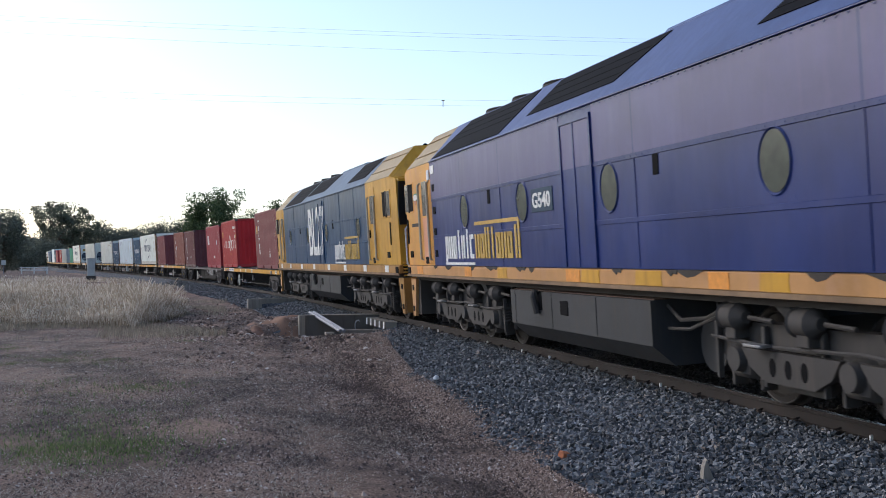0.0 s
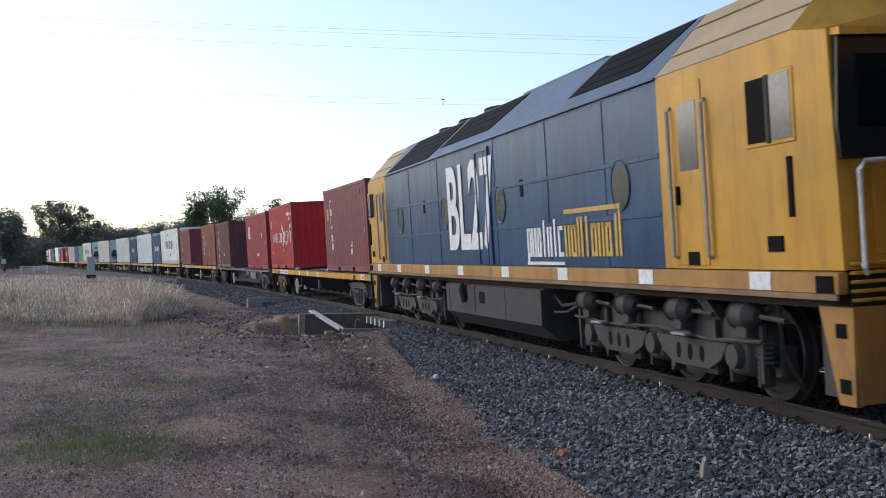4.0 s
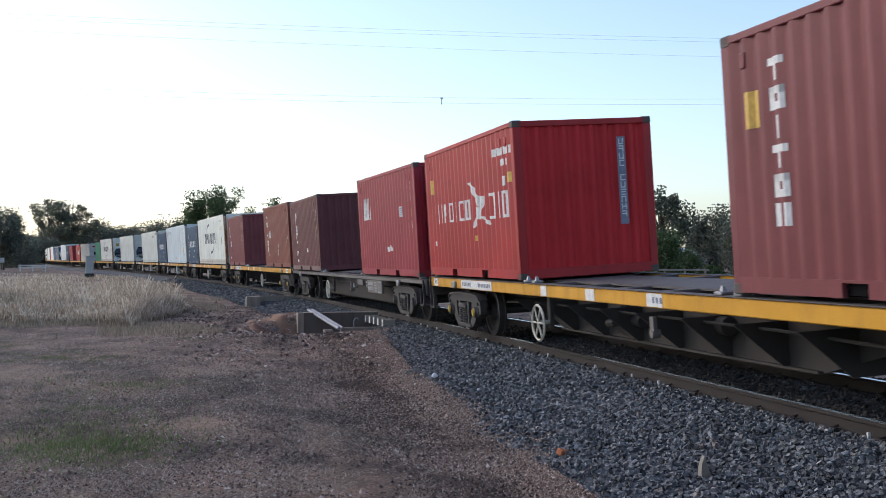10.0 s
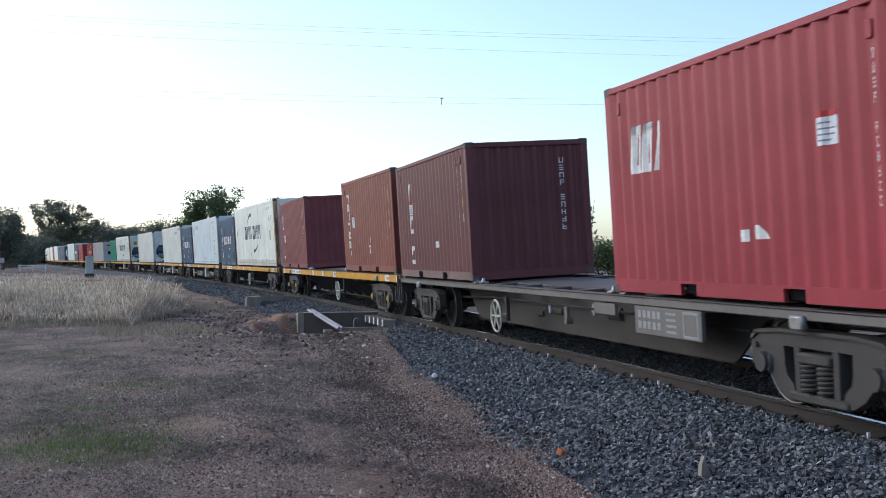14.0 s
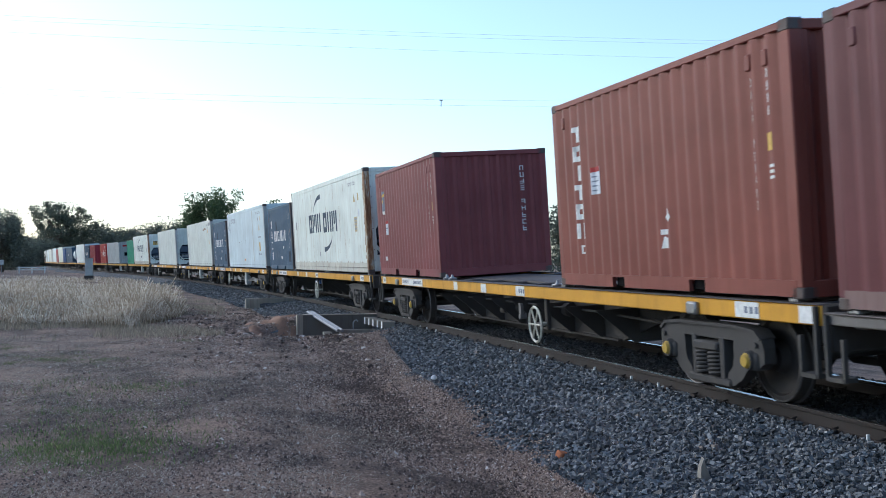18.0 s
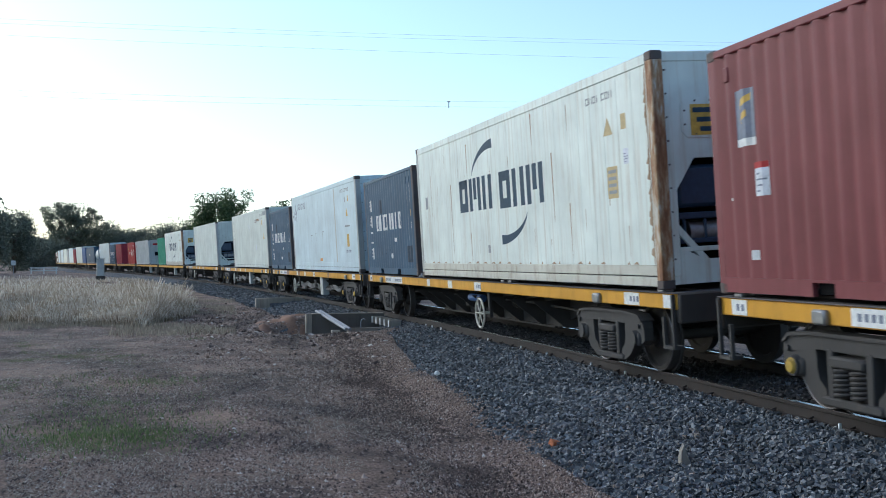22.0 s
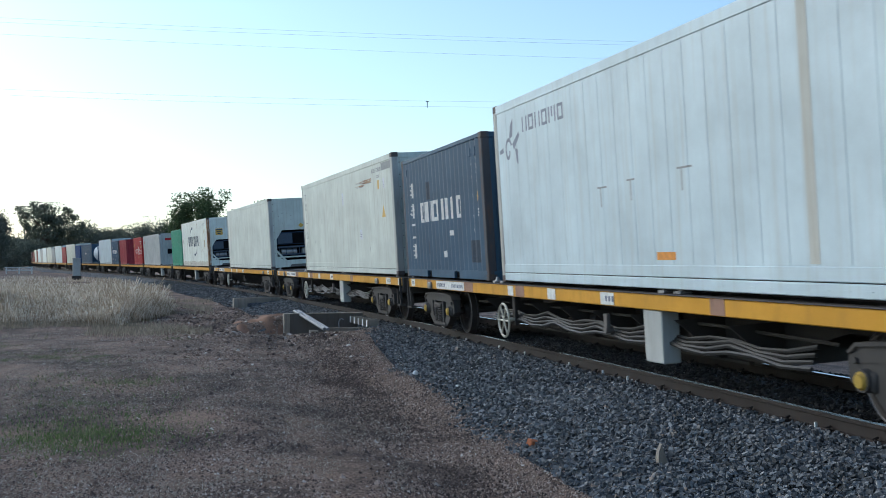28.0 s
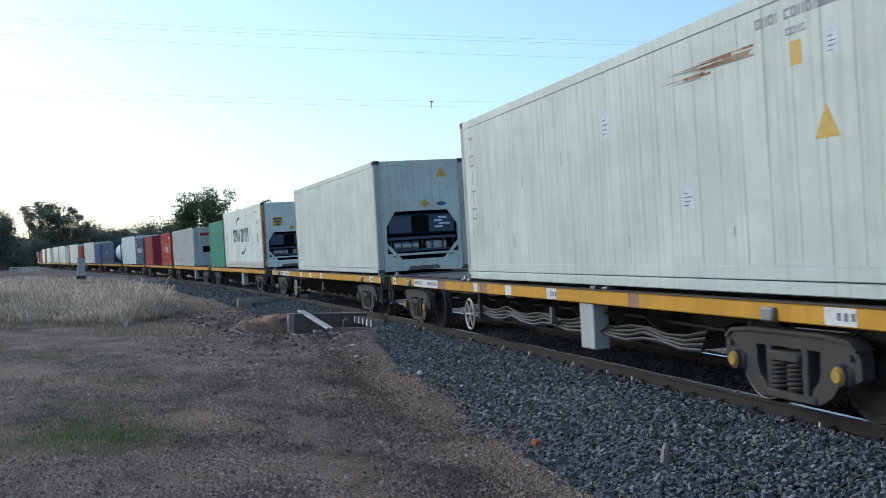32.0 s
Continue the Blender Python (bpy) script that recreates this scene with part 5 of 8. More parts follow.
def cap_mesh():
    def make():
        return Geo().tube((0, -0.19, 0), (0, -0.22, 0), 0.082, 14, 0.06).mesh("bearing_cap", M_CAP)
    return cached("cap", make)


WHEELS = []


def wagon(label, sill=None, caps=False, handwheel=13.5, panel=0.0, far=False, hoses=False, blue=False):
    """A container wagon, middle at its origin on the rail level. Distances given from its front end run backwards."""
    sill = sill or M_SILL
    w = thing("container_wagon", label, "wagon", "wagons of the train")
    h = DECK / 2
    grey = sill is M_GREYSILL
    top = DECK_Z - (0.072 if grey else 0.0)
    for s in (-1, 1):
        y = s * 1.16
        g = Geo().box(-h, h, y - 0.05, y + 0.05, top - (0.11 if grey else 0.2), top - 0.012, 0.012)
        if not grey:
            g.box(-h, h, y - 0.09 if s > 0 else y, y if s > 0 else y + 0.09, top - 0.2, top - 0.18)
        part("side_sill", g, sill, w)
        part("sill_cap", Geo().box(-h, h, y - 0.07, y + 0.07, top - 0.012, top, 0.004), M_DECK, w)
    g = Geo().box(-h, h, -0.62, 0.62, top - 0.03, top - 0.004)
    for i in range(15):
        x = -h + 0.35 + i * (DECK - 0.7) / 14
        g.box(x - 0.09, x + 0.09, -1.1, 1.1, top - 0.14, top - 0.006, 0.01)
    part("deck_plate", g, M_DECK, w)
    low = 0.27
    prof = [(-h, top - 0.03), (h, top - 0.03), (h, 0.75), (h - 4.3, 0.72), (h - 6.0, low), (-h + 6.0, low), (-h + 4.3, 0.72), (-h, 0.72)]
    if grey:
        prof = [(-h, top - 0.03), (h, top - 0.03), (h, 0.78), (h - 3.9, 0.78), (h - 4.6, 0.25), (-h + 4.6, 0.25), (-h + 3.9, 0.78), (-h, 0.78)]
    g = Geo().slab(prof, -0.62, -0.58).slab(prof, 0.58, 0.62) if grey else Geo().slab(prof, -0.46, -0.42).slab(prof, 0.42, 0.46)
    g.box(-h + 6, h - 6, -0.52, 0.52, low, low + 0.03).box(-h, h, -0.3, 0.3, 0.72, 0.75)
    part("centre_sill", g, M_UNDER, w)
    gus = cached("gusset", lambda: Geo().slab([(-1.1, 0.78), (1.1, 0.78), (0.54, 0.3), (-0.54, 0.3)], -0.015, 0.015, "x").mesh("cross_brace", M_UNDER))
    for i in range(0 if grey else 8):
        p = part("cross_brace", gus, M_UNDER, w)
        p.matrix_local = pose(-h + 5.4 + i * (DECK - 10.8) / 7, 0, 0)
    for d in (-1, 1):
        part("headstock", Geo().box(d * h - 0.06, d * h + 0.06, -1.2, 1.2, top - 0.36, top - 0.005, 0.02), M_UNDER, w)
        part("coupler", Geo().box(min(d * h, d * (h + 0.34)), max(d * h, d * (h + 0.34)), -0.1, 0.1, 0.68, 0.92, 0.03), M_BOGIE, w)
        part("end_step", Geo().box(d * (h - 0.05) - 0.02, d * (h - 0.05) + 0.02, -1.26, -1.22, 0.42, top - 0.02).box(d * (h - 0.3) - 0.02, d * (h - 0.3) + 0.02, -1.26, -1.22, 0.42, 0.8).box(min(d * (h - 0.05), d * (h - 0.3)), max(d * (h - 0.05), d * (h - 0.3)), -1.27, -1.12, 0.42, 0.46), M_BOGIE, w)
        bog = part("bogie_frame", wagon_bogie(), M_BOGIE, w)
        bog.matrix_local = pose(d * (h - 2.25), 0, 0)
        if not far:
            for s in (-1, 1):
                part("spring_nest", spring_mesh(), M_BOGIE, bog).matrix_local = pose(0, s * 1.08, 0.23)
        for s in (-1, 1):
            for q in (-0.875, 0.875):
                part("axle_box", axlebox_mesh(), M_BOGIE, bog).matrix_local = pose(q, s * 1.0, 0.46, 0, 0, 0 if s < 0 else 180)
                if caps is True or (caps == "rear" and d < 0):
                    part("bearing_cap", cap_mesh(), M_CAP, bog, "yellow bearing cap").matrix_local = pose(q, s * 1.0, 0.46, 0, 0, 0 if s < 0 else 180)
        for a in (-0.875, 0.875):
            ws = part("wheelset", wheelset_mesh(), M_WHEEL, w)
            ws.matrix_local = pose(d * (h - 2.25) + a, 0, WHEEL_R)
            for s in (-1, 1):
                part("wheel", wheel_mesh(), M_WHEEL, ws).matrix_local = pose(0, 0, 0, 0, 0, 0 if s < 0 else 180)
                part("wheel_rim", tread_mesh(), M_RIM, ws).matrix_local = pose(0, s * 0.824, 0)
            if not far:
                WHEELS.append((ws, d * (h - 2.25) + a, WHEEL_R, FIT))
    # twist locks, plates and brake gear on the camera's side
    for x in (0.45, 6.3, 6.7, 12.55, 12.95, 18.8):
        part("twist_lock", Geo().box(h - x - 0.08, h - x + 0.08, -1.2, -1.05, top, top + 0.04, 0.01).tube((h - x, -1.13, top + 0.04), (h - x, -1.13, top + 0.1), 0.04, 8, 0.02), M_STEEL, w)
    if not far:
        if not grey:
            for x, ww in ((0.2, 0.3), (1.26, 0.45), (8.2, 0.42), (10.2, 0.32), (12.05, 0.26), (15.75, 2.0), (18.75, 0.32)):
                part("sill_plate", Geo().box(h - x - ww / 2, h - x + ww / 2, -1.2155, -1.2, top - 0.185, top - 0.025), M_DECAL, w, "white stencil panel")
            for x, k in ((16.65, 6), (15.6, 8), (8.25, 3), (1.3, 3), (18.8, 2)):
                g = Geo()
                for i in range(k):
                    g.box(h - x + i * 0.1, h - x + i * 0.1 + 0.055, -1.2185, -1.21, top - 0.14, top - 0.07)
                tagged(part("stencil_marks", g, M_GREYINK, w), kind="stuff")
        if grey:
            for x, ww, zz, hh_ in ((5.1, 1.7, 0.56, 0.34), (6.9, 0.7, 0.74, 0.15)):
                part("data_panel", Geo().box(h - x - ww / 2, h - x + ww / 2, -1.2, -1.15, zz, zz + hh_, 0.006), M_GREYSILL, w)
            g = Geo()
            for i in range(5):
                for j in range(2):
                    g.box(h - 5.85 + i * 0.13, h - 5.76 + i * 0.13, -1.204, -1.2, 0.63 + j * 0.13, 0.72 + j * 0.13)
            for j in range(4):
                g.box(h - 5.1, h - 4.85, -1.204, -1.2, 0.61 + j * 0.07, 0.64 + j * 0.07)
            g.box(h - 4.68, h - 4.32, -1.204, -1.2, 0.58, 0.61).box(h - 4.68, h - 4.32, -1.204, -1.2, 0.85, 0.88).box(h - 4.68, h - 4.65, -1.204, -1.2, 0.61, 0.85).box(h - 4.35, h - 4.32, -1.204, -1.2, 0.61, 0.85)
            g.slab([(h - 8.75, 0.68), (h - 8.65, 0.58), (h - 8.55, 0.68), (h - 8.65, 0.78)], -0.63, -0.62)
            tagged(part("stencil_marks", g, M_FADEDMARK, w), kind="stuff")
        for x in (2.35, 17.2):
            part("lifting_bracket", Geo().box(h - x - 0.11, h - x + 0.11, -1.27, -1.2, top - 0.2, top - 0.06, 0.02), M_STEEL, w)
        if handwheel:
            x = h - handwheel
            hw = part("handwheel", Geo().ring((x, -1.3, 0.5), 0.27, 0.022, "y", 22).path([(x - 0.27, -1.3, 0.5), (x + 0.27, -1.3, 0.5)], 0.015).path([(x - 0.14, -1.3, 0.27), (x + 0.14, -1.3, 0.73)], 0.015).path([(x + 0.14, -1.3, 0.27), (x - 0.14, -1.3, 0.73)], 0.015).tube((x, -1.3, 0.5), (x, -1.1, 0.5), 0.03, 8), M_CREAM, w, "cream spoked brake handwheel")
            if blue:
                part("release_cylinder", Geo().tube((x - 1.75, -0.95, 0.72), (x - 0.9, -0.95, 0.72), 0.075, 12), M_BLUE, w, "blue painted cylinder")
            part("handwheel_bracket", Geo().box(x - 0.06, x + 0.06, -1.12, -1.06, 0.4, top - 0.2, 0.01), M_UNDER, w)
        part("brake_cylinder", Geo().tube((h - 7.6, -0.58, 0.66), (h - 8.05, -0.58, 0.66), 0.11, 14).tube((h - 8.05, -0.58, 0.66), (h - 8.12, -0.58, 0.66), 0.11, 14, 0.04).tube((h - 8.1, -0.58, 0.66), (h - 8.7, -0.58, 0.68), 0.02, 6), M_UNDER, w)
        vb = part("control_valve", Geo().box(h - 10.75, h - 10.45, -0.62, -0.46, 0.5, 0.74, 0.03).tube((h - 10.4, -0.56, 0.58), (h - 9.95, -0.56, 0.58), 0.085, 12).tube((h - 10.8, -0.6, 0.52), (h - 11.05, -0.6, 0.5), 0.06, 10).box(h - 10.7, h - 10.5, -0.56, -0.48, 0.74, 0.88), M_UNDER, w)
        part("valve_tag", Geo().box(h - 10.53, h - 10.47, -0.645, -0.622, 0.54, 0.7), M_PALELABEL, vb, "small pale tag plate")
        part("brake_pipe", Geo().path([(-h + 3.9, -0.75, 0.66), (-h + 6, -0.8, 0.72), (h - 6.2, -0.8, 0.72), (h - 4, -0.75, 0.66)], 0.02), M_UNDER, w)
        part("hook_bracket", Geo().box(h - 8.5, h - 8.4, -1.15, -1.1, 0.55, 0.77).tube((h - 8.45, -1.16, 0.56), (h - 8.45, -1.05, 0.56), 0.05, 8), M_GREYSILL, w)
    if panel:
        x = h - panel
        part("equipment_panel", Geo().box(x - 0.24, x + 0.24, -1.18, -0.95, 0.26, top - 0.2, 0.015), M_GREY, w, "pale grey upright panel")
    if hoses:
        for x, ww in ((17.35, 0.3), (14.45, 0.55), (11.6, 0.4), (5.4, 0.3)):
            part("primer_patch", Geo().box(h - x - ww / 2, h - x + ww / 2, -1.2125, -1.2, top - 0.19, top - 0.016), M_PRIMER, w, "patch of worn pinkish primer")
        for k in range(4):
            y = -0.98 - 0.03 * k
            pts = [(h - 4.0 - 0.5 * i, y, 0.66 - 0.04 * k - 0.10 * abs(math.sin(i * 0.9 + 0.3 * k))) for i in range(20)]
            part("power_hose", Geo().path(pts, 0.024, 6), M_HOSE, w)
    return w


# ============ engines ============
HULL = [(-1.47, 1.385), (-1.47, 3.45), (-0.80, 4.14), (0.80, 4.14), (1.47, 3.45), (1.47, 1.385)]


def hull(x, inset=0.0, drop=0.0, rake=0.0):
    """The engine's section at x; at a raked end the higher points stand further back and the roof droops."""
    return [(x - rake * (0 if z < 2 else 0.6 if z < 3.5 else 1.0), y * (1 - inset), z - (drop if z > 3.5 else drop * 0.12 if z > 2 else 0)) for y, z in HULL]


def engine_bogie(tag):
    def make():
        g = Geo()
        for s in (-1, 1):
            y0, y1 = s * 1.12 - 0.08, s * 1.12 + 0.08
            g.slab([(-2.35, 0.72), (-2.2, 0.86), (2.2, 0.86), (2.35, 0.72), (2.3, 0.5), (1.75, 0.5), (1.4, 0.62), (0.55, 0.62), (0.35, 0.5), (-0.35, 0.5), (-0.55, 0.62), (-1.4, 0.62), (-1.75, 0.5), (-2.3, 0.5)], y0, y1)
            for x in (-1.85, 0.0, 1.85):
                g.box(x - 0.22, x + 0.22, y0 - 0.03, y1 + 0.03, 0.3, 0.66, 0.03)
                g.box(x - 0.3, x - 0.24, y0, y1, 0.2, 0.75, 0.01).box(x + 0.24, x + 0.3, y0, y1, 0.2, 0.75, 0.01)
            g.slab([(-1.5, 0.42), (-1.2, 0.24), (-0.6, 0.24), (-0.3, 0.42), (-0.6, 0.5), (-1.2, 0.5)], y0 + 0.02, y1 + 0.04 * s)
            g.slab([(1.5, 0.42), (1.2, 0.24), (0.6, 0.24), (0.3, 0.42), (0.6, 0.5), (1.2, 0.5)], y0 + 0.02, y1 + 0.04 * s)
        g.box(-2.2, 2.2, -0.9, 0.9, 0.55, 0.8, 0.02)
        return g.mesh("bogie_frame", M_BOGIE)
    return cached("ebogie" + tag, make)


def cylinder_mesh():
    return cached("brakegear", lambda: Geo().tube((0, 0, 0), (0.3, 0, 0), 0.125, 16).tube((0.3, 0, 0), (0.38, 0, 0), 0.125, 16, 0.06).ring((0.02, 0, 0), 0.125, 0.018, "x", 16).ring((0.28, 0, 0), 0.125, 0.018, "x", 16).tube((0.43, 0, 0), (0.85, 0, -0.02), 0.025, 6).box(0.05, 0.25, -0.06, 0.16, -0.22, 0.03, 0.01).mesh("brake_cylinder", M_BOGIE))


def journal_mesh():
    return cached("journal", lambda: Geo().tube((0, -0.12, 0), (0, 0.02, 0), 0.12, 14, 0.15).box(-0.2, 0.2, -0.04, 0.06, -0.18, 0.16, 0.03).mesh("journal_box", M_BOGIE))


def coil_mesh():
    def make():
        g = Geo()
        pts = [(0.09 * math.cos(q * 0.9), 0.09 * math.sin(q * 0.9), q * 0.0068) for q in range(36)]
        return g.path(pts, 0.016, 5).mesh("coil_spring", M_BOGIE)
    return cached("coil", make)


def glyph_mesh(text, size, depth=0.004):
    cu = bpy.data.curves.new("lettering", "FONT")
    cu.body, cu.size, cu.extrude, cu.offset = text, size, depth, 0.022
    ob = bpy.data.objects.new("lettering", cu)
    scene.collection.objects.link(ob)
    me = bpy.data.meshes.new_from_object(ob.evaluated_get(bpy.context.evaluated_depsgraph_get()))
    bpy.data.objects.remove(ob)
    bpy.data.curves.remove(cu)
    return me


def side_text(parent, text, x0, x1, z0, z1, material, y=-1.476, label=""):
    """Words fitted to a box on the camera's side."""
    me = glyph_mesh(text, 1.0)
    xs = [v.co.x for v in me.vertices]
    ys = [v.co.y for v in me.vertices]
    fx, fz = (x1 - x0) / (max(xs) - min(xs)), (z1 - z0) / (max(ys) - min(ys))
    ax_, az_ = min(xs), min(ys)
    for v in me.vertices:
        v.co = ((v.co.x - ax_) * fx + x0, y - v.co.z, (v.co.y - az_) * fz + z0)
    me.materials.clear()
    me.materials.append(material)
    return part("lettering", me, material, parent, label)


def engine(label, body, roof, cab, door, L, spec):
    """A double-ended diesel engine; local x runs forward from its rear end, which is at 0."""
    e = thing("diesel_locomotive", label, "locomotive", "engines of the train")
    c0, c1 = spec["cab"]
    cab2 = spec["cab2"]
    # body between the cabs: sides, shoulders, flat roof
    g = Geo().loft([hull(c0), hull(c1)])
    part("engine_body", g, body, e)
    for s in (-1, 1):
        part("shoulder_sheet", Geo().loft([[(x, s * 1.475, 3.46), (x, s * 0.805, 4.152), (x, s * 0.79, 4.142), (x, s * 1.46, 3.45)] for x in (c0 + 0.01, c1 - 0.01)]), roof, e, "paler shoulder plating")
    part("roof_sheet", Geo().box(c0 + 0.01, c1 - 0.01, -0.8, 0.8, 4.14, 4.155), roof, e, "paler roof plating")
    # cabs, tapered to the ends, with a drooping visor
    for a, b_, d, win, dof in ((c0, spec["rear"], -1, *spec["ends"][0]), (c1, L, 1, *spec["ends"][1])):
        mid = b_ - d * 0.5
        g = Geo().loft([hull(a), hull(mid), hull(b_, 0.03, 0.64, d * 0.1)])
        part("cab", g, cab if d < 0 or not cab2 else cab2, e)
        shell = []
        for sec in (hull(a), hull(mid), hull(b_, 0.03, 0.64, d * 0.1)):
            shell.append([(x, y * 1.004, z + 0.008) for x, y, z in sec[1:5]] + [(x, y, z - 0.004) for x, y, z in sec[4:0:-1]])
        part("cab_roof", Geo().loft(shell[:2]), M_CABROOF, e, "sun-bleached tan cab roof")
        part("cab_brow", Geo().loft(shell[1:]), cab, e)
        for k in (0.3, 0.75):
            part("roof_seam", Geo().path([(a + (mid - a) * 0.02, -1.48 + 0.67 * k, 3.47 + 0.69 * k), (mid, -1.48 + 0.67 * k, 3.47 + 0.69 * k)], 0.012), M_CABROOF, e)
        # end: dark windscreen band and glass
        scr = part("windscreen_frame", Geo().slab([(-1.4, 2.3), (1.4, 2.3), (1.42, 2.6), (1.38, 3.3), (-1.38, 3.3), (-1.42, 2.6)], b_ - d * 0.12, b_ + d * 0.015, "x"), M_RUBBER, e, "black windscreen surround")
        for q in (-0.66, 0.66):
            part("pane", Geo().box(min(b_ + d * 0.01, b_ + d * 0.022), max(b_ + d * 0.01, b_ + d * 0.022), q - 0.56, q + 0.56, 2.55, 3.15), M_GLASS, scr)
        part("visor", Geo().loft([[(b_ - d * 0.3, y, 3.36), (b_ - d * 0.3, y, 3.42), (b_ + d * 0.08, y, 3.36), (b_ + d * 0.08, y, 3.3)] for y in (-1.4, 1.4)]), cab, e)
        nd = part("nose_door", Geo().box(min(b_, b_ + d * 0.02), max(b_, b_ + d * 0.02), -1.12, -0.42, 1.5, 2.28, 0.008), cab, e)
        part("pane", Geo().box(min(b_, b_ + d * 0.026), max(b_, b_ + d * 0.026), -0.98, -0.6, 1.85, 2.2), M_BLACK, nd)
        for k in range(5):
            part("end_step", Geo().box(min(b_, b_ + d * 0.05), max(b_, b_ + d * 0.05), -1.38, -0.3, 1.12 + k * 0.075, 1.15 + k * 0.075, 0.008), cab, e)
        pl = part("pilot", Geo().slab([(-1.36, 0.28), (1.36, 0.28), (1.4, 1.08), (-1.4, 1.08)], b_ - d * 0.01, b_ + d * 0.05, "x"), M_GSILL if cab2 else M_BLSILL, e, "yellow plough plate with dark stripes")
        part("pilot_backing", Geo().slab([(-1.33, 0.3), (1.33, 0.3), (1.33, 1.08), (-1.33, 1.08)], b_ - d * 0.5, b_ - d * 0.015, "x"), M_UNDER, e)
        for y in (-1.4, 1.34):
            part("pilot_wing", Geo().slab([(b_ + d * 0.05, 1.08), (b_ - d * 0.42, 1.08), (b_ - d * 0.2, 0.26), (b_ + d * 0.02, 0.26)], y, y + 0.06), M_GSILL if cab2 else M_BLSILL, e)
        for q, z in ((b_ - d * 0.12, 0.82), (b_ - d * 0.1, 0.36)):
            # flat black plate painted as the shade inside a hole
            part("step_hole", Geo().box(q - 0.07, q + 0.07, -1.41, -1.39, z, z + 0.12), M_BLACK, e)
        for k in (-1.0, -0.2, 0.6):
            part("pilot_stripe", Geo().slab([(k, 0.3), (k + 0.3, 0.3), (k + 0.62, 1.05), (k + 0.32, 1.05)], b_ + d * 0.051, b_ + d * 0.056, "x"), M_BLACK, pl)
        part("coupler", Geo().box(min(b_, b_ + d * 0.5), max(b_, b_ + d * 0.5), -0.12, 0.12, 0.72, 0.98, 0.03), M_BOGIE, e)
        part("grab_rail", Geo().path([(b_ + d * 0.06, -1.25, 1.35), (b_ + d * 0.1, -1.3, 1.4), (b_ + d * 0.1, -1.3, 2.2), (b_ + d * 0.1, -1.24, 2.27), (b_ + d * 0.05, -0.6, 2.29)], 0.022), M_WHITEPAINT, e, "white bent hand rail")
        # side of the cab: sliding window, door with window, grab rails, steps
        wx = b_ - d * win
        for s in (-1, 1):
            y = s * 1.47
            lo, hi = (y - 0.012, y + 0.004) if s < 0 else (y - 0.004, y + 0.012)
            wn_ = part("cab_window", Geo().box(wx - 0.40, wx + 0.40, lo, hi, 2.5, 3.15, 0.01), cab, e)
            # black sheet painted as the unlit cab behind the open half
            part("pane", Geo().box(*sorted((wx - d * 0.36, wx - d * 0.02)), lo - 0.004, hi + 0.004, 2.54, 3.12), M_BLACK, wn_, "open dark half of the window")
            part("sliding_frame", Geo().box(wx - 0.03, wx + 0.03, lo - 0.02, hi + 0.02, 2.52, 3.13, 0.006), M_UNDER, wn_)
            part("pane", Geo().box(*sorted((wx + d * 0.03, wx + d * 0.36)), lo - 0.006, hi + 0.006, 2.54, 3.12, 0.003), M_SKYGLASS, wn_)
            dx = b_ - d * dof
            dr = part("cab_door", Geo().box(dx - 0.31, dx + 0.31, lo, hi, 1.42, 3.3, 0.01), door, e)
            part("pane", Geo().box(dx - 0.2, dx + 0.2, lo - 0.005, hi + 0.005, 2.4, 3.1, 0.004), M_SKYGLASS, dr)
            if cab2:
                part("door_panel", Geo().box(dx - 0.2, dx + 0.24, lo - 0.003, hi + 0.003, 1.5, 2.36, 0.004), M_SALMON, dr, "salmon faded lower panel")
            part("handle", Geo().box(dx - d * 0.26 - 0.03, dx - d * 0.26 + 0.03, lo - 0.03, hi + 0.03, 2.05, 2.25, 0.01), M_BLACK, dr)
            for q in (dx - 0.37, dx + 0.37):
                yy = y + s * 0.05
                part("grab_rail", Geo().path([(q, y, 1.5), (q, yy, 1.52), (q, yy, 3.05), (q, y, 3.08)], 0.026), M_HANDRAIL, e)
            part("grab_slot", Geo().box(wx + d * 0.28 - 0.04, wx + d * 0.28 + 0.04, lo - 0.004, hi + 0.004, 1.85, 2.38, 0.005), M_BLACK, e)
            for q, z in ((wx, 1.55), (dx, 1.42), (b_ - d * 0.2, 1.2)):
                part("step_hole", Geo().box(q - 0.12, q + 0.12, lo - 0.006, hi + 0.006, z, z + 0.14), M_BLACK, e)
    # yellow sill along the whole engine, in worn lengths
    for s in (-1, 1):
        y = s * 1.475
        part("side_sill", Geo().box(spec["rear"] + 0.02, L - 0.02, min(y, y - s * 0.1), max(y, y - s * 0.1), 1.185, 1.375, 0.012), M_BLSILL if not cab2 else M_GSILL, e)
        part("sill_lip", Geo().box(spec["rear"] + 0.02, L - 0.02, min(y, y + s * 0.02), max(y, y + s * 0.02), 1.14, 1.19), M_LIP, e, "grimy lower lip of the sill")
    part("underframe", Geo().box(spec["rear"] + 0.1, L - 0.1, -1.3, 1.3, 1.05, 1.36), M_UNDER, e)
    for x, w_ in spec["sill_marks"]:
        part("sill_plate", Geo().box(x - w_ / 2, x + w_ / 2, -1.482, -1.47, 1.2, 1.365), spec["mark"], e)
    # panel joints with cover strips
    for x in spec["joints"]:
        part("panel_joint", Geo().box(x - 0.012, x + 0.012, -1.478, -1.468, 1.40, 3.43), body, e)
    for z in spec["belts"]:
        part("belt_strip", Geo().box(c0 + 0.02, c1 - 0.02, -1.481, -1.468, z - 0.03, z + 0.03, 0.004), body, e)
    g = Geo()
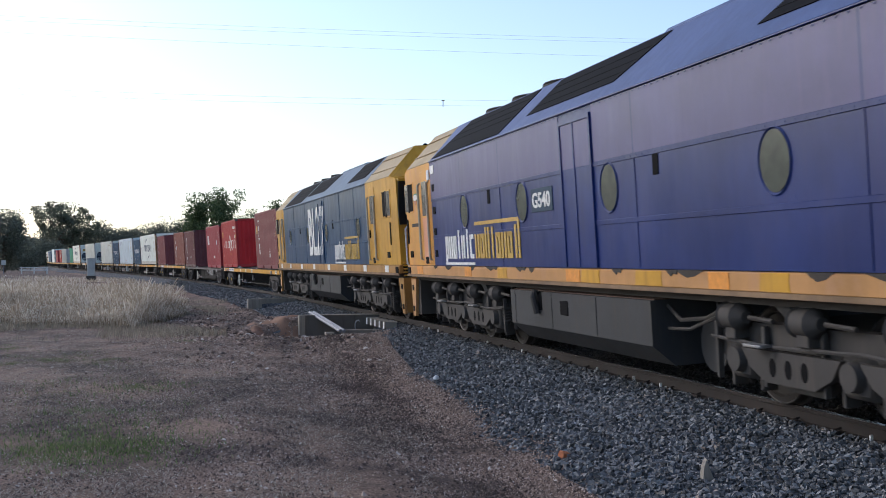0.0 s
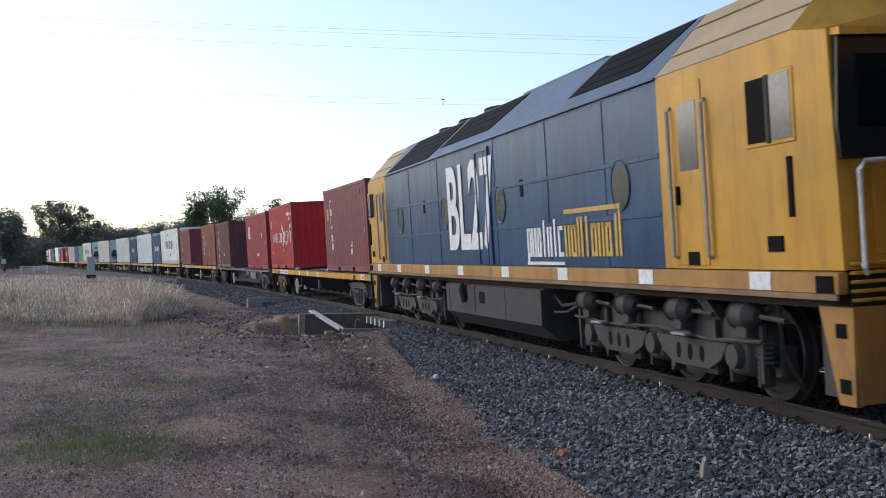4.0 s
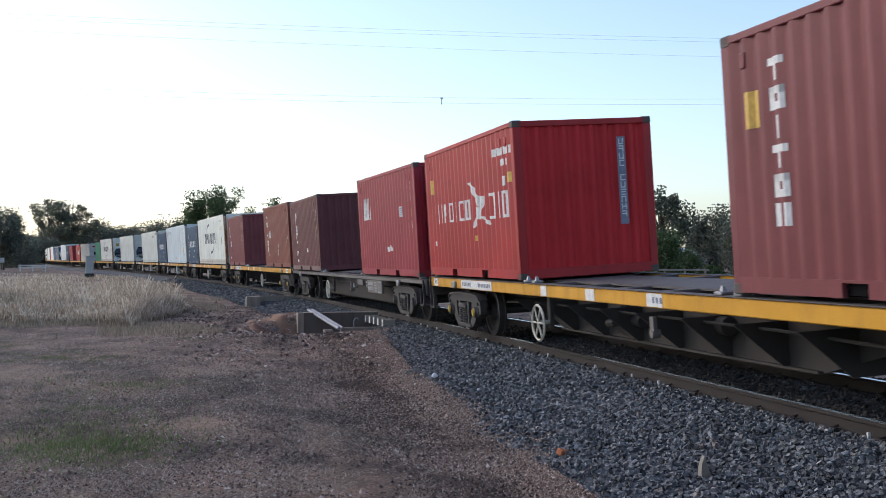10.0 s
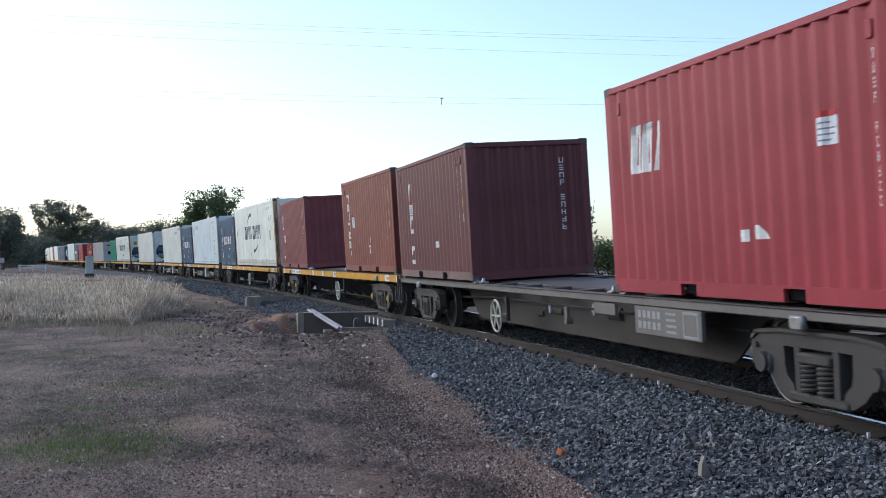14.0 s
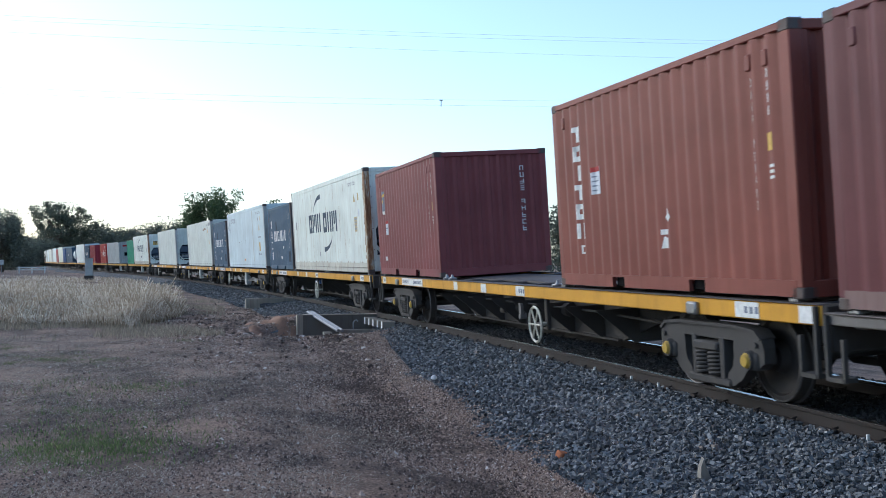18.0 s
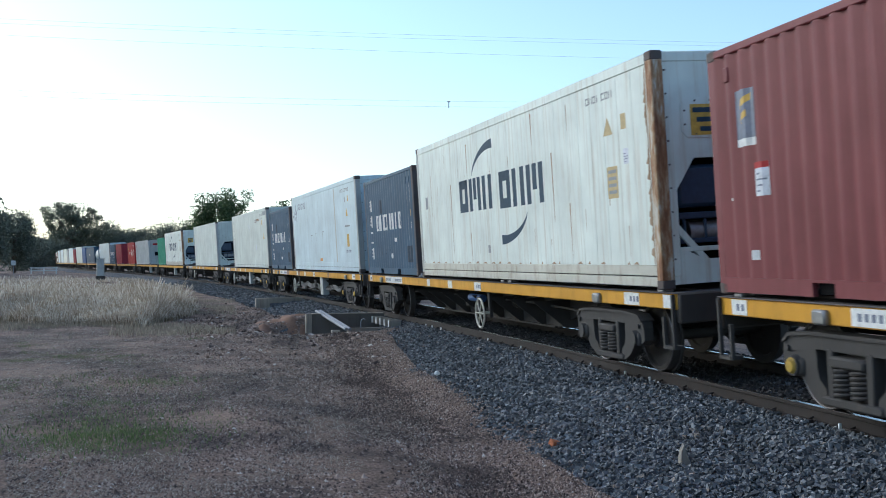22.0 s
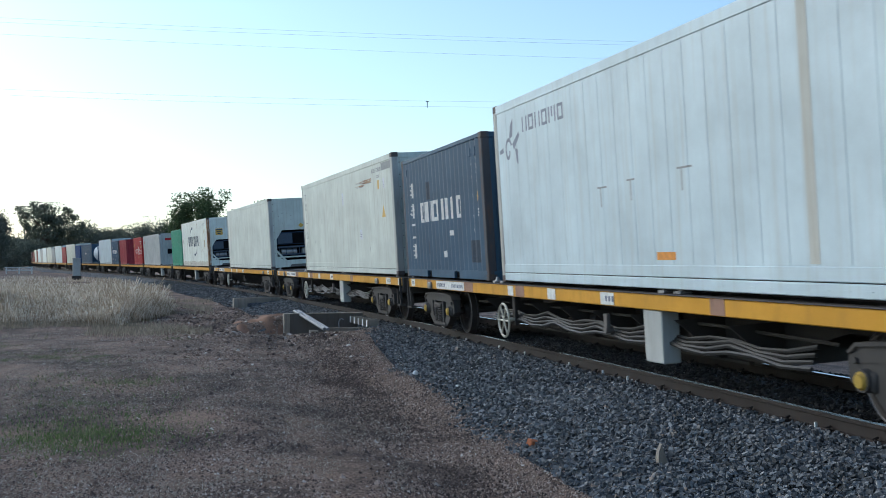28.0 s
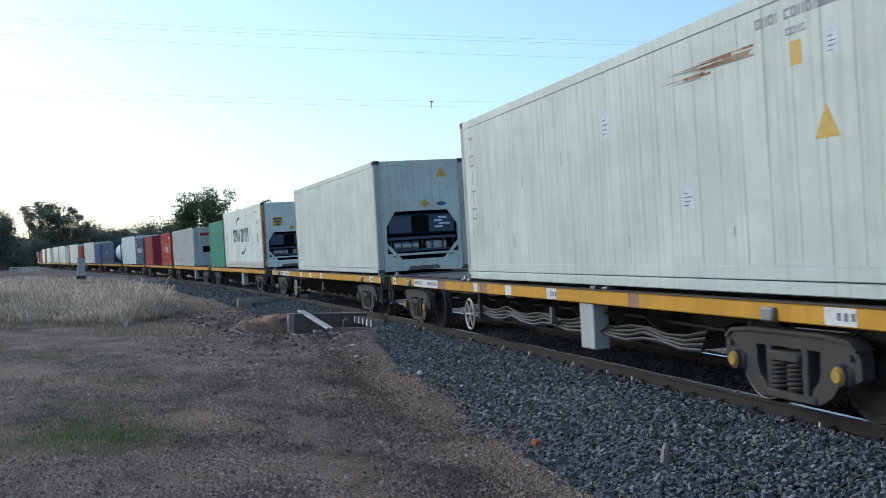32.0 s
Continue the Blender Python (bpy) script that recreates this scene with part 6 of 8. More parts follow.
    for z in spec["belts"][:1] + [3.41]:
        for i in range(int((c1 - c0) / 0.16)):
            g.box(c0 + 0.08 + i * 0.16, c0 + 0.098 + i * 0.16, -1.485, -1.478, z - 0.009, z + 0.009)
    tagged(part("rivet_row", g, body, e), kind="stuff")
    part("gutter", Geo().box(c0, c1, -1.5, -1.47, 3.435, 3.46, 0.006), body, e)
    for x in spec["ports"]:
        po = part("porthole", Geo().ring((x, -1.475, 2.36), 0.30, 0.013, "y", 28, 0.86), body, e)
        part("pane", Geo().loft([[(x + 0.28 * 0.86 * math.cos(a), yy, 2.36 + 0.28 * math.sin(a)) for a in [2 * math.pi * i / 28 for i in range(28)]] for yy in (-1.479, -1.46)]), M_PORT, po, "dusty oval porthole glass")
    for x in spec["slots"]:
        part("vent_slot", Geo().box(x - 0.07, x + 0.07, -1.479, -1.46, 2.42, 2.68, 0.004), M_BLACK, e)
    a, b_ = spec["door"]
    dr = part("engine_door", Geo().box(a + 0.05, b_ - 0.05, -1.483, -1.46, 1.40, 3.28), body, e)
    for q in (a, b_ - 0.05):
        part("door_post", Geo().box(q, q + 0.05, -1.5, -1.46, 1.40, 3.28), body, dr)
    part("door_head", Geo().box(a, b_, -1.502, -1.46, 3.28, 3.34), body, dr)
    part("door_seam", Geo().box(a + 0.48, a + 0.52, -1.493, -1.46, 1.40, 3.28), body, dr)
    part("door_shadow_gap", Geo().box(a - 0.03, a - 0.005, -1.482, -1.46, 1.40, 3.32), M_BLACK, dr)
    # louvred openings in the shoulders
    for k, (a, b_, sl0, sl1) in enumerate(spec["louvres"]):
        low = 0.05 if k == 0 else 0.27
        def at_(x, q, lift=0.0):
            return (x, -1.475 + q * 0.67 - lift * 0.72, 3.46 + q * 0.69 + lift * 0.69)
        # flat black plate carries the dark of the intake's inside
        lv = part("louvre", Geo().add([at_(a + sl0 * low, low, 0.012), at_(b_ + sl1 * low, low, 0.012), at_(b_ + sl1, 0.96, 0.012), at_(a + sl0, 0.96, 0.012), at_(a + sl0 * low, low, 0.002), at_(b_ + sl1 * low, low, 0.002), at_(b_ + sl1, 0.96, 0.002), at_(a + sl0, 0.96, 0.002)], [(0, 1, 2, 3), (7, 6, 5, 4), (0, 4, 5, 1), (1, 5, 6, 2), (2, 6, 7, 3), (3, 7, 4, 0)]), M_BLACK, e, "black louvred air intake")
        g = Geo()
        for i in range(3):
            q = 0.42 + i * 0.18
            xa, xb = a + sl0 * q + 0.06, b_ + sl1 * q - 0.06
            p0, p1 = at_(xa, q, 0.013), at_(xb, q, 0.013)
            g.path([p0, p1], 0.004, 4)
        part("slat", g, M_BLACK, lv)
    for x in spec["fans"]:
        part("roof_fan", Geo().tube((x, 0, 4.15), (x, 0, 4.27), 0.62, 20, 0.6).ring((x, 0, 4.29), 0.58, 0.02, "z", 20), M_UNDER, e)
    part("roof_hatch", Geo().box(spec["hatch"][0], spec["hatch"][1], -0.7, 0.7, 4.15, 4.24, 0.04), roof, e)
    part("horn_dome", Geo().loft([[(L - 0.66 + 0.22 * math.cos(t_) * r, 0.1 + 0.22 * math.sin(t_) * r, 4.1 + z) for t_ in [2 * math.pi * i / 16 for i in range(16)]] for r, z in ((1, 0), (1, 0.12), (0.86, 0.2), (0.5, 0.26), (0.1, 0.275))]), M_WHITEPAINT, e, "small white roof dome", True)
    part("horn", Geo().tube((L - 1.5, -0.35, 4.14), (L - 1.15, -0.35, 4.2), 0.03, 8, 0.06).box(L - 1.42, L - 1.36, -0.38, -0.32, 4.08, 4.16), M_BLACK, e)
    # underneath: tank, air reservoir, two six-wheel bogies
    a, b_ = spec["tank"]
    part("fuel_tank", Geo().slab([(-1.42, 1.02), (1.42, 1.02), (1.42, 0.5), (1.15, 0.26), (-1.15, 0.26), (-1.42, 0.5)], a, b_, "x"), M_TANK, e, "dusty grey fuel tank")
    part("tank_ledge", Geo().box(a + 0.02, b_ - 0.02, -1.36, 1.36, 1.02, 1.035), M_RUSTDUST, e, "rust-brown dust on the tank top")
    for q in (0.04, 0.36, 0.68):
        part("tank_seam", Geo().box(a + (b_ - a) * q, a + (b_ - a) * q + 0.025, -1.427, -1.41, 0.51, 1.01), M_TANK, e)
    part("tank_gauge", Geo().box(a + 2.2, a + 2.5, -1.43, -1.38, 0.72, 0.92, 0.01), M_BLACK, e)
    part("filler_recess", Geo().box(a + 1.2, a + 1.45, -1.43, -1.35, 0.75, 1.02, 0.01), M_BLACK, e)
    part("filler_pipe", Geo().path([(a + 1.3, -1.46, 1.05), (a + 1.3, -1.5, 0.95), (a + 1.32, -1.46, 0.7)], 0.05, 8), M_BOGIE, e)
    part("air_reservoir", Geo().tube((b_ + 0.55, -0.95, 0.52), (b_ + 0.55, 0.9, 0.52), 0.3, 18), M_TANK, e, "dusty grey air tank")
    part("pipe_run", Geo().path([(b_, -1.2, 0.95), (b_ + 0.3, -1.2, 0.8), (b_ + 0.9, -1.2, 0.85), (b_ + 1.3, -1.15, 1.0)], 0.025).path([(b_ + 0.1, -1.25, 0.7), (b_ + 0.6, -1.25, 0.72), (b_ + 1.2, -1.2, 0.9)], 0.02), M_BOGIE, e)
    for x in spec["bogies"]:
        bg = part("bogie_frame", engine_bogie(""), M_BOGIE, e)
        bg.matrix_local = pose(x, 0, 0)
        for s in (-1, 1):
            for q in (-2.0, -0.75, 0.6, 1.95):
                part("brake_cylinder", cylinder_mesh(), M_BOGIE, bg).matrix_local = pose(q, s * 1.3, 0.92, 0, 0, 0)
            for q in (-1.85, 0.0, 1.85):
                part("journal_box", journal_mesh(), M_BOGIE, bg).matrix_local = pose(q, s * 1.22, 0.5, 0, 0, 0 if s < 0 else 180)
                part("coil_spring", coil_mesh(), M_BOGIE, bg).matrix_local = pose(q + 0.42, s * 1.18, 0.42)
            for q in (-2.3, -1.4, -0.45, 0.45, 1.4, 2.3):
                part("brake_hanger", Geo().box(q - 0.03, q + 0.03, s * 1.24 - 0.03, s * 1.24 + 0.03, 0.26, 0.84, 0.008).box(q - 0.07, q + 0.07, s * 1.0 - 0.09, s * 1.0 + 0.09, 0.3, 0.62, 0.02), M_BOGIE, bg)
            for q in (-2.45, 2.45):
                part("sand_pipe", Geo().path([(q, s * 1.15, 1.05), (q * 0.985, s * 1.1, 0.6), (q * 0.96, s * 0.85, 0.16)], 0.022), M_BOGIE, bg)
            for q in (-1.3, 0.95):
                part("step_plate", Geo().box(q - 0.16, q + 0.16, s * 1.4 - 0.06, s * 1.4 + 0.06, 0.66, 0.69, 0.006), M_STEEL, bg)
            for q in (-0.93, 0.93):
                eq = part("equaliser_beam", Geo().slab([(q - 0.8, 0.62), (q + 0.8, 0.62), (q + 0.66, 0.44), (q + 0.4, 0.32), (q - 0.4, 0.32), (q - 0.66, 0.44)], s * 1.27 - 0.04, s * 1.27 + 0.04), M_BOGIE, bg)
                for k in (-0.26, 0.0, 0.26):
                    part("beam_slot", Geo().loft([[(q + k + 0.055 * math.cos(a), s * 1.27 + w_, 0.47 + 0.09 * math.sin(a)) for a in [i * math.pi / 6 for i in range(12)]] for w_ in (-0.043, 0.043)]), M_BLACK, eq)
            part("brake_rod", Geo().path([(-2.3, s * 1.32, 0.7), (-1.2, s * 1.32, 0.66), (0.2, s * 1.32, 0.7), (1.4, s * 1.32, 0.64), (2.4, s * 1.32, 0.68)], 0.02), M_BOGIE, bg)
        for q in (-1.3, 0.9):
            part("frame_bracket", Geo().slab([(q, 1.1), (q + 0.25, 1.1), (q + 0.6, 0.84), (q + 0.4, 0.84)], -1.24, -1.12), M_TANK, bg)
        for a_ in (-1.85, 0, 1.85):
            ws = part("wheelset", wheelset_mesh(0.5), M_WHEEL, e)
            ws.matrix_local = pose(x + a_, 0, 0.5)
            for s in (-1, 1):
                part("wheel", wheel_mesh(0.5), M_WHEEL, ws).matrix_local = pose(0, 0, 0, 0, 0, 0 if s < 0 else 180)
                part("wheel_rim", tread_mesh(0.5), M_RIM, ws).matrix_local = pose(0, s * 0.824, 0)
            WHEELS.append((ws, x + a_, 0.5, 1.0))
    return e


RIDERS = []     # thing, distance back at 9 s of its origin, half wheelbase, offset pose


bl = engine("weathered blue diesel locomotive with yellow cabs and large white numbers", M_ENGBLUE, M_ROOFBLUE, M_CABYELLOW, M_CABYELLOW, 19.6, dict(
    rear=-0.22, ends=((0.6, 1.85), (0.9, 2.42)), cab=(2.15, 16.5), cab2=None, sill_marks=[(q, 0.36) for q in (1.0, 3.2, 5.8, 8.3, 10.9, 13.4, 16.0, 18.4)], mark=M_DECAL, joints=(4.6, 7.0, 10.6, 13.0, 15.0), belts=[2.62, 1.98],
    ports=(3.65, 7.45, 10.84, 15.45), slots=(5.85, 11.9), door=(9.6, 10.35), louvres=((2.35, 6.2, 0.9, 0.9), (6.5, 9.6, 0.9, 1.2), (13.4, 15.6, 0.6, 0.75)), fans=(4.2, 5.8, 7.6), hatch=(10.0, 13.5),
    tank=(7.0, 12.3), bogies=(3.9, 15.7)))
side_text(bl, "BL27", 7.72, 10.55, 1.62, 3.2, M_DECAL, -1.484, "large white painted number")
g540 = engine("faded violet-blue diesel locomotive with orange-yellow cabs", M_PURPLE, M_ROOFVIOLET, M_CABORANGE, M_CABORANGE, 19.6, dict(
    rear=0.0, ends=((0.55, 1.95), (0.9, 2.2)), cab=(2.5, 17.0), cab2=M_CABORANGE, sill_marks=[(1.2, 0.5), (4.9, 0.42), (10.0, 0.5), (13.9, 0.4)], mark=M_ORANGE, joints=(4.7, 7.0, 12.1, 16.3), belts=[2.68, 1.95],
    ports=(4.88, 8.08, 11.36, 15.02), slots=(6.4, 12.65), door=(9.8, 10.9), upper=M_SKYVIOLET, louvres=((2.6, 7.0, 1.0, 0.5), (7.9, 11.0, 0.5, 1.0), (14.4, 16.4, 0.7, 1.0)), fans=(3.8, 5.4, 7.0), hatch=(11.5, 14.0),
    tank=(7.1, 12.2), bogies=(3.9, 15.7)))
side_text(g540, "G540", 8.58, 9.32, 2.24, 2.46, M_DECAL, -1.484, "small white number on a dark plate")
part("number_plate", Geo().box(8.52, 9.4, -1.481, -1.47, 2.18, 2.52, 0.004), M_NAVYINK, g540)


def owner_mark(e, x0, k):
    """The owner's mark: a white and a gold run of bars with an underline and a frame."""
    def run(shapes, material, name, label=""):
        g = Geo()
        for q in shapes:
            g.slab(q, -1.4835, -1.47)
        part(name, g, material, e, label)
    for i, kind in enumerate("onolnle"):
        q = x0 + i * 0.265 * k
        run(cell(kind, q, q + 0.225 * k, 1.52, 1.94 + (0.1 if i in (3, 5) else 0), 0.085 * k), M_DECAL, "lettering_shape", "white lettering bars" if i == 0 else "")
    run([bar(x0, x0 + 0.085 * k, 1.45, 1.52)], M_DECAL, "lettering_shape")
    for i, kind in enumerate("nonlonol"):
        q = x0 + (1.9 + i * 0.285) * k
        run(cell(kind, q, q + 0.24 * k, 1.52, 1.94 + (0.1 if i in (2, 3, 7) else 0), 0.09 * k), M_GOLDINK, "lettering_shape", "gold lettering bars" if i == 0 else "")
    run([bar(x0 - 0.02, x0 + 1.82 * k, 1.405, 1.45)], M_DECAL, "mark_line")
    run([bar(x0 + 1.92 * k, x0 + 4.2 * k, 2.09, 2.15), bar(x0 + 4.12 * k, x0 + 4.2 * k, 1.52, 2.09)], M_GOLDINK, "mark_line")


owner_mark(bl, 12.05, 0.8)
owner_mark(g540, 3.45, 1.06)
for z in (1.55, 1.98, 2.4, 2.85):
    part("vent_hole", Geo().box(2.62, 2.8, -1.482, -1.46, z, z + 0.14, 0.004), M_BLACK, g540)
part("badge", Geo().slab([(0.96, 2.76), (1.05, 2.745), (1.23, 2.745), (1.33, 2.77), (1.34, 2.86), (1.24, 2.9), (1.06, 2.895), (0.96, 2.86)], -1.482, -1.47), M_GREEN, g540, "small green and white badge")
part("badge_field", Geo().slab([(0.99, 2.77), (1.14, 2.74), (1.3, 2.775), (1.31, 2.85), (1.2, 2.88), (1.06, 2.875), (0.99, 2.85)], -1.4845, -1.47), M_DECAL, g540)
part("badge_foot", Geo().slab([(1.04, 2.75), (1.24, 2.75), (1.14, 2.66)], -1.486, -1.47), M_SALMON, g540)
part("notice_plate", Geo().box(2.56, 2.86, -1.486, -1.47, 3.2, 3.36), M_DECAL, g540, "worn white notice plate")
part("notice_plate", Geo().box(2.28, 2.46, -1.49, -1.47, 3.1, 3.3), M_PALELABEL, g540, "worn pale notice plate")
# upper panels: the lilac sky reflection is painted on, along with some fading
part("upper_panel", Geo().box(9.85, 10.85, -1.4855, -1.47, 2.69, 3.27), M_SKYVIOLET, g540, "faded violet upper panels, sky reflection in the colour")
part("upper_panel", Geo().box(2.52, 9.76, -1.4775, -1.47, 2.69, 3.43), M_SKYVIOLET, g540, "faded violet upper panels, sky reflection in the colour")
part("upper_panel", Geo().box(10.94, 16.98, -1.4775, -1.47, 2.69, 3.43), M_SKYVIOLET, g540, "faded violet upper panels, sky reflection in the colour")
for i, (x, w_) in enumerate(((3.3, 0.5), (5.0, 0.34), (8.2, 0.28), (13.0, 0.6), (15.4, 0.4))):
    part("bare_patch", Geo().slab([(x, 1.38), (x + w_, 1.38), (x + w_ * 0.7, 1.32), (x + w_ * 0.4, 1.3), (x + w_ * 0.15, 1.34)], -1.4795, -1.47), M_UNDER, g540, "dark patch of lost paint")
for x, w_ in ((10.6, 0.62), (12.3, 0.7), (14.9, 0.5), (6.9, 0.5)):
    part("fresh_patch", Geo().slab([(x - w_ / 2, 1.2), (x + w_ / 2, 1.2), (x + w_ * 0.46, 1.3), (x + w_ / 2, 1.368), (x - w_ * 0.44, 1.368)], -1.4805, -1.47), M_CABYELLOW, g540, "patch of unfaded yellow paint")
for x, w_ in ((2.4, 0.3), (6.0, 0.7), (7.6, 0.5), (11.3, 0.3), (12.75, 0.3), (16.2, 0.7), (17.9, 0.4)):
    part("bare_patch", Geo().slab([(x, 1.38), (x + w_, 1.38), (x + w_ * 0.86, 1.33), (x + w_ * 0.6, 1.345), (x + w_ * 0.42, 1.31), (x + w_ * 0.2, 1.345)], -1.4825, -1.47), M_UNDER, g540, "dark patch of lost paint")
part("builder_plate", Geo().box(0.7, 1.3, -1.482, -1.47, 2.2, 2.27), M_UNDER, g540)
RIDERS.append((bl, -4.77, 6.0, pose(0, 0, 0), 9.8))
RIDERS.append((g540, -25.23, 6.0, pose(0, 0, 0), 9.8))

# ============ the train, wagon by wagon ============
# where each wagon's front end stands at 9 s, back along the line
FRONT = [-3.52, 15.97, 35.01, 55.01, 74.78, 94.38, 114.17, 134.68]
FRONT += [134.68 + 19.7 * i for i in range(1, 13)]


def slot(b_, n, centre, length):
    """Seat a box on wagon n; centre is measured back from the wagon's front end."""
    b_.scale = (FIT,) * 3
    RIDERS.append((b_, FRONT[n] + DECK / 2 * FIT, 6.76, pose((DECK / 2 - centre) * FIT, 0, (DECK_Z + 0.03 - (0.072 if n == 1 else 0.0)) * FIT), None))


C20, C20M, C20R, C40, C40R = 3.38, 9.6, 16.0, 6.4, 12.75
YELLOW, GREYW = "yellow-silled skeletal container wagon with dusty bogies", "grey skeletal container wagon with dusty bogies"
WAGONS = [wagon(YELLOW, caps="rear", handwheel=12.13), wagon(GREYW, M_GREYSILL, handwheel=11.37), wagon(YELLOW, caps=True, handwheel=7.31), wagon(YELLOW, handwheel=7.84, blue=True), wagon(YELLOW, caps=True, handwheel=12.22, panel=7.0, hoses=True),
          wagon(YELLOW, caps=True, handwheel=12.22, panel=7.0, hoses=True), wagon(YELLOW, handwheel=12.8)]
slot(box_maroon_column(), 0, 3.29, 6)
slot(box_red_logo(), 0, 16.1, 6)
slot(box_crimson_block(), 1, 3.43, 6)
slot(box_plum(), 1, 15.95, 6)
slot(box_brown(), 2, 3.28, 6)
slot(box_maroon_plain(), 2, 16.11, 6)
slot(box_navy_swoosh(), 3, C40, 12)
slot(box_slate(7), 3, C20R, 6)
slot(box_bluish_white(), 4, 6.31, 12)
slot(box_slate(8), 4, 16.17, 6)
slot(box_scraped_white(), 5, 6.33, 12)
slot(reefer(2.896, M_WHITE_C, "greyed white cold container with a dark blue cooling unit"), 6, C40, 12)
# the far part of the train
for n in range(7, 20):
    WAGONS.append(wagon(YELLOW, far=True, panel=7.0 if n in (7, 8) else 0))
FAR = [
    (7, "swoosh", C40), (7, "green", C20R), (8, "redmark", C40R), (9, "redlogo", C20), (9, "crimson", C20R), (10, "slate", C20), (10, "white", C40R), (11, "tank", C20), (11, "navy40", C40R),
    (12, "blue", C20), (12, "whitec", C40R), (13, "crimson", C20), (13, "white", C40R), (14, "grey", C20), (14, "whitec", C40R), (15, "white", C40), (15, "grey", C20R),
    (16, "white", C40), (16, "brown", C20R), (17, "whitec", C40), (17, "maroon", C20R), (18, "brown", C20), (18, "maroon", C20R), (19, "grey", C20), (19, "brown", C20R),
]


def far_box(kind):
    if kind == "swoosh":
        return box_navy_swoosh()
    if kind == "redlogo":
        return box_red_logo()
    if kind == "slate":
        return box_slate(11)
    if kind == "tank":
        return tank_box()
    if kind in ("white", "whitec"):
        return reefer(2.896, M_WHITE_B if kind == "white" else M_WHITE_C, "white cold container far back in the train")
    long = {"redmark": M_GREY, "navy40": M_NAVY}
    if kind in long:
        b_ = dry_container(12.192, 2.591, long[kind], "pale grey long container with a red mark" if kind == "redmark" else "dark blue long container with small white marks")
        if kind == "redmark":
            letter_row(b_, -5.5, 1.9, 0.25, 0.25, 2, M_RED, 0.3)
            part("end_logo", Geo().box(6.1, 6.104, -0.75, 0.65, 2.0, 2.2), M_RED, b_, "red logo bar")
            part("end_vent", Geo().box(6.085, 6.095, -0.6, 0.2, 0.9, 1.3), M_BLACK, b_)
        else:
            letter_row(b_, -1.5, 1.2, 0.3, 0.3, 4, M_DECAL, 0.3)
        return b_
    one = {"green": (M_GREEN, "bright green corrugated container"), "crimson": (M_CRIMSON, "crimson corrugated container"), "blue": (M_BLUE, "blue corrugated container"),
           "grey": (M_GREY, "pale grey corrugated container"), "brown": (M_BROWN, "brown corrugated container"), "maroon": (M_MAROON, "maroon corrugated container")}[kind]
    b_ = dry_container(6.058, 2.591, one[0], one[1] + " far back in the train")
    letter_row(b_, -2.5, 2.0, 0.12, 0.14, 6, M_DECAL, 0.5, True)
    return b_


for n, kind, c in FAR:
    slot(far_box(kind), n, c, 6)
for n, w in enumerate(WAGONS):
    w.scale = (FIT,) * 3
    RIDERS.append((w, FRONT[n] + DECK / 2 * FIT, 6.76, pose(0, 0, 0), None))


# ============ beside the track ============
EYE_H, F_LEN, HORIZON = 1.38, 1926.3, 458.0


def on_ground(x, y):
    return float(ground_z(np.array([x]), np.array([y]))[0])


# culvert headwall, with the ends of the transoms over its opening
cul = thing("culvert_headwall", "weathered concrete culvert headwall beside the ballast", "culvert")


def wall_run(a, c, thick, z0, z1):
    a, c = Vector((a.x, a.y, 0)), Vector((c.x, c.y, 0))
    q = (c - a).normalized()
    s = Vector((-q.y, q.x, 0)) * thick / 2
    return Geo().loft([[p - s + Vector((0, 0, z0)), p + s + Vector((0, 0, z0)), p + s + Vector((0, 0, z1)), p - s + Vector((0, 0, z1))] for p in (a, c)])


# face coloured dark as in shade; top and end paler as lit
part("headwall", wall_run(beside(17.12, 3.1), beside(17.12, 1.12), 0.22, -1.3, -0.035), M_SHADECONC, cul)
part("wall_cap", wall_run(beside(17.12, 3.08), beside(17.12, 1.12), 0.24, -0.035, -0.02), M_CONCRETE, cul, "paler weathered coping")
part("end_post", wall_run(beside(17.1, 3.24), beside(17.1, 3.09), 0.27, -1.3, -0.025), M_CONCRETE, cul)
part("footing_ledge", wall_run(beside(16.1, 2.3), beside(16.1, 1.35), 0.16, -0.9, -0.36), M_CONCRETE, cul)
part("loose_lump", wall_run(beside(15.3, 2.85), beside(15.3, 2.65), 0.2, -0.75, -0.36), M_CONCRETE, cul)
for i in range(5):
    u0 = 16.8 - i * 0.5
    part("transom_end", wall_run(beside(u0, 1.2), beside(u0, 1.5), 0.17, -0.27, -0.1), M_CONCRETE, cul)
    part("transom_plate", wall_run(beside(u0, 1.498), beside(u0, 1.51), 0.08, -0.265, -0.105), M_WHITEPAINT, cul, "white painted transom end")
# the washed-out clay bank past the wall's end
M_CLAY = paint("bare orange brown clay", (0.27, 0.16, 0.108), 0.95, dirt=(0.12, 0.068, 0.048), amount=0.75, streak=(5.0, 5.0, 3.5), grain=40.0)
CU, CN = np.meshgrid(np.arange(16.6, 19.0, 0.08), np.arange(3.0, 5.6, 0.08), indexing="ij")
cx_, cy_ = np.interp(CU, LINE_U, _x) - np.sin(np.interp(CU, LINE_U, _th)) * CN, np.interp(CU, LINE_U, _y) + np.cos(np.interp(CU, LINE_U, _th)) * CN
rim = np.maximum(np.abs((CU - 17.5) / 0.9), np.abs((CN - 3.75) / 0.85)) + 0.1 * vnoise(CU, CN, 0.4, 51)
cz_ = ground_z(cx_, cy_) + 0.09 * vnoise(CU, CN, 0.33, 50) + 0.05 * vnoise(CU, CN, 0.15, 52) + 0.0 - 0.12 * smooth(0.8, 1.0, rim)
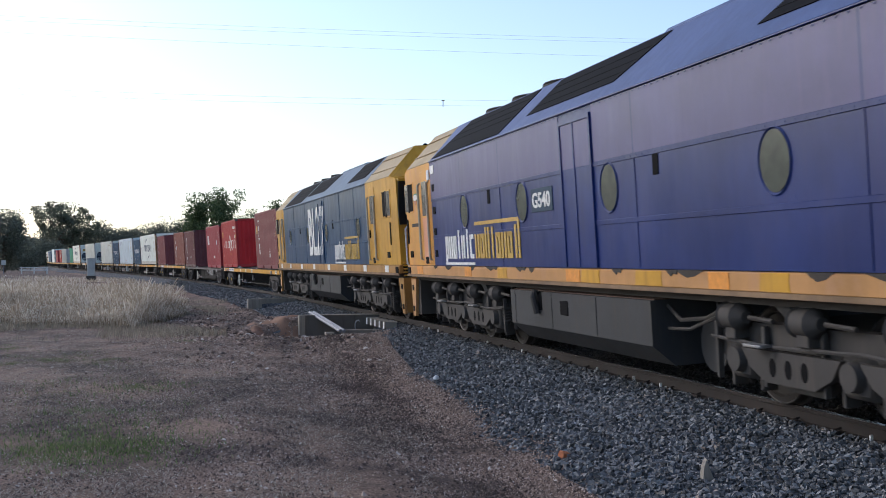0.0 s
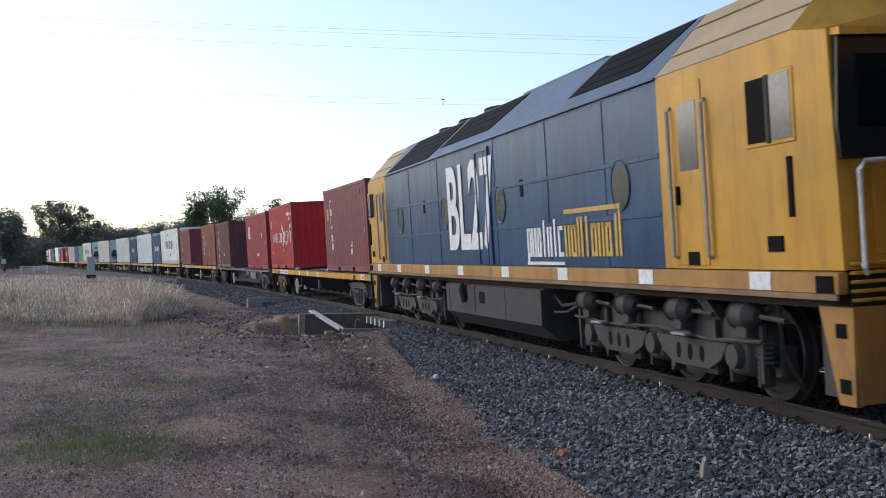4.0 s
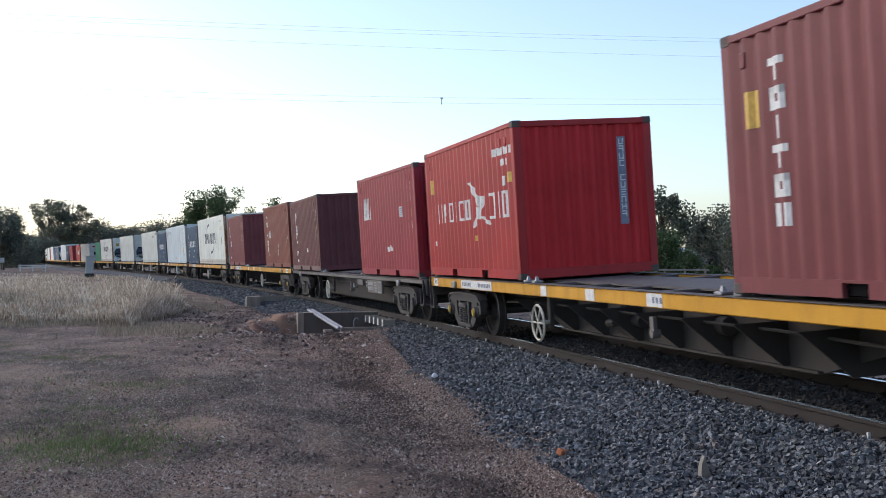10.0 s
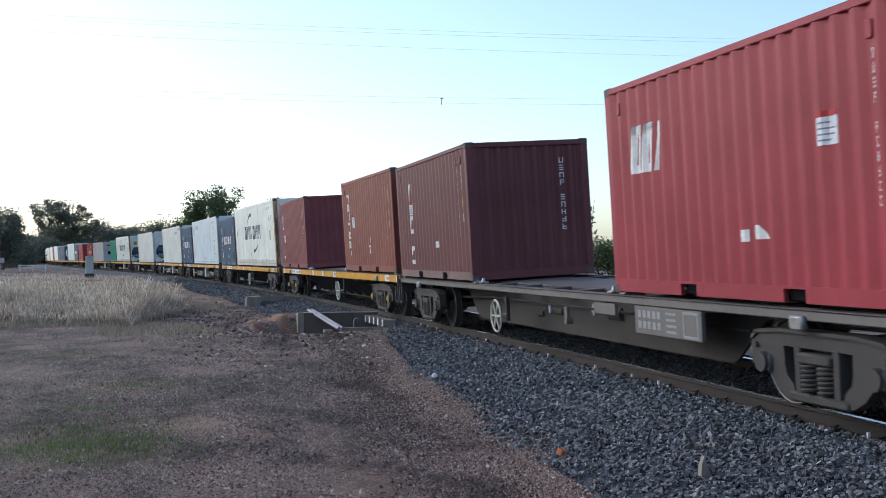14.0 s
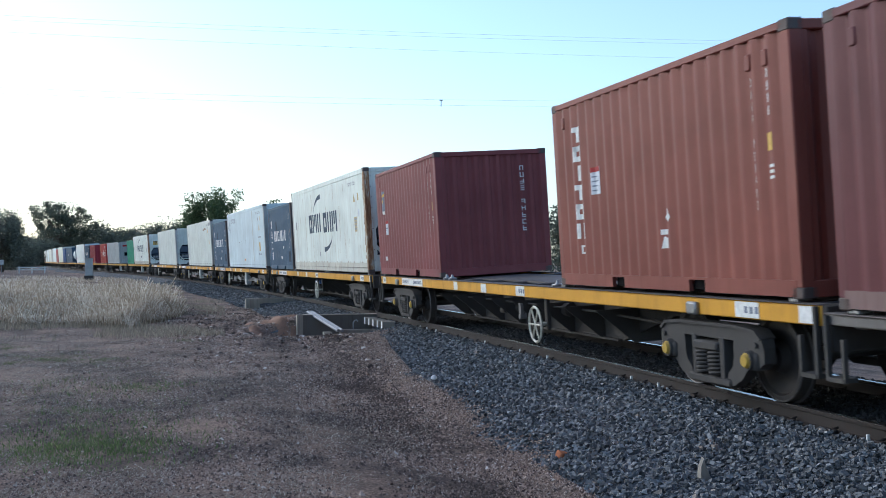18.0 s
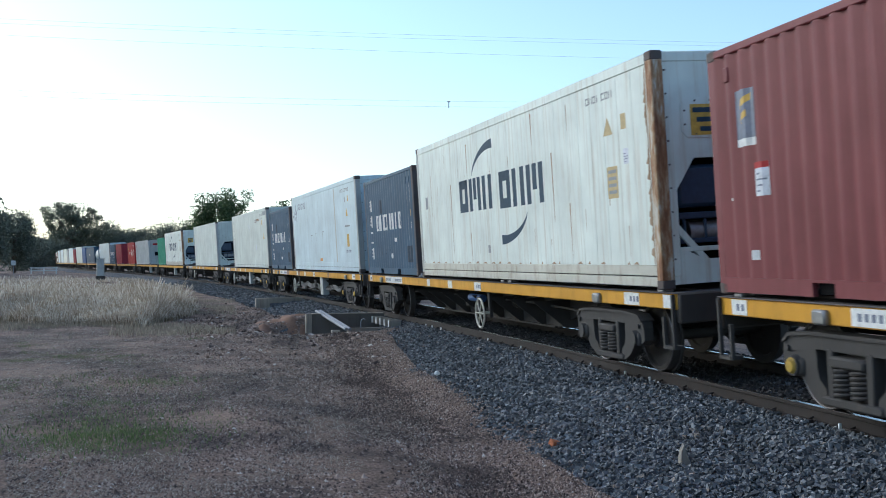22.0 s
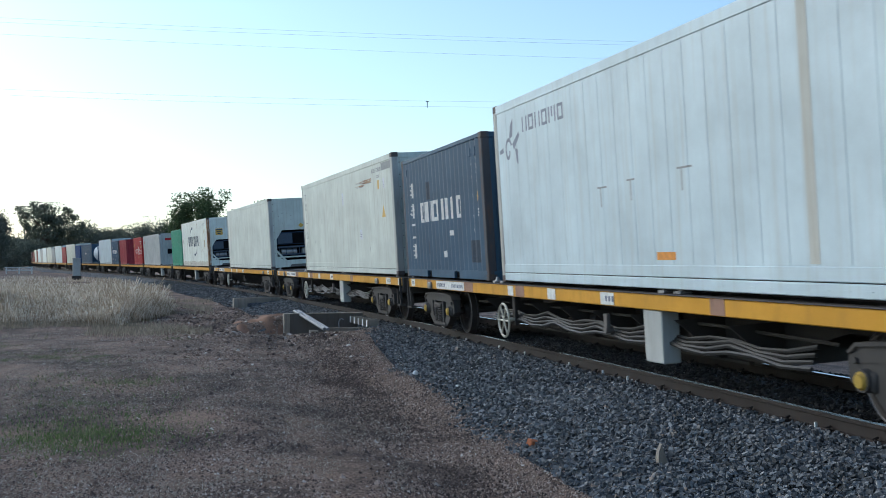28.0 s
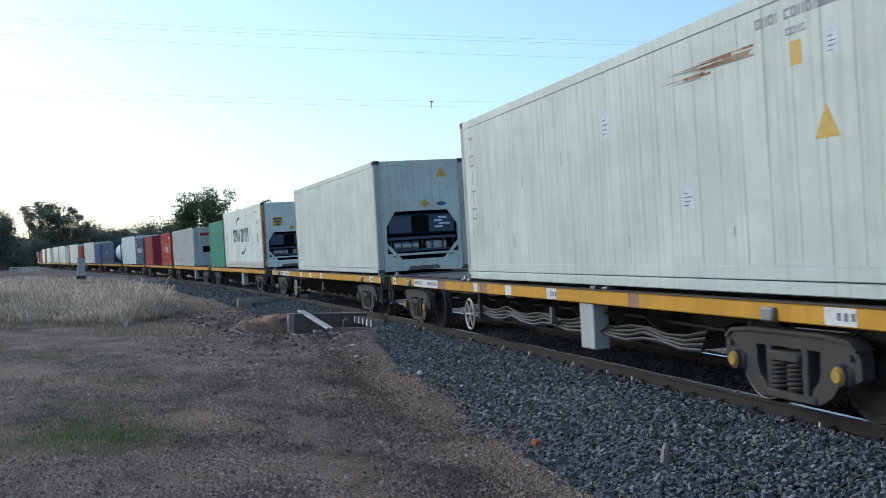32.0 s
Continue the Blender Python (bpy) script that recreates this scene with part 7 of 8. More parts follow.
I = np.arange(CU.size).reshape(CU.shape)
tagged(new("clay_bank", sheet("clay_bank", np.stack([cx_, cy_, cz_], -1).reshape(-1, 3), np.stack([I[:-1, :-1], I[1:, :-1], I[1:, 1:], I[:-1, 1:]], -1).reshape(-1, 4), M_CLAY)), "washed-out orange-brown clay bank at the culvert", "bank", kind="structure")
blk = thing("concrete_block", "pale weathered concrete pier and wall at the edge of the ballast", "concrete block")
part("block_body", wall_run(beside(31.2, 2.95), beside(31.2, 2.43), 0.4, -0.9, -0.08), M_CONCRETE, blk)
part("block_wall", wall_run(beside(31.32, 2.43), beside(31.32, 1.1), 0.16, -0.9, -0.06), M_CONCRETE, blk)
for k_ in (0, 1):
    pi = thing("steel_pipe", "long galvanised steel pipe lying across the culvert edge", "pipe", "pipes at the culvert")
    a = Vector(((546 + 7 * k_ - 784) / F_LEN * 28.7, 28.7, 1.38 + (HORIZON - 549) / F_LEN * 28.7))
    c = Vector(((600 + 7 * k_ - 784) / F_LEN * 26.6, 26.6, 1.38 + (HORIZON - 582) / F_LEN * 26.6))
    part("pipe", Geo().tube(a, c, 0.042, 12), M_GALV, pi)
hook = thing("bent_rod", "pale bent steel rod standing at the culvert", "rod")
hb = beside(16.1, 1.95, 0)
part("rod", Geo().path([(hb.x, hb.y, -0.37), (hb.x, hb.y, -0.2), (hb.x + 0.03, hb.y, -0.14), (hb.x + 0.08, hb.y, -0.12), (hb.x + 0.12, hb.y, -0.16)], 0.014), M_GALV, hook)

M_WOOD = paint("grey weathered wood", (0.30, 0.27, 0.23), 0.9, dirt=(0.16, 0.12, 0.09), amount=0.6, streak=(12.0, 12.0, 0.8))
st = thing("broken_stake", "short split grey timber stake standing in the ballast", "stake", m=Matrix.Translation((2.19, 9.1, -0.62)) @ pose(0, 0, 0, 4, -6, 20))
part("stake", Geo().loft([[(-0.05, -0.03, 0), (0.05, -0.035, 0), (0.055, 0.03, 0), (-0.045, 0.035, 0)], [(-0.045, -0.03, 0.22), (0.045, -0.03, 0.2), (0.05, 0.03, 0.21), (-0.04, 0.03, 0.24)], [(-0.03, -0.02, 0.3), (0.0, -0.02, 0.36), (0.005, 0.02, 0.37), (-0.03, 0.02, 0.31)]]), M_WOOD, st)
rub = thing("litter", "crumpled white scrap lying on the ballast edge", "litter", m=pose(-0.13, 16.9, -0.47))
part("scrap", Geo().loft([[(0.05 * math.cos(q) * s * (1 + 0.25 * math.sin(3 * q)), 0.035 * math.sin(q) * s, z * 0.7) for q in [i * math.pi / 4 for i in range(8)]] for s, z in ((0.5, 0), (1.0, 0.03), (0.85, 0.08), (0.25, 0.11))]), M_WHITEPAINT, rub)
for x, y, s in ((0.35, 16.2, 0.6), (0.5, 15.3, 0.5), (0.78, 16.9, 0.5)):
    rb = copy_thing(rub, pose(x, y, float(bed_z(np.array([line_coords(np.array([x]), np.array([y]))[1][0]]))[0]) + 0.0, 0, 0, 40 * s))
    rb.scale = (s, s, s)
M_BRICK = paint("broken orange brick", (0.36, 0.13, 0.06), 0.9, dirt=(0.2, 0.1, 0.07))
br = thing("brick_piece", "broken orange brick lying on the ballast", "brick", m=pose(1.18, 10.75, -0.56, 10, 14, 30))
part("brick_body", Geo().box(-0.06, 0.06, -0.05, 0.05, -0.01, 0.06, 0.012), M_BRICK, br)

# equipment cabinet, rail gate, sign far along the line
d = 97.0
cb = thing("relay_cabinet", "pale grey trackside equipment cabinet on a dark plinth", "cabinet", m=pose((158.5 - 784) / F_LEN * d, d, 0, 0, 0, 20))
cz = on_ground((158.5 - 784) / F_LEN * d, d)
part("cabinet_body", Geo().box(-0.33, 0.33, -0.3, 0.3, 0.05, 1.55, 0.02).box(-0.38, 0.38, -0.35, 0.35, 1.55, 1.62, 0.02), M_GREY, cb)
part("cabinet_door", Geo().box(-0.28, 0.28, -0.325, -0.3, 0.12, 1.48, 0.008), M_GREY, cb)
part("plinth", Geo().box(-0.4, 0.4, -0.36, 0.36, cz - 0.1, 0.05, 0.02), M_UNDER, cb)
d = 150.0
gt = thing("rail_fence", "low white timber rail fence across a track", "fence", m=pose((58 - 784) / F_LEN * d, d, -0.38, 0, 0, 0))
for x in (-1.75, 0.0, 1.75):
    part("fence_post", Geo().box(x - 0.07, x + 0.07, -0.07, 0.07, -0.1, 0.95, 0.01), M_WHITEPAINT, gt)
for z in (0.75, 0.42):
    part("fence_rail", Geo().box(-1.95, 1.95, -0.1, -0.06, z, z + 0.14, 0.01), M_WHITEPAINT, gt)
sg = thing("road_sign", "small white road sign on a post beside the trees", "sign", m=pose((4 - 784) / F_LEN * d, d, -0.38))
part("sign_post", Geo().box(-0.04, 0.04, -0.04, 0.04, -0.1, 1.9, 0.01), M_GALV, sg)
part("sign_board", Geo().box(-0.32, 0.32, -0.06, -0.04, 1.2, 1.85, 0.01), M_WHITEPAINT, sg)

# overhead wires
M_WIRE = plain("grey line wire", (0.62, 0.64, 0.66), 0.6)
for wd, pts in ((60.0, ((-400, 2), (0, 22), (800, 56), (1300, 68), (2000, 78))), (61.0, ((-400, 12), (0, 29), (800, 63), (1300, 75), (2000, 84))), (62.0, ((-400, 30), (0, 52), (700, 84), (1300, 100), (2000, 112))),
                (75.0, ((-400, 132), (0, 151), (420, 166), (900, 175), (1300, 174), (2000, 164))), (75.3, ((-400, 142), (0, 162), (420, 177), (900, 184), (1300, 183), (2000, 173)))):
    px, py = np.array([p[0] for p in pts], float), np.array([p[1] for p in pts], float)
    co = np.polyfit(px / 1000, py, 2)
    wr = thing("overhead_wire", "thin grey overhead wire high above the line", "wire", "overhead wires")
    xs = np.linspace(-400, 2000, 33)
    part("wire", Geo().path([((x - 784) / F_LEN * wd, wd, 1.38 + (HORIZON - np.polyval(co, x / 1000)) / F_LEN * wd) for x in xs], 0.0048 * wd / 60, 5), M_WIRE, wr)
sp = thing("wire_spacer", "small spacer clamp holding two overhead wires", "wire spacer")
z0 = 1.38 + (HORIZON - 185) / F_LEN * 75.2
part("spacer_bar", Geo().box(-0.12, -0.06, 75.1, 75.2, z0, z0 + 0.45).box(-0.2, 0.02, 75.1, 75.2, z0 + 0.4, z0 + 0.46), M_WIRE, sp)


# ============ plants ============
def leaf_mat(name, lo, hi, tip):
    m, nt, b, vec = blank(name, 0.65)
    g = nt.nodes.new("ShaderNodeNewGeometry")
    c = ramp(nt, g.outputs["Random Per Island"], [(0.0, lo), (0.75, hi), (1.0, tip)])
    nt.links.new(c, b.inputs["Base Color"])
    b.inputs["Specular IOR Level"].default_value = 0.25
    tl = nt.nodes.new("ShaderNodeBsdfTranslucent")
    nt.links.new(c, tl.inputs["Color"])
    mx = nt.nodes.new("ShaderNodeMixShader")
    mx.inputs[0].default_value = 0.35
    nt.links.new(b.outputs[0], mx.inputs[1])
    nt.links.new(tl.outputs[0], mx.inputs[2])
    nt.links.new(mx.outputs[0], nt.nodes["Material Output"].inputs["Surface"])
    return m


M_LEAF = leaf_mat("green leaves", (0.038, 0.062, 0.026), (0.092, 0.132, 0.054), (0.15, 0.18, 0.085))
M_GUMLEAF = leaf_mat("grey green gum leaves", (0.06, 0.07, 0.05), (0.12, 0.135, 0.095), (0.18, 0.185, 0.14))
# leaf colour raised and greyed to carry the distance haze
M_HAZELEAF = leaf_mat("cypress leaves paled by haze", (0.075, 0.085, 0.066), (0.14, 0.153, 0.118), (0.20, 0.21, 0.165))
M_PEPPER = leaf_mat("feathery green leaves", (0.045, 0.075, 0.030), (0.11, 0.16, 0.065), (0.17, 0.21, 0.10))
M_BARK = paint("grey brown bark", (0.12, 0.09, 0.07), 0.95, dirt=(0.05, 0.04, 0.03), amount=0.6)


def tree(name, label, x, y, height, width, leaf, seed, count=3500, size=0.28, low=0.25, clumps=60, tight=0.11, lean=0.0):
    """A tapered trunk, limbs out to the clumps, and a crown of many small leaves with gaps."""
    r = np.random.default_rng(seed)
    z = on_ground(x, y)
    t = thing(name, label, "tree" if name != "shrub" else "shrub", "trees and shrubs round the line", m=pose(x, y, z))
    # clump centres in an uneven crown
    q = r.normal(size=(clumps, 3))
    q /= np.linalg.norm(q, axis=1, keepdims=True)
    rad = r.uniform(0.35, 1.0, clumps) ** 0.6
    lump = 1 + 0.22 * np.sin(3 * np.arctan2(q[:, 1], q[:, 0]) + seed) + 0.15 * r.normal(size=clumps)
    ch = height * (1 - low) / 2
    cen = np.stack([q[:, 0] * width / 2 * rad * lump + lean * (q[:, 2] + 1), q[:, 1] * width / 2 * rad * lump, height * low + ch + q[:, 2] * ch * rad * (0.9 + 0.1 * lump)], -1)
    cen[:, 2] = np.clip(cen[:, 2], height * low * 0.7, height * 0.985)
    g = Geo()
    tr = max(0.08, height * 0.028)
    knee = [Vector((0, 0, -0.2)), Vector((0.03 * height * math.sin(seed), 0, height * 0.22)), Vector((lean * 0.5, 0.02 * height, height * 0.45)), Vector((lean, 0, height * 0.7))]
    for i, (a, c) in enumerate(zip(knee, knee[1:])):
        g.tube(a, c, tr * (1 - 0.27 * i), 8, tr * (0.73 - 0.27 * i))
    part("trunk", g, M_BARK, t)
    g = Geo()
    for i in range(0, clumps, max(1, clumps // 22)):
        c = Vector(cen[i])
        s = knee[1].lerp(knee[3], min(1, max(0, (c.z / height - 0.3))))
        m_ = s.lerp(c, 0.5) + Vector((0, 0, 0.06 * height))
        g.tube(s, m_, tr * 0.34, 5, tr * 0.2).tube(m_, c, tr * 0.2, 5, tr * 0.06)
    part("branching", g, M_BARK, t)
    w = r.integers(0, clumps, count)
    p = cen[w] + np.clip(r.normal(size=(count, 3)), -1.5, 1.5) * np.array([width, width, height * (1 - low)]) * tight * r.uniform(0.6, 1.25, clumps)[w][:, None]
    p[:, 2] = np.maximum(p[:, 2], 0.05)
    a = r.normal(size=(count, 3))
    a /= np.linalg.norm(a, axis=1, keepdims=True)
    b2 = np.cross(a, r.normal(size=(count, 3)))
    b2 /= np.linalg.norm(b2, axis=1, keepdims=True)
    s = (size * r.uniform(0.6, 1.3, count))[:, None]
    v = np.stack([p - a * s, p + b2 * s * 0.45, p + a * s, p - b2 * s * 0.45], 1).reshape(-1, 3)
    me = sheet("crown", v, np.arange(count * 4).reshape(-1, 4), leaf, smooth=False)
    part("crown", me, leaf, t)
    return t


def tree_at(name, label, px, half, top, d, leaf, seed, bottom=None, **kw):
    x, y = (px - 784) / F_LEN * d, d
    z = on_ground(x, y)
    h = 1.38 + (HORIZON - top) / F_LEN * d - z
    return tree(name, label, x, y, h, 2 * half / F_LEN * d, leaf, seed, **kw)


DARK = "dark spreading gum tree seen against the pale sky"
tree_at("gum_tree", DARK, 6, 40, 368, 165, M_HAZELEAF, 11, count=12000, size=0.19, low=0.08, clumps=80, tight=0.1)
tree_at("gum_tree", DARK, -60, 50, 350, 150, M_HAZELEAF, 12, count=5000, size=0.3, low=0.1, clumps=70)
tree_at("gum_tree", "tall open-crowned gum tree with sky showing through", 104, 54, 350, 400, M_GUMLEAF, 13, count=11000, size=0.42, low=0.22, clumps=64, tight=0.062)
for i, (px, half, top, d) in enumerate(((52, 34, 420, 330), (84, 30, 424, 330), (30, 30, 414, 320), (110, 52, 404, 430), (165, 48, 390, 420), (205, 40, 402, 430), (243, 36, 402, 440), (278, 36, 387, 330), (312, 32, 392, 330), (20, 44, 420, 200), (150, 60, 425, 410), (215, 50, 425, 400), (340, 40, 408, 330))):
    tree_at("bush_tree", "dark rounded tree in the distant belt", px, half, top, d, M_HAZELEAF, 30 + i, count=8000, size=0.0010 * d, low=0.02, clumps=90, tight=0.09)
# unseen trees added past the left edge of the view, for dark low reflections
for i, (a, d, hgt, wid) in enumerate(((-0.52, 135, 11.0, 13), (-0.66, 128, 12.0, 15), (-0.8, 120, 11.0, 15), (-0.96, 112, 12.5, 15), (-1.14, 104, 11.5, 15), (-1.34, 98, 12.0, 16), (-1.6, 88, 11.0, 16), (-1.95, 78, 11.5, 16), (-2.4, 66, 11.0, 16), (-3.1, 54, 11.0, 16), (-0.59, 150, 13.0, 16), (-0.88, 140, 13.5, 18), (-1.24, 122, 13.0, 18), (-1.76, 100, 12.5, 18))):
    tree("bush_tree", "unseen dark rounded tree added beside the line to shape reflections", a * d, d, hgt, wid, M_HAZELEAF, 90 + i, count=3000, size=0.55, low=0.02, clumps=50, tight=0.13)
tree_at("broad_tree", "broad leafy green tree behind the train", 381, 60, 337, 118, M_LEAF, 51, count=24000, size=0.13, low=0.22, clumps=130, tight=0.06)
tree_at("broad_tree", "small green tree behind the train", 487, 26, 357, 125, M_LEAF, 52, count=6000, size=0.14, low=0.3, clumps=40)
tree_at("broad_tree", "small green tree behind the train", 657, 30, 323, 110, M_HAZELEAF, 53, count=6500, size=0.14, low=0.2, clumps=40)
tree_at("broad_tree", "dark tree behind the train", 1010, 38, 356, 105, M_HAZELEAF, 54, count=5000, size=0.2, low=0.06, clumps=60)
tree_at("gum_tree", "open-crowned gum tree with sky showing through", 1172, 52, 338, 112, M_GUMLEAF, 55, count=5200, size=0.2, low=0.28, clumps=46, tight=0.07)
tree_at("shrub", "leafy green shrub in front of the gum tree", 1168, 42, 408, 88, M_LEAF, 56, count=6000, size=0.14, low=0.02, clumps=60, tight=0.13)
tree_at("cypress", "dark dense cypress tree", 1236, 28, 390, 120, M_HAZELEAF, 57, count=4500, size=0.2, low=0.05, clumps=50, tight=0.13)
tree_at("cypress", "dark dense cypress tree", 1272, 30, 376, 118, M_HAZELEAF, 58, count=4500, size=0.2, low=0.05, clumps=50, tight=0.13)
tree_at("broad_tree", "dark green garden tree", 1312, 38, 394, 92, M_HAZELEAF, 59, count=6500, size=0.15, low=0.05, clumps=60, tight=0.12)
tree_at("broad_tree", "dark green garden tree", 1362, 24, 413, 112, M_HAZELEAF, 60, count=3500, size=0.18, low=0.05, clumps=40)
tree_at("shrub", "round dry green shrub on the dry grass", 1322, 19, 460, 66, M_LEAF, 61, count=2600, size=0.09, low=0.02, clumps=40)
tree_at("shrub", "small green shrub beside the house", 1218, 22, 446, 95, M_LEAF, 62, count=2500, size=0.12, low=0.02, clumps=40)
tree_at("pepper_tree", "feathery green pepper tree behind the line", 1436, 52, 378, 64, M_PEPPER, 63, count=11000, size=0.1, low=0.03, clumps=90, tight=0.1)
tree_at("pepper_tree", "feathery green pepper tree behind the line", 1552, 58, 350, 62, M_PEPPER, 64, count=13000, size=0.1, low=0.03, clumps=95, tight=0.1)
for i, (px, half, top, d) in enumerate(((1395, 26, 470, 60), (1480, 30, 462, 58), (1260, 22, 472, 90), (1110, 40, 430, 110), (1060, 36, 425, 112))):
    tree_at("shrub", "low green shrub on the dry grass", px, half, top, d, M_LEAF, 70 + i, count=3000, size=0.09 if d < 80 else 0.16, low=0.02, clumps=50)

# ============ house, shed and fence across the line ============
M_HOUSEWALL = paint("pale house wall", (0.42, 0.42, 0.40), 0.8, dirt=(0.3, 0.27, 0.23))
M_METALROOF = paint("pale blue metal roof", (0.38, 0.47, 0.52), 0.45, 0.2, dirt=(0.3, 0.28, 0.26), amount=0.3)
M_SHED = paint("red brown shed sheet", (0.12, 0.05, 0.035), 0.7, dirt=(0.1, 0.06, 0.04))
d = 118.0
hx = (1225 - 784) / F_LEN * d
hs = thing("house", "low pale house with a light blue metal roof among trees", "house", m=pose(hx, d, on_ground(hx, d)))
part("wall", Geo().box(-2.6, 3.2, 0, 4, 0, 2.2, 0.02), M_HOUSEWALL, hs)
part("roof", Geo().slab([(-0.4, 2.2), (4.4, 2.2), (2.0, 2.95)], -3.0, 3.6, "x"), M_METALROOF, hs)
for x in (-1.5, 0.4, 2.0):
    wn_ = part("window", Geo().box(x - 0.45, x + 0.45, -0.03, 0.02, 0.8, 1.8, 0.01), M_WHITEPAINT, hs)
    part("pane", Geo().box(x - 0.38, x + 0.38, -0.04, -0.03, 0.87, 1.73), M_GLASS, wn_)
d = 100.0
hx = (1382 - 784) / F_LEN * d
hs = thing("shed", "small red-brown shed with a white frame", "shed", m=pose(hx, d, on_ground(hx, d)))
part("wall", Geo().box(-0.7, 0.8, 0, 2.4, 0, 1.75, 0.02), M_SHED, hs)
part("roof", Geo().slab([(-0.15, 1.75), (2.6, 1.75), (1.2, 2.1)], -0.85, 0.95, "x"), M_METALROOF, hs)
for x in (-0.95, 0.95):
    part("white_post", Geo().box(x - 0.05, x + 0.05, -0.1, 0, 0, 1.85, 0.01), M_WHITEPAINT, hs)
d = 112.0
hx = (1402 - 784) / F_LEN * d
hs = thing("outbuilding", "white outbuilding with a pale roof behind the shed", "building", m=pose(hx, d, on_ground(hx, d)))
part("wall", Geo().box(-0.9, 0.9, 0, 3, 0, 2.3, 0.02), M_WHITEPAINT, hs)
part("roof", Geo().slab([(-0.2, 2.3), (3.2, 2.3), (1.5, 3.0)], -1.1, 1.1, "x"), M_METALROOF, hs)
d = 72.0
fx0 = (1140 - 784) / F_LEN * d
fn = thing("post_rail_fence", "pale weathered post and rail fence on dry grass", "fence", m=pose(fx0, d, on_ground(fx0, d)))
for i in range(4):
    part("fence_post", Geo().box(i * 1.35 - 0.05, i * 1.35 + 0.05, -0.05, 0.05, -0.1, 1.35, 0.01), M_WOOD, fn)
part("fence_rail", Geo().box(-0.2, 4.3, -0.08, -0.05, 1.22, 1.32, 0.01), M_WOOD, fn)


# ============ grass and loose stones ============
def blades(name, label, px, py, heights, widths, r, material, lean=0.35, seedheads=False):
    """Many thin blades, each a bent strip of two quads."""
    k = len(px)
    z = np.concatenate([ground_z(a, b_) for a, b_ in zip(np.array_split(px, max(1, k // 8000)), np.array_split(py, max(1, k // 8000)))])
    a = r.uniform(0, 2 * np.pi, k)
    la = r.uniform(0, 2 * np.pi, k)
    dx, dy = np.cos(a) * widths / 2, np.sin(a) * widths / 2
    lx, ly = np.cos(la) * heights * lean * r.random(k), np.sin(la) * heights * lean * r.random(k)
    base = np.stack([px, py, z - 0.01], -1)
    mid = base + np.stack([lx * 0.35, ly * 0.35, heights * 0.6], -1)
    top = base + np.stack([lx, ly, heights], -1)
    w = np.stack([dx, dy, np.zeros(k)], -1)
    tip = 1.5 if seedheads else 0.25
    midw = 0.55 if seedheads else 0.8
    v = np.stack([base - w * midw, base + w * midw, mid + w * midw, mid - w * midw, top + w * tip, top - w * tip], 1).reshape(-1, 3)
    o = (np.arange(k) * 6)[:, None]
    f = np.concatenate([o + np.array([[0, 1, 2, 3]]), o + np.array([[3, 2, 4, 5]])])
    return tagged(new(name, sheet(name, v, f, material, smooth=False)), label, "grass", kind="stuff")


M_STRAW = leaf_mat("bleached dry grass", (0.31, 0.24, 0.16), (0.64, 0.535, 0.41), (0.88, 0.80, 0.68))
M_STRAWBIT = leaf_mat("pale dead straw", (0.25, 0.215, 0.175), (0.44, 0.385, 0.32), (0.64, 0.58, 0.49))
M_STRAWLOW = leaf_mat("short dry grass", (0.20, 0.175, 0.13), (0.33, 0.285, 0.22), (0.46, 0.40, 0.31))
M_STEM = leaf_mat("green brown grass stems", (0.10, 0.08, 0.045), (0.22, 0.17, 0.10), (0.36, 0.28, 0.18))
M_TUFT = leaf_mat("green weed blades", (0.085, 0.125, 0.042), (0.155, 0.20, 0.078), (0.27, 0.29, 0.14))
M_DULLWEED = leaf_mat("dull grey green weed blades", (0.11, 0.135, 0.06), (0.19, 0.215, 0.105), (0.30, 0.30, 0.17))
r = np.random.default_rng(21)
k = 130000
dep = 26.5 + 46 * r.random(k) ** 1.5
edge = -0.247 - 0.012 * np.sin(dep * 0.5) - 0.0004 * (dep - 36) ** 2 * (dep < 36)
bear = edge - (0.30) * r.random(k)
gx_, gy_ = bear * dep, dep
front = 28.2 + 1.3 * vnoise(gx_, gx_ * 0 + 3.0, 1.7, 6) + 0.6 * vnoise(gx_, gx_ * 0 + 7.0, 0.6, 7)
keep = (vnoise(gx_, gy_, 3.0, 4) + 0.5 * vnoise(gx_, gy_, 0.8, 9) + 0.6 > r.random(k) * 0.6) & (dep > front) & ((dep < 42) | (r.random(k) < 0.5))
hh = (0.30 + 0.55 * r.random(k) ** 0.8) * (0.95 + 0.28 * vnoise(gx_, gy_, 2.5, 5) + 0.42 * vnoise(gx_, gy_, 0.8, 8)) * (0.45 + 0.55 * smooth(0.0, 3.0, dep - front)) * (0.35 + 0.65 * smooth(-0.004, 0.02, edge - bear)) * (1 - 0.5 * smooth(37, 50, dep)) * (0.86 + 0.3 * r.random(k) ** 3)
dep, bear = dep[keep], bear[keep]
hh = np.maximum(hh[keep], 0.1)
blades("dry_grass", "tall bleached dry oat grass on the verge", bear * dep, dep, hh, 0.010 + 0.00028 * dep, r, M_STRAW, 0.6, True)
pick = r.random(len(dep)) < 0.75
blades("grass_stems", "green-brown stems low in the dry grass", (bear * dep)[pick], dep[pick] + 0.05, hh[pick] * r.uniform(0.35, 0.75, pick.sum()), 0.014 + 0.0004 * dep[pick], r, M_STEM, 0.4)
pick = r.random(len(dep)) < 0.3 * (1 + 0.9 * vnoise(bear * dep, dep, 0.9, 31))
hx_, hy_, hz_ = (bear * dep)[pick], dep[pick], hh[pick]
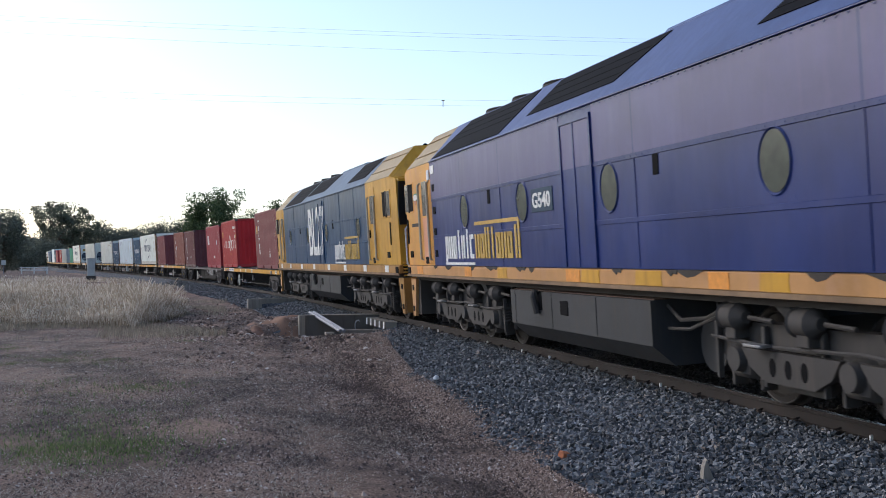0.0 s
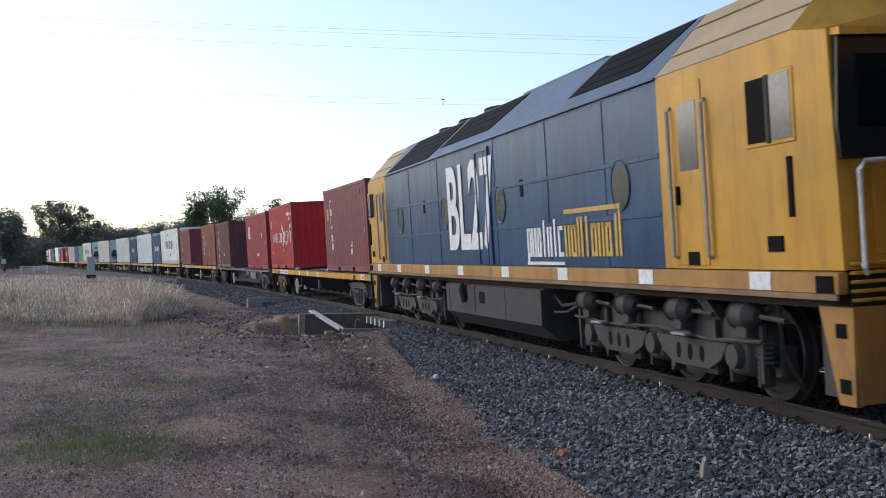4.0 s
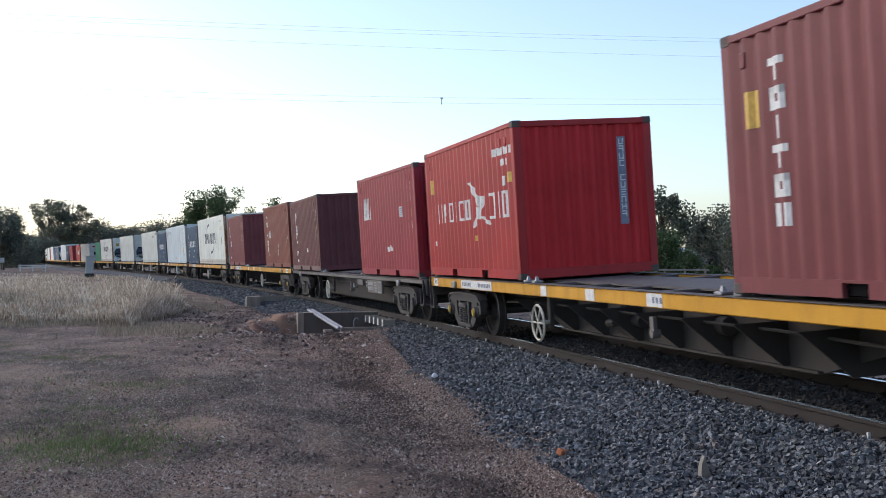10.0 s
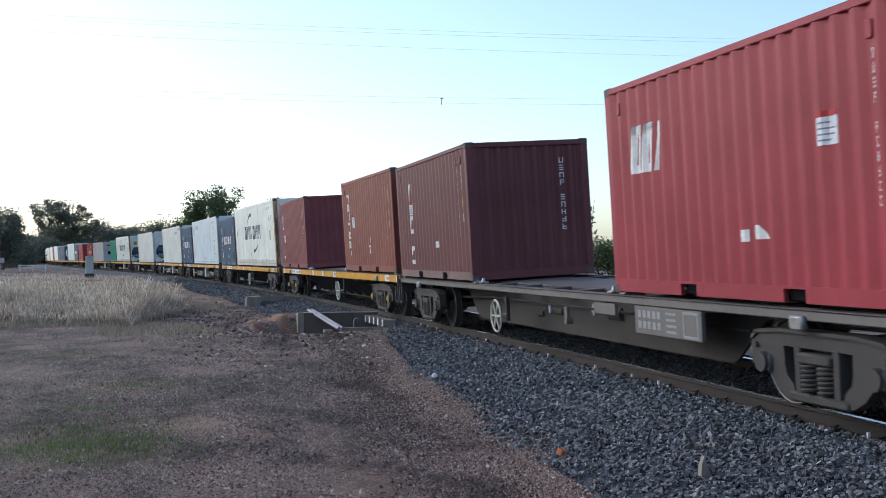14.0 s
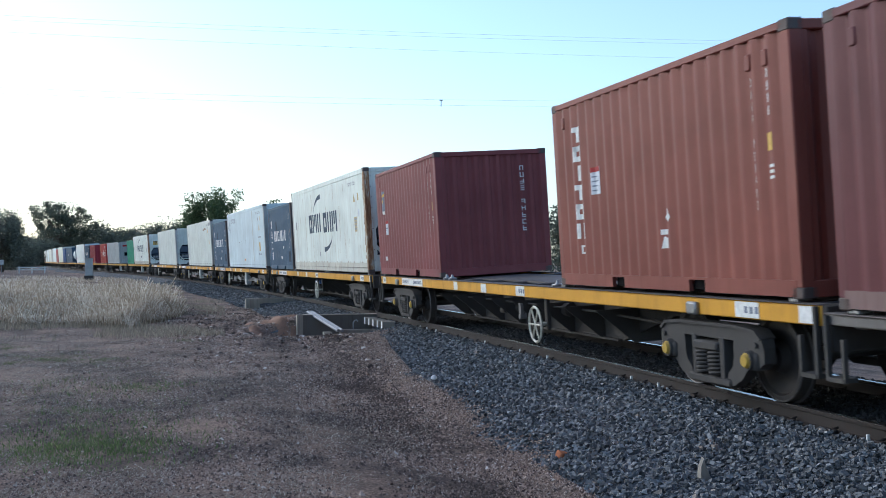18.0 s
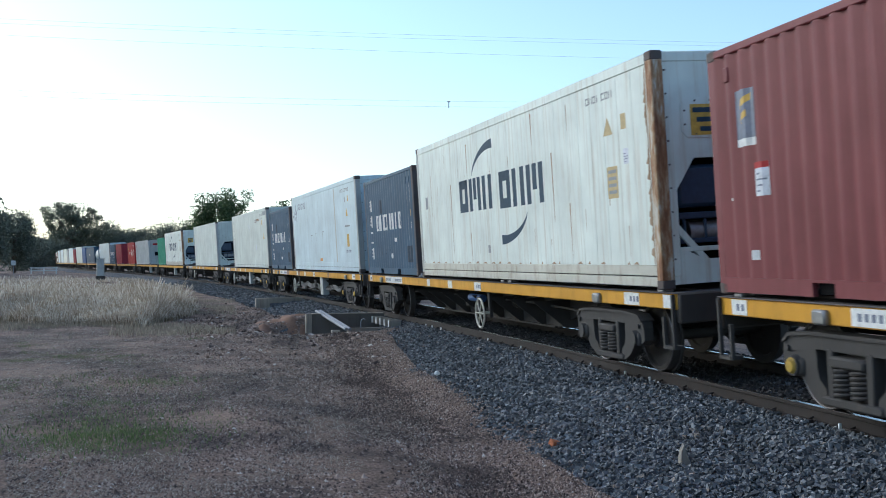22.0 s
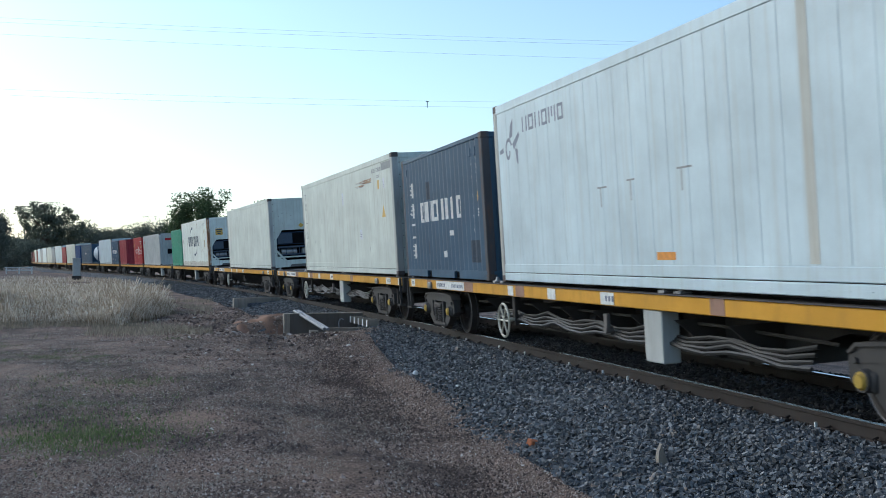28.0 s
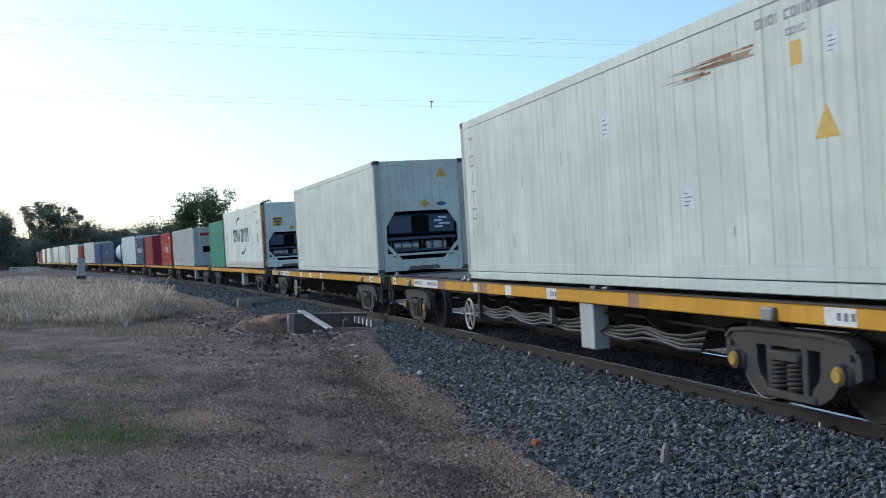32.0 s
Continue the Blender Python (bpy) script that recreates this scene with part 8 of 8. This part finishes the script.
M_SEED = leaf_mat("white bleached seed heads", (0.55, 0.49, 0.38), (0.82, 0.76, 0.64), (0.92, 0.89, 0.80))
for lift in (0.86, 0.97, 1.07):
    qx, qy = hx_ + r.normal(0, 0.05, len(hx_)), hy_ + r.normal(0, 0.05, len(hx_))
    gz_ = np.concatenate([ground_z(a, b_) for a, b_ in zip(np.array_split(qx, 6), np.array_split(qy, 6))]) + hz_ * lift * r.uniform(0.75, 1.04, len(hz_))
    tagged(new("seed_heads", chips("seed_heads", np.stack([qx, qy, gz_], -1), r.uniform(0.010, 0.026, len(qx)), r, M_SEED)), "pale drooping seed heads of the dry oat grass", "grass", kind="stuff")
k = 26000
dep = 24 + 26 * r.random(k)
bear = -0.20 - 0.28 * r.random(k)
keep = (vnoise(bear * dep, dep, 2.2, 14) > 0.0) & ((dep < 32) | (bear > -0.24))
blades("low_dry_grass", "short trampled dry grass on the dirt", (bear * dep)[keep], dep[keep], r.uniform(0.05, 0.2, keep.sum()), np.full(keep.sum(), 0.018), r, M_STRAWLOW, 0.9)
k = 110000
dep = 6.0 + 21 * r.random(k) ** 1.05
bear = -0.43 + 0.42 * r.random(k)
keep = vnoise(bear * dep, dep, 1.6, 15) + 0.35 * vnoise(bear * dep, dep, 0.5, 16) > -0.35 + 1.8 * (bear + 0.25)
blades("straw_litter", "thin dead straw scattered on the dirt", (bear * dep)[keep], dep[keep], r.uniform(0.008, 0.03, keep.sum()), np.full(keep.sum(), 0.008), r, M_STRAWBIT, 3.5)
tx, ty = [], []
for px, py_, spread_, n_ in ((222, 792, 0.26, 900), (175, 800, 0.35, 600), (110, 800, 0.3, 500), (130, 770, 0.4, 600), (160, 745, 0.5, 500), (220, 760, 0.4, 350), (258, 685, 0.25, 200), (200, 700, 0.5, 250), (150, 672, 0.4, 250), (120, 690, 0.6, 250), (60, 775, 0.3, 250), (130, 620, 0.5, 150)):
    dd = 1.76 * F_LEN / (py_ - HORIZON)
    tx.append(r.normal((px - 784) / F_LEN * dd, spread_ * 1.35, int(n_ * 0.75)))
    ty.append(r.normal(dd, spread_ * 1.5, int(n_ * 0.75)))
tx, ty = np.concatenate(tx), np.concatenate(ty)
blades("green_weeds", "small patches of low green weeds on the dirt", tx, ty, r.uniform(0.015, 0.065, len(tx)), np.full(len(tx), 0.012), r, M_TUFT, 0.9)
k = 60000
dep = 8.5 + 15 * r.random(k)
bear = -0.45 + 0.25 * r.random(k)
keep = vnoise(bear * dep, dep, 1.1, 33) + 0.6 * vnoise(bear * dep, dep, 0.35, 34) - 4.0 * np.maximum(0, bear + 0.3) - 0.04 * np.abs(dep - 15) > 0.15 + 0.7 * r.random(k)
blades("sparse_weeds", "thin grey-green weeds creeping over the dirt", (bear * dep)[keep], dep[keep], r.uniform(0.01, 0.045, keep.sum()), np.full(keep.sum(), 0.011), r, M_DULLWEED, 1.2)
# paler patches on the flat behind
k = 24000
dep = 44 + 75 * r.random(k) ** 1.3
bear = -0.25 - 0.24 * r.random(k)
keep = vnoise(bear * dep, dep, 6.0, 24) + 0.5 * vnoise(bear * dep, dep, 2.0, 25) > 0.12
blades("far_dry_grass", "patches of pale dry grass on the flat", (bear * dep)[keep], dep[keep], r.uniform(0.06, 0.3, keep.sum()), np.full(keep.sum(), 0.04), r, M_STRAW, 0.7)
# dry verge across the line
k = 22000
dep = 38 + 45 * r.random(k)
bear = 0.08 + 0.36 * r.random(k)
blades("far_verge_grass", "dry pale grass on the verge beyond the line", bear * dep, dep, r.uniform(0.12, 0.4, k), np.full(k, 0.05), r, M_STRAW, 0.6)

M_PEBBLE = island_colour("red brown gravel", [(0.0, (0.06, 0.046, 0.041)), (0.35, (0.185, 0.128, 0.100)), (0.7, (0.36, 0.262, 0.205)), (0.94, (0.50, 0.40, 0.33)), (1.0, (0.66, 0.62, 0.56))], patchy=True)


def along_line(pu, pn):
    ux, uy, ua = np.interp(pu, LINE_U, _x), np.interp(pu, LINE_U, _y), np.interp(pu, LINE_U, _th)
    return ux - np.sin(ua) * pn, uy + np.cos(ua) * pn


def heights(x, y):
    m_ = max(1, len(x) // 8000)
    return np.concatenate([ground_z(a, b_) for a, b_ in zip(np.array_split(x, m_), np.array_split(y, m_))])


k = 170000
pu = -14 + 46 * r.random(k) ** 1.5
pn = toe_n(pu) - 0.1 + np.abs(r.normal(0, 2.6, k))
X_, Y_ = along_line(pu, pn)
band = vnoise(pu * 0.3, pn, 0.55, 33) + 0.6 * vnoise(X_, Y_, 0.8, 31)
keep = (Y_ > 5) & (band + 0.7 * r.random(k) > -0.05) & (np.abs(X_ / Y_) < 0.46)
X_, Y_ = X_[keep], Y_[keep]
tagged(new("gravel", chips("gravel", np.stack([X_, Y_, heights(X_, Y_)], -1), r.uniform(0.007, 0.025, len(X_)) * (1 + 0.9 * (r.random(len(X_)) > 0.97)), r, M_PEBBLE)), "loose red-brown gravel scattered over the dirt", "gravel", kind="stuff")
M_CLOD = island_colour("dark damp soil crumbs", [(0.0, (0.045, 0.033, 0.027)), (0.6, (0.10, 0.073, 0.058)), (1.0, (0.18, 0.13, 0.105))])
k = 44000
pu = -10 + 27 * r.random(k) ** 1.3
pn = toe_n(pu) + 0.95 + r.normal(0, 0.36, k) + 0.25 * vnoise(pu, pu * 0 + 2.0, 2.2, 61)
X_, Y_ = along_line(pu, pn)
keep = (0.5 * vnoise(X_, Y_, 1.1, 62) + 0.5 * vnoise(pu * 0.25, pn, 0.35, 63) > r.uniform(-0.5, 1.1, k)) & (pn > toe_n(pu) + 0.25)
X_, Y_ = X_[keep], Y_[keep]
tagged(new("soil_crumbs", chips("soil_crumbs", np.stack([X_, Y_, heights(X_, Y_) + 0.004], -1), r.uniform(0.008, 0.023, len(X_)), r, M_CLOD)), "dark damp soil crumbs in a band along the ballast", "soil", kind="stuff")
M_TAN = island_colour("tan gravel", [(0.0, (0.11, 0.075, 0.058)), (0.5, (0.27, 0.19, 0.145)), (1.0, (0.46, 0.36, 0.29))])
k = 26000
pu = -10 + 27 * r.random(k) ** 1.3
pn = toe_n(pu) + 0.12 + r.normal(0, 0.22, k) + 0.16 * vnoise(pu, pu * 0 + 5.0, 1.1, 64)
X_, Y_ = along_line(pu, pn)
zz_ = np.maximum(heights(X_, Y_), bed_z(pn) + bed_lift(pu, pn) + 0.01)
keep = (culvert_cut(pu, pn) < 0.2) & (zz_ > -0.8)
tagged(new("gravel", chips("gravel", np.stack([X_, Y_, zz_], -1)[keep], r.uniform(0.007, 0.022, keep.sum()), r, M_TAN)), "tan gravel washed over the edge of the ballast", "gravel", kind="stuff")
k = 120000
Y_ = 5.5 + 24 * r.random(k) ** 1.3
X_ = (-0.43 + 0.5 * r.random(k)) * Y_
keep = vnoise(X_, Y_, 1.1, 35) + 0.5 * vnoise(X_, Y_, 0.4, 36) > -0.1
X_, Y_ = X_[keep], Y_[keep]
tagged(new("grit", chips("grit", np.stack([X_, Y_, heights(X_, Y_)], -1), r.uniform(0.005, 0.019, len(X_)), r, M_PEBBLE)), "fine grit and small stones on trodden dirt", "gravel", kind="stuff")
k = 2600
X_, Y_ = along_line(r.normal(19.5, 5.5, k), 2.2 + 4.2 * r.random(k))
u_, n_ = line_coords(X_, Y_)
keep = (n_ > toe_n(u_)) & ~((np.abs(u_ - 17.2) < 1.3) & (n_ < 5.0) & (r.random(k) < 0.4))
X_, Y_ = X_[keep], Y_[keep]
tagged(new("rubble", stones("rubble", np.stack([X_, Y_, heights(X_, Y_)], -1), r.uniform(0.015, 0.05, len(X_)), r, M_PEBBLE, 0.6)), "broken red-brown rubble and clods at the culvert", "rubble", kind="stuff")


# ============ motion ============
def motions():
    times = [0, 1, 2, 3, 4, 5, 6, 7, 8, 9, 10, 11, 12, 13, 14, 15, 16, 17, 18, 19, 20, 21, 22, 23, 24, 25, 26, 27, 28, 29, 30, 31, 32]
    for ob, u9, half, m, extra in RIDERS:
        rows = []
        for t in times:
            if extra is None:
                base = ride(u9 - gone(t), half) @ m
            else:
                base = ride(u9 - extra - gone(t), half) @ pose(-extra, 0, 0)
            rows.append((t, base))
        walk(ob, rows)
    step = 0.15
    spin = [min(32.0, i * step) for i in range(int(32 / step) + 2)]
    for ob, x, r, size in WHEELS:
        walk(ob, [(t, Matrix.Translation((x, 0, r)) @ Matrix.Rotation(gone(t) / (r * size), 4, "Y")) for t in spin])


motions()
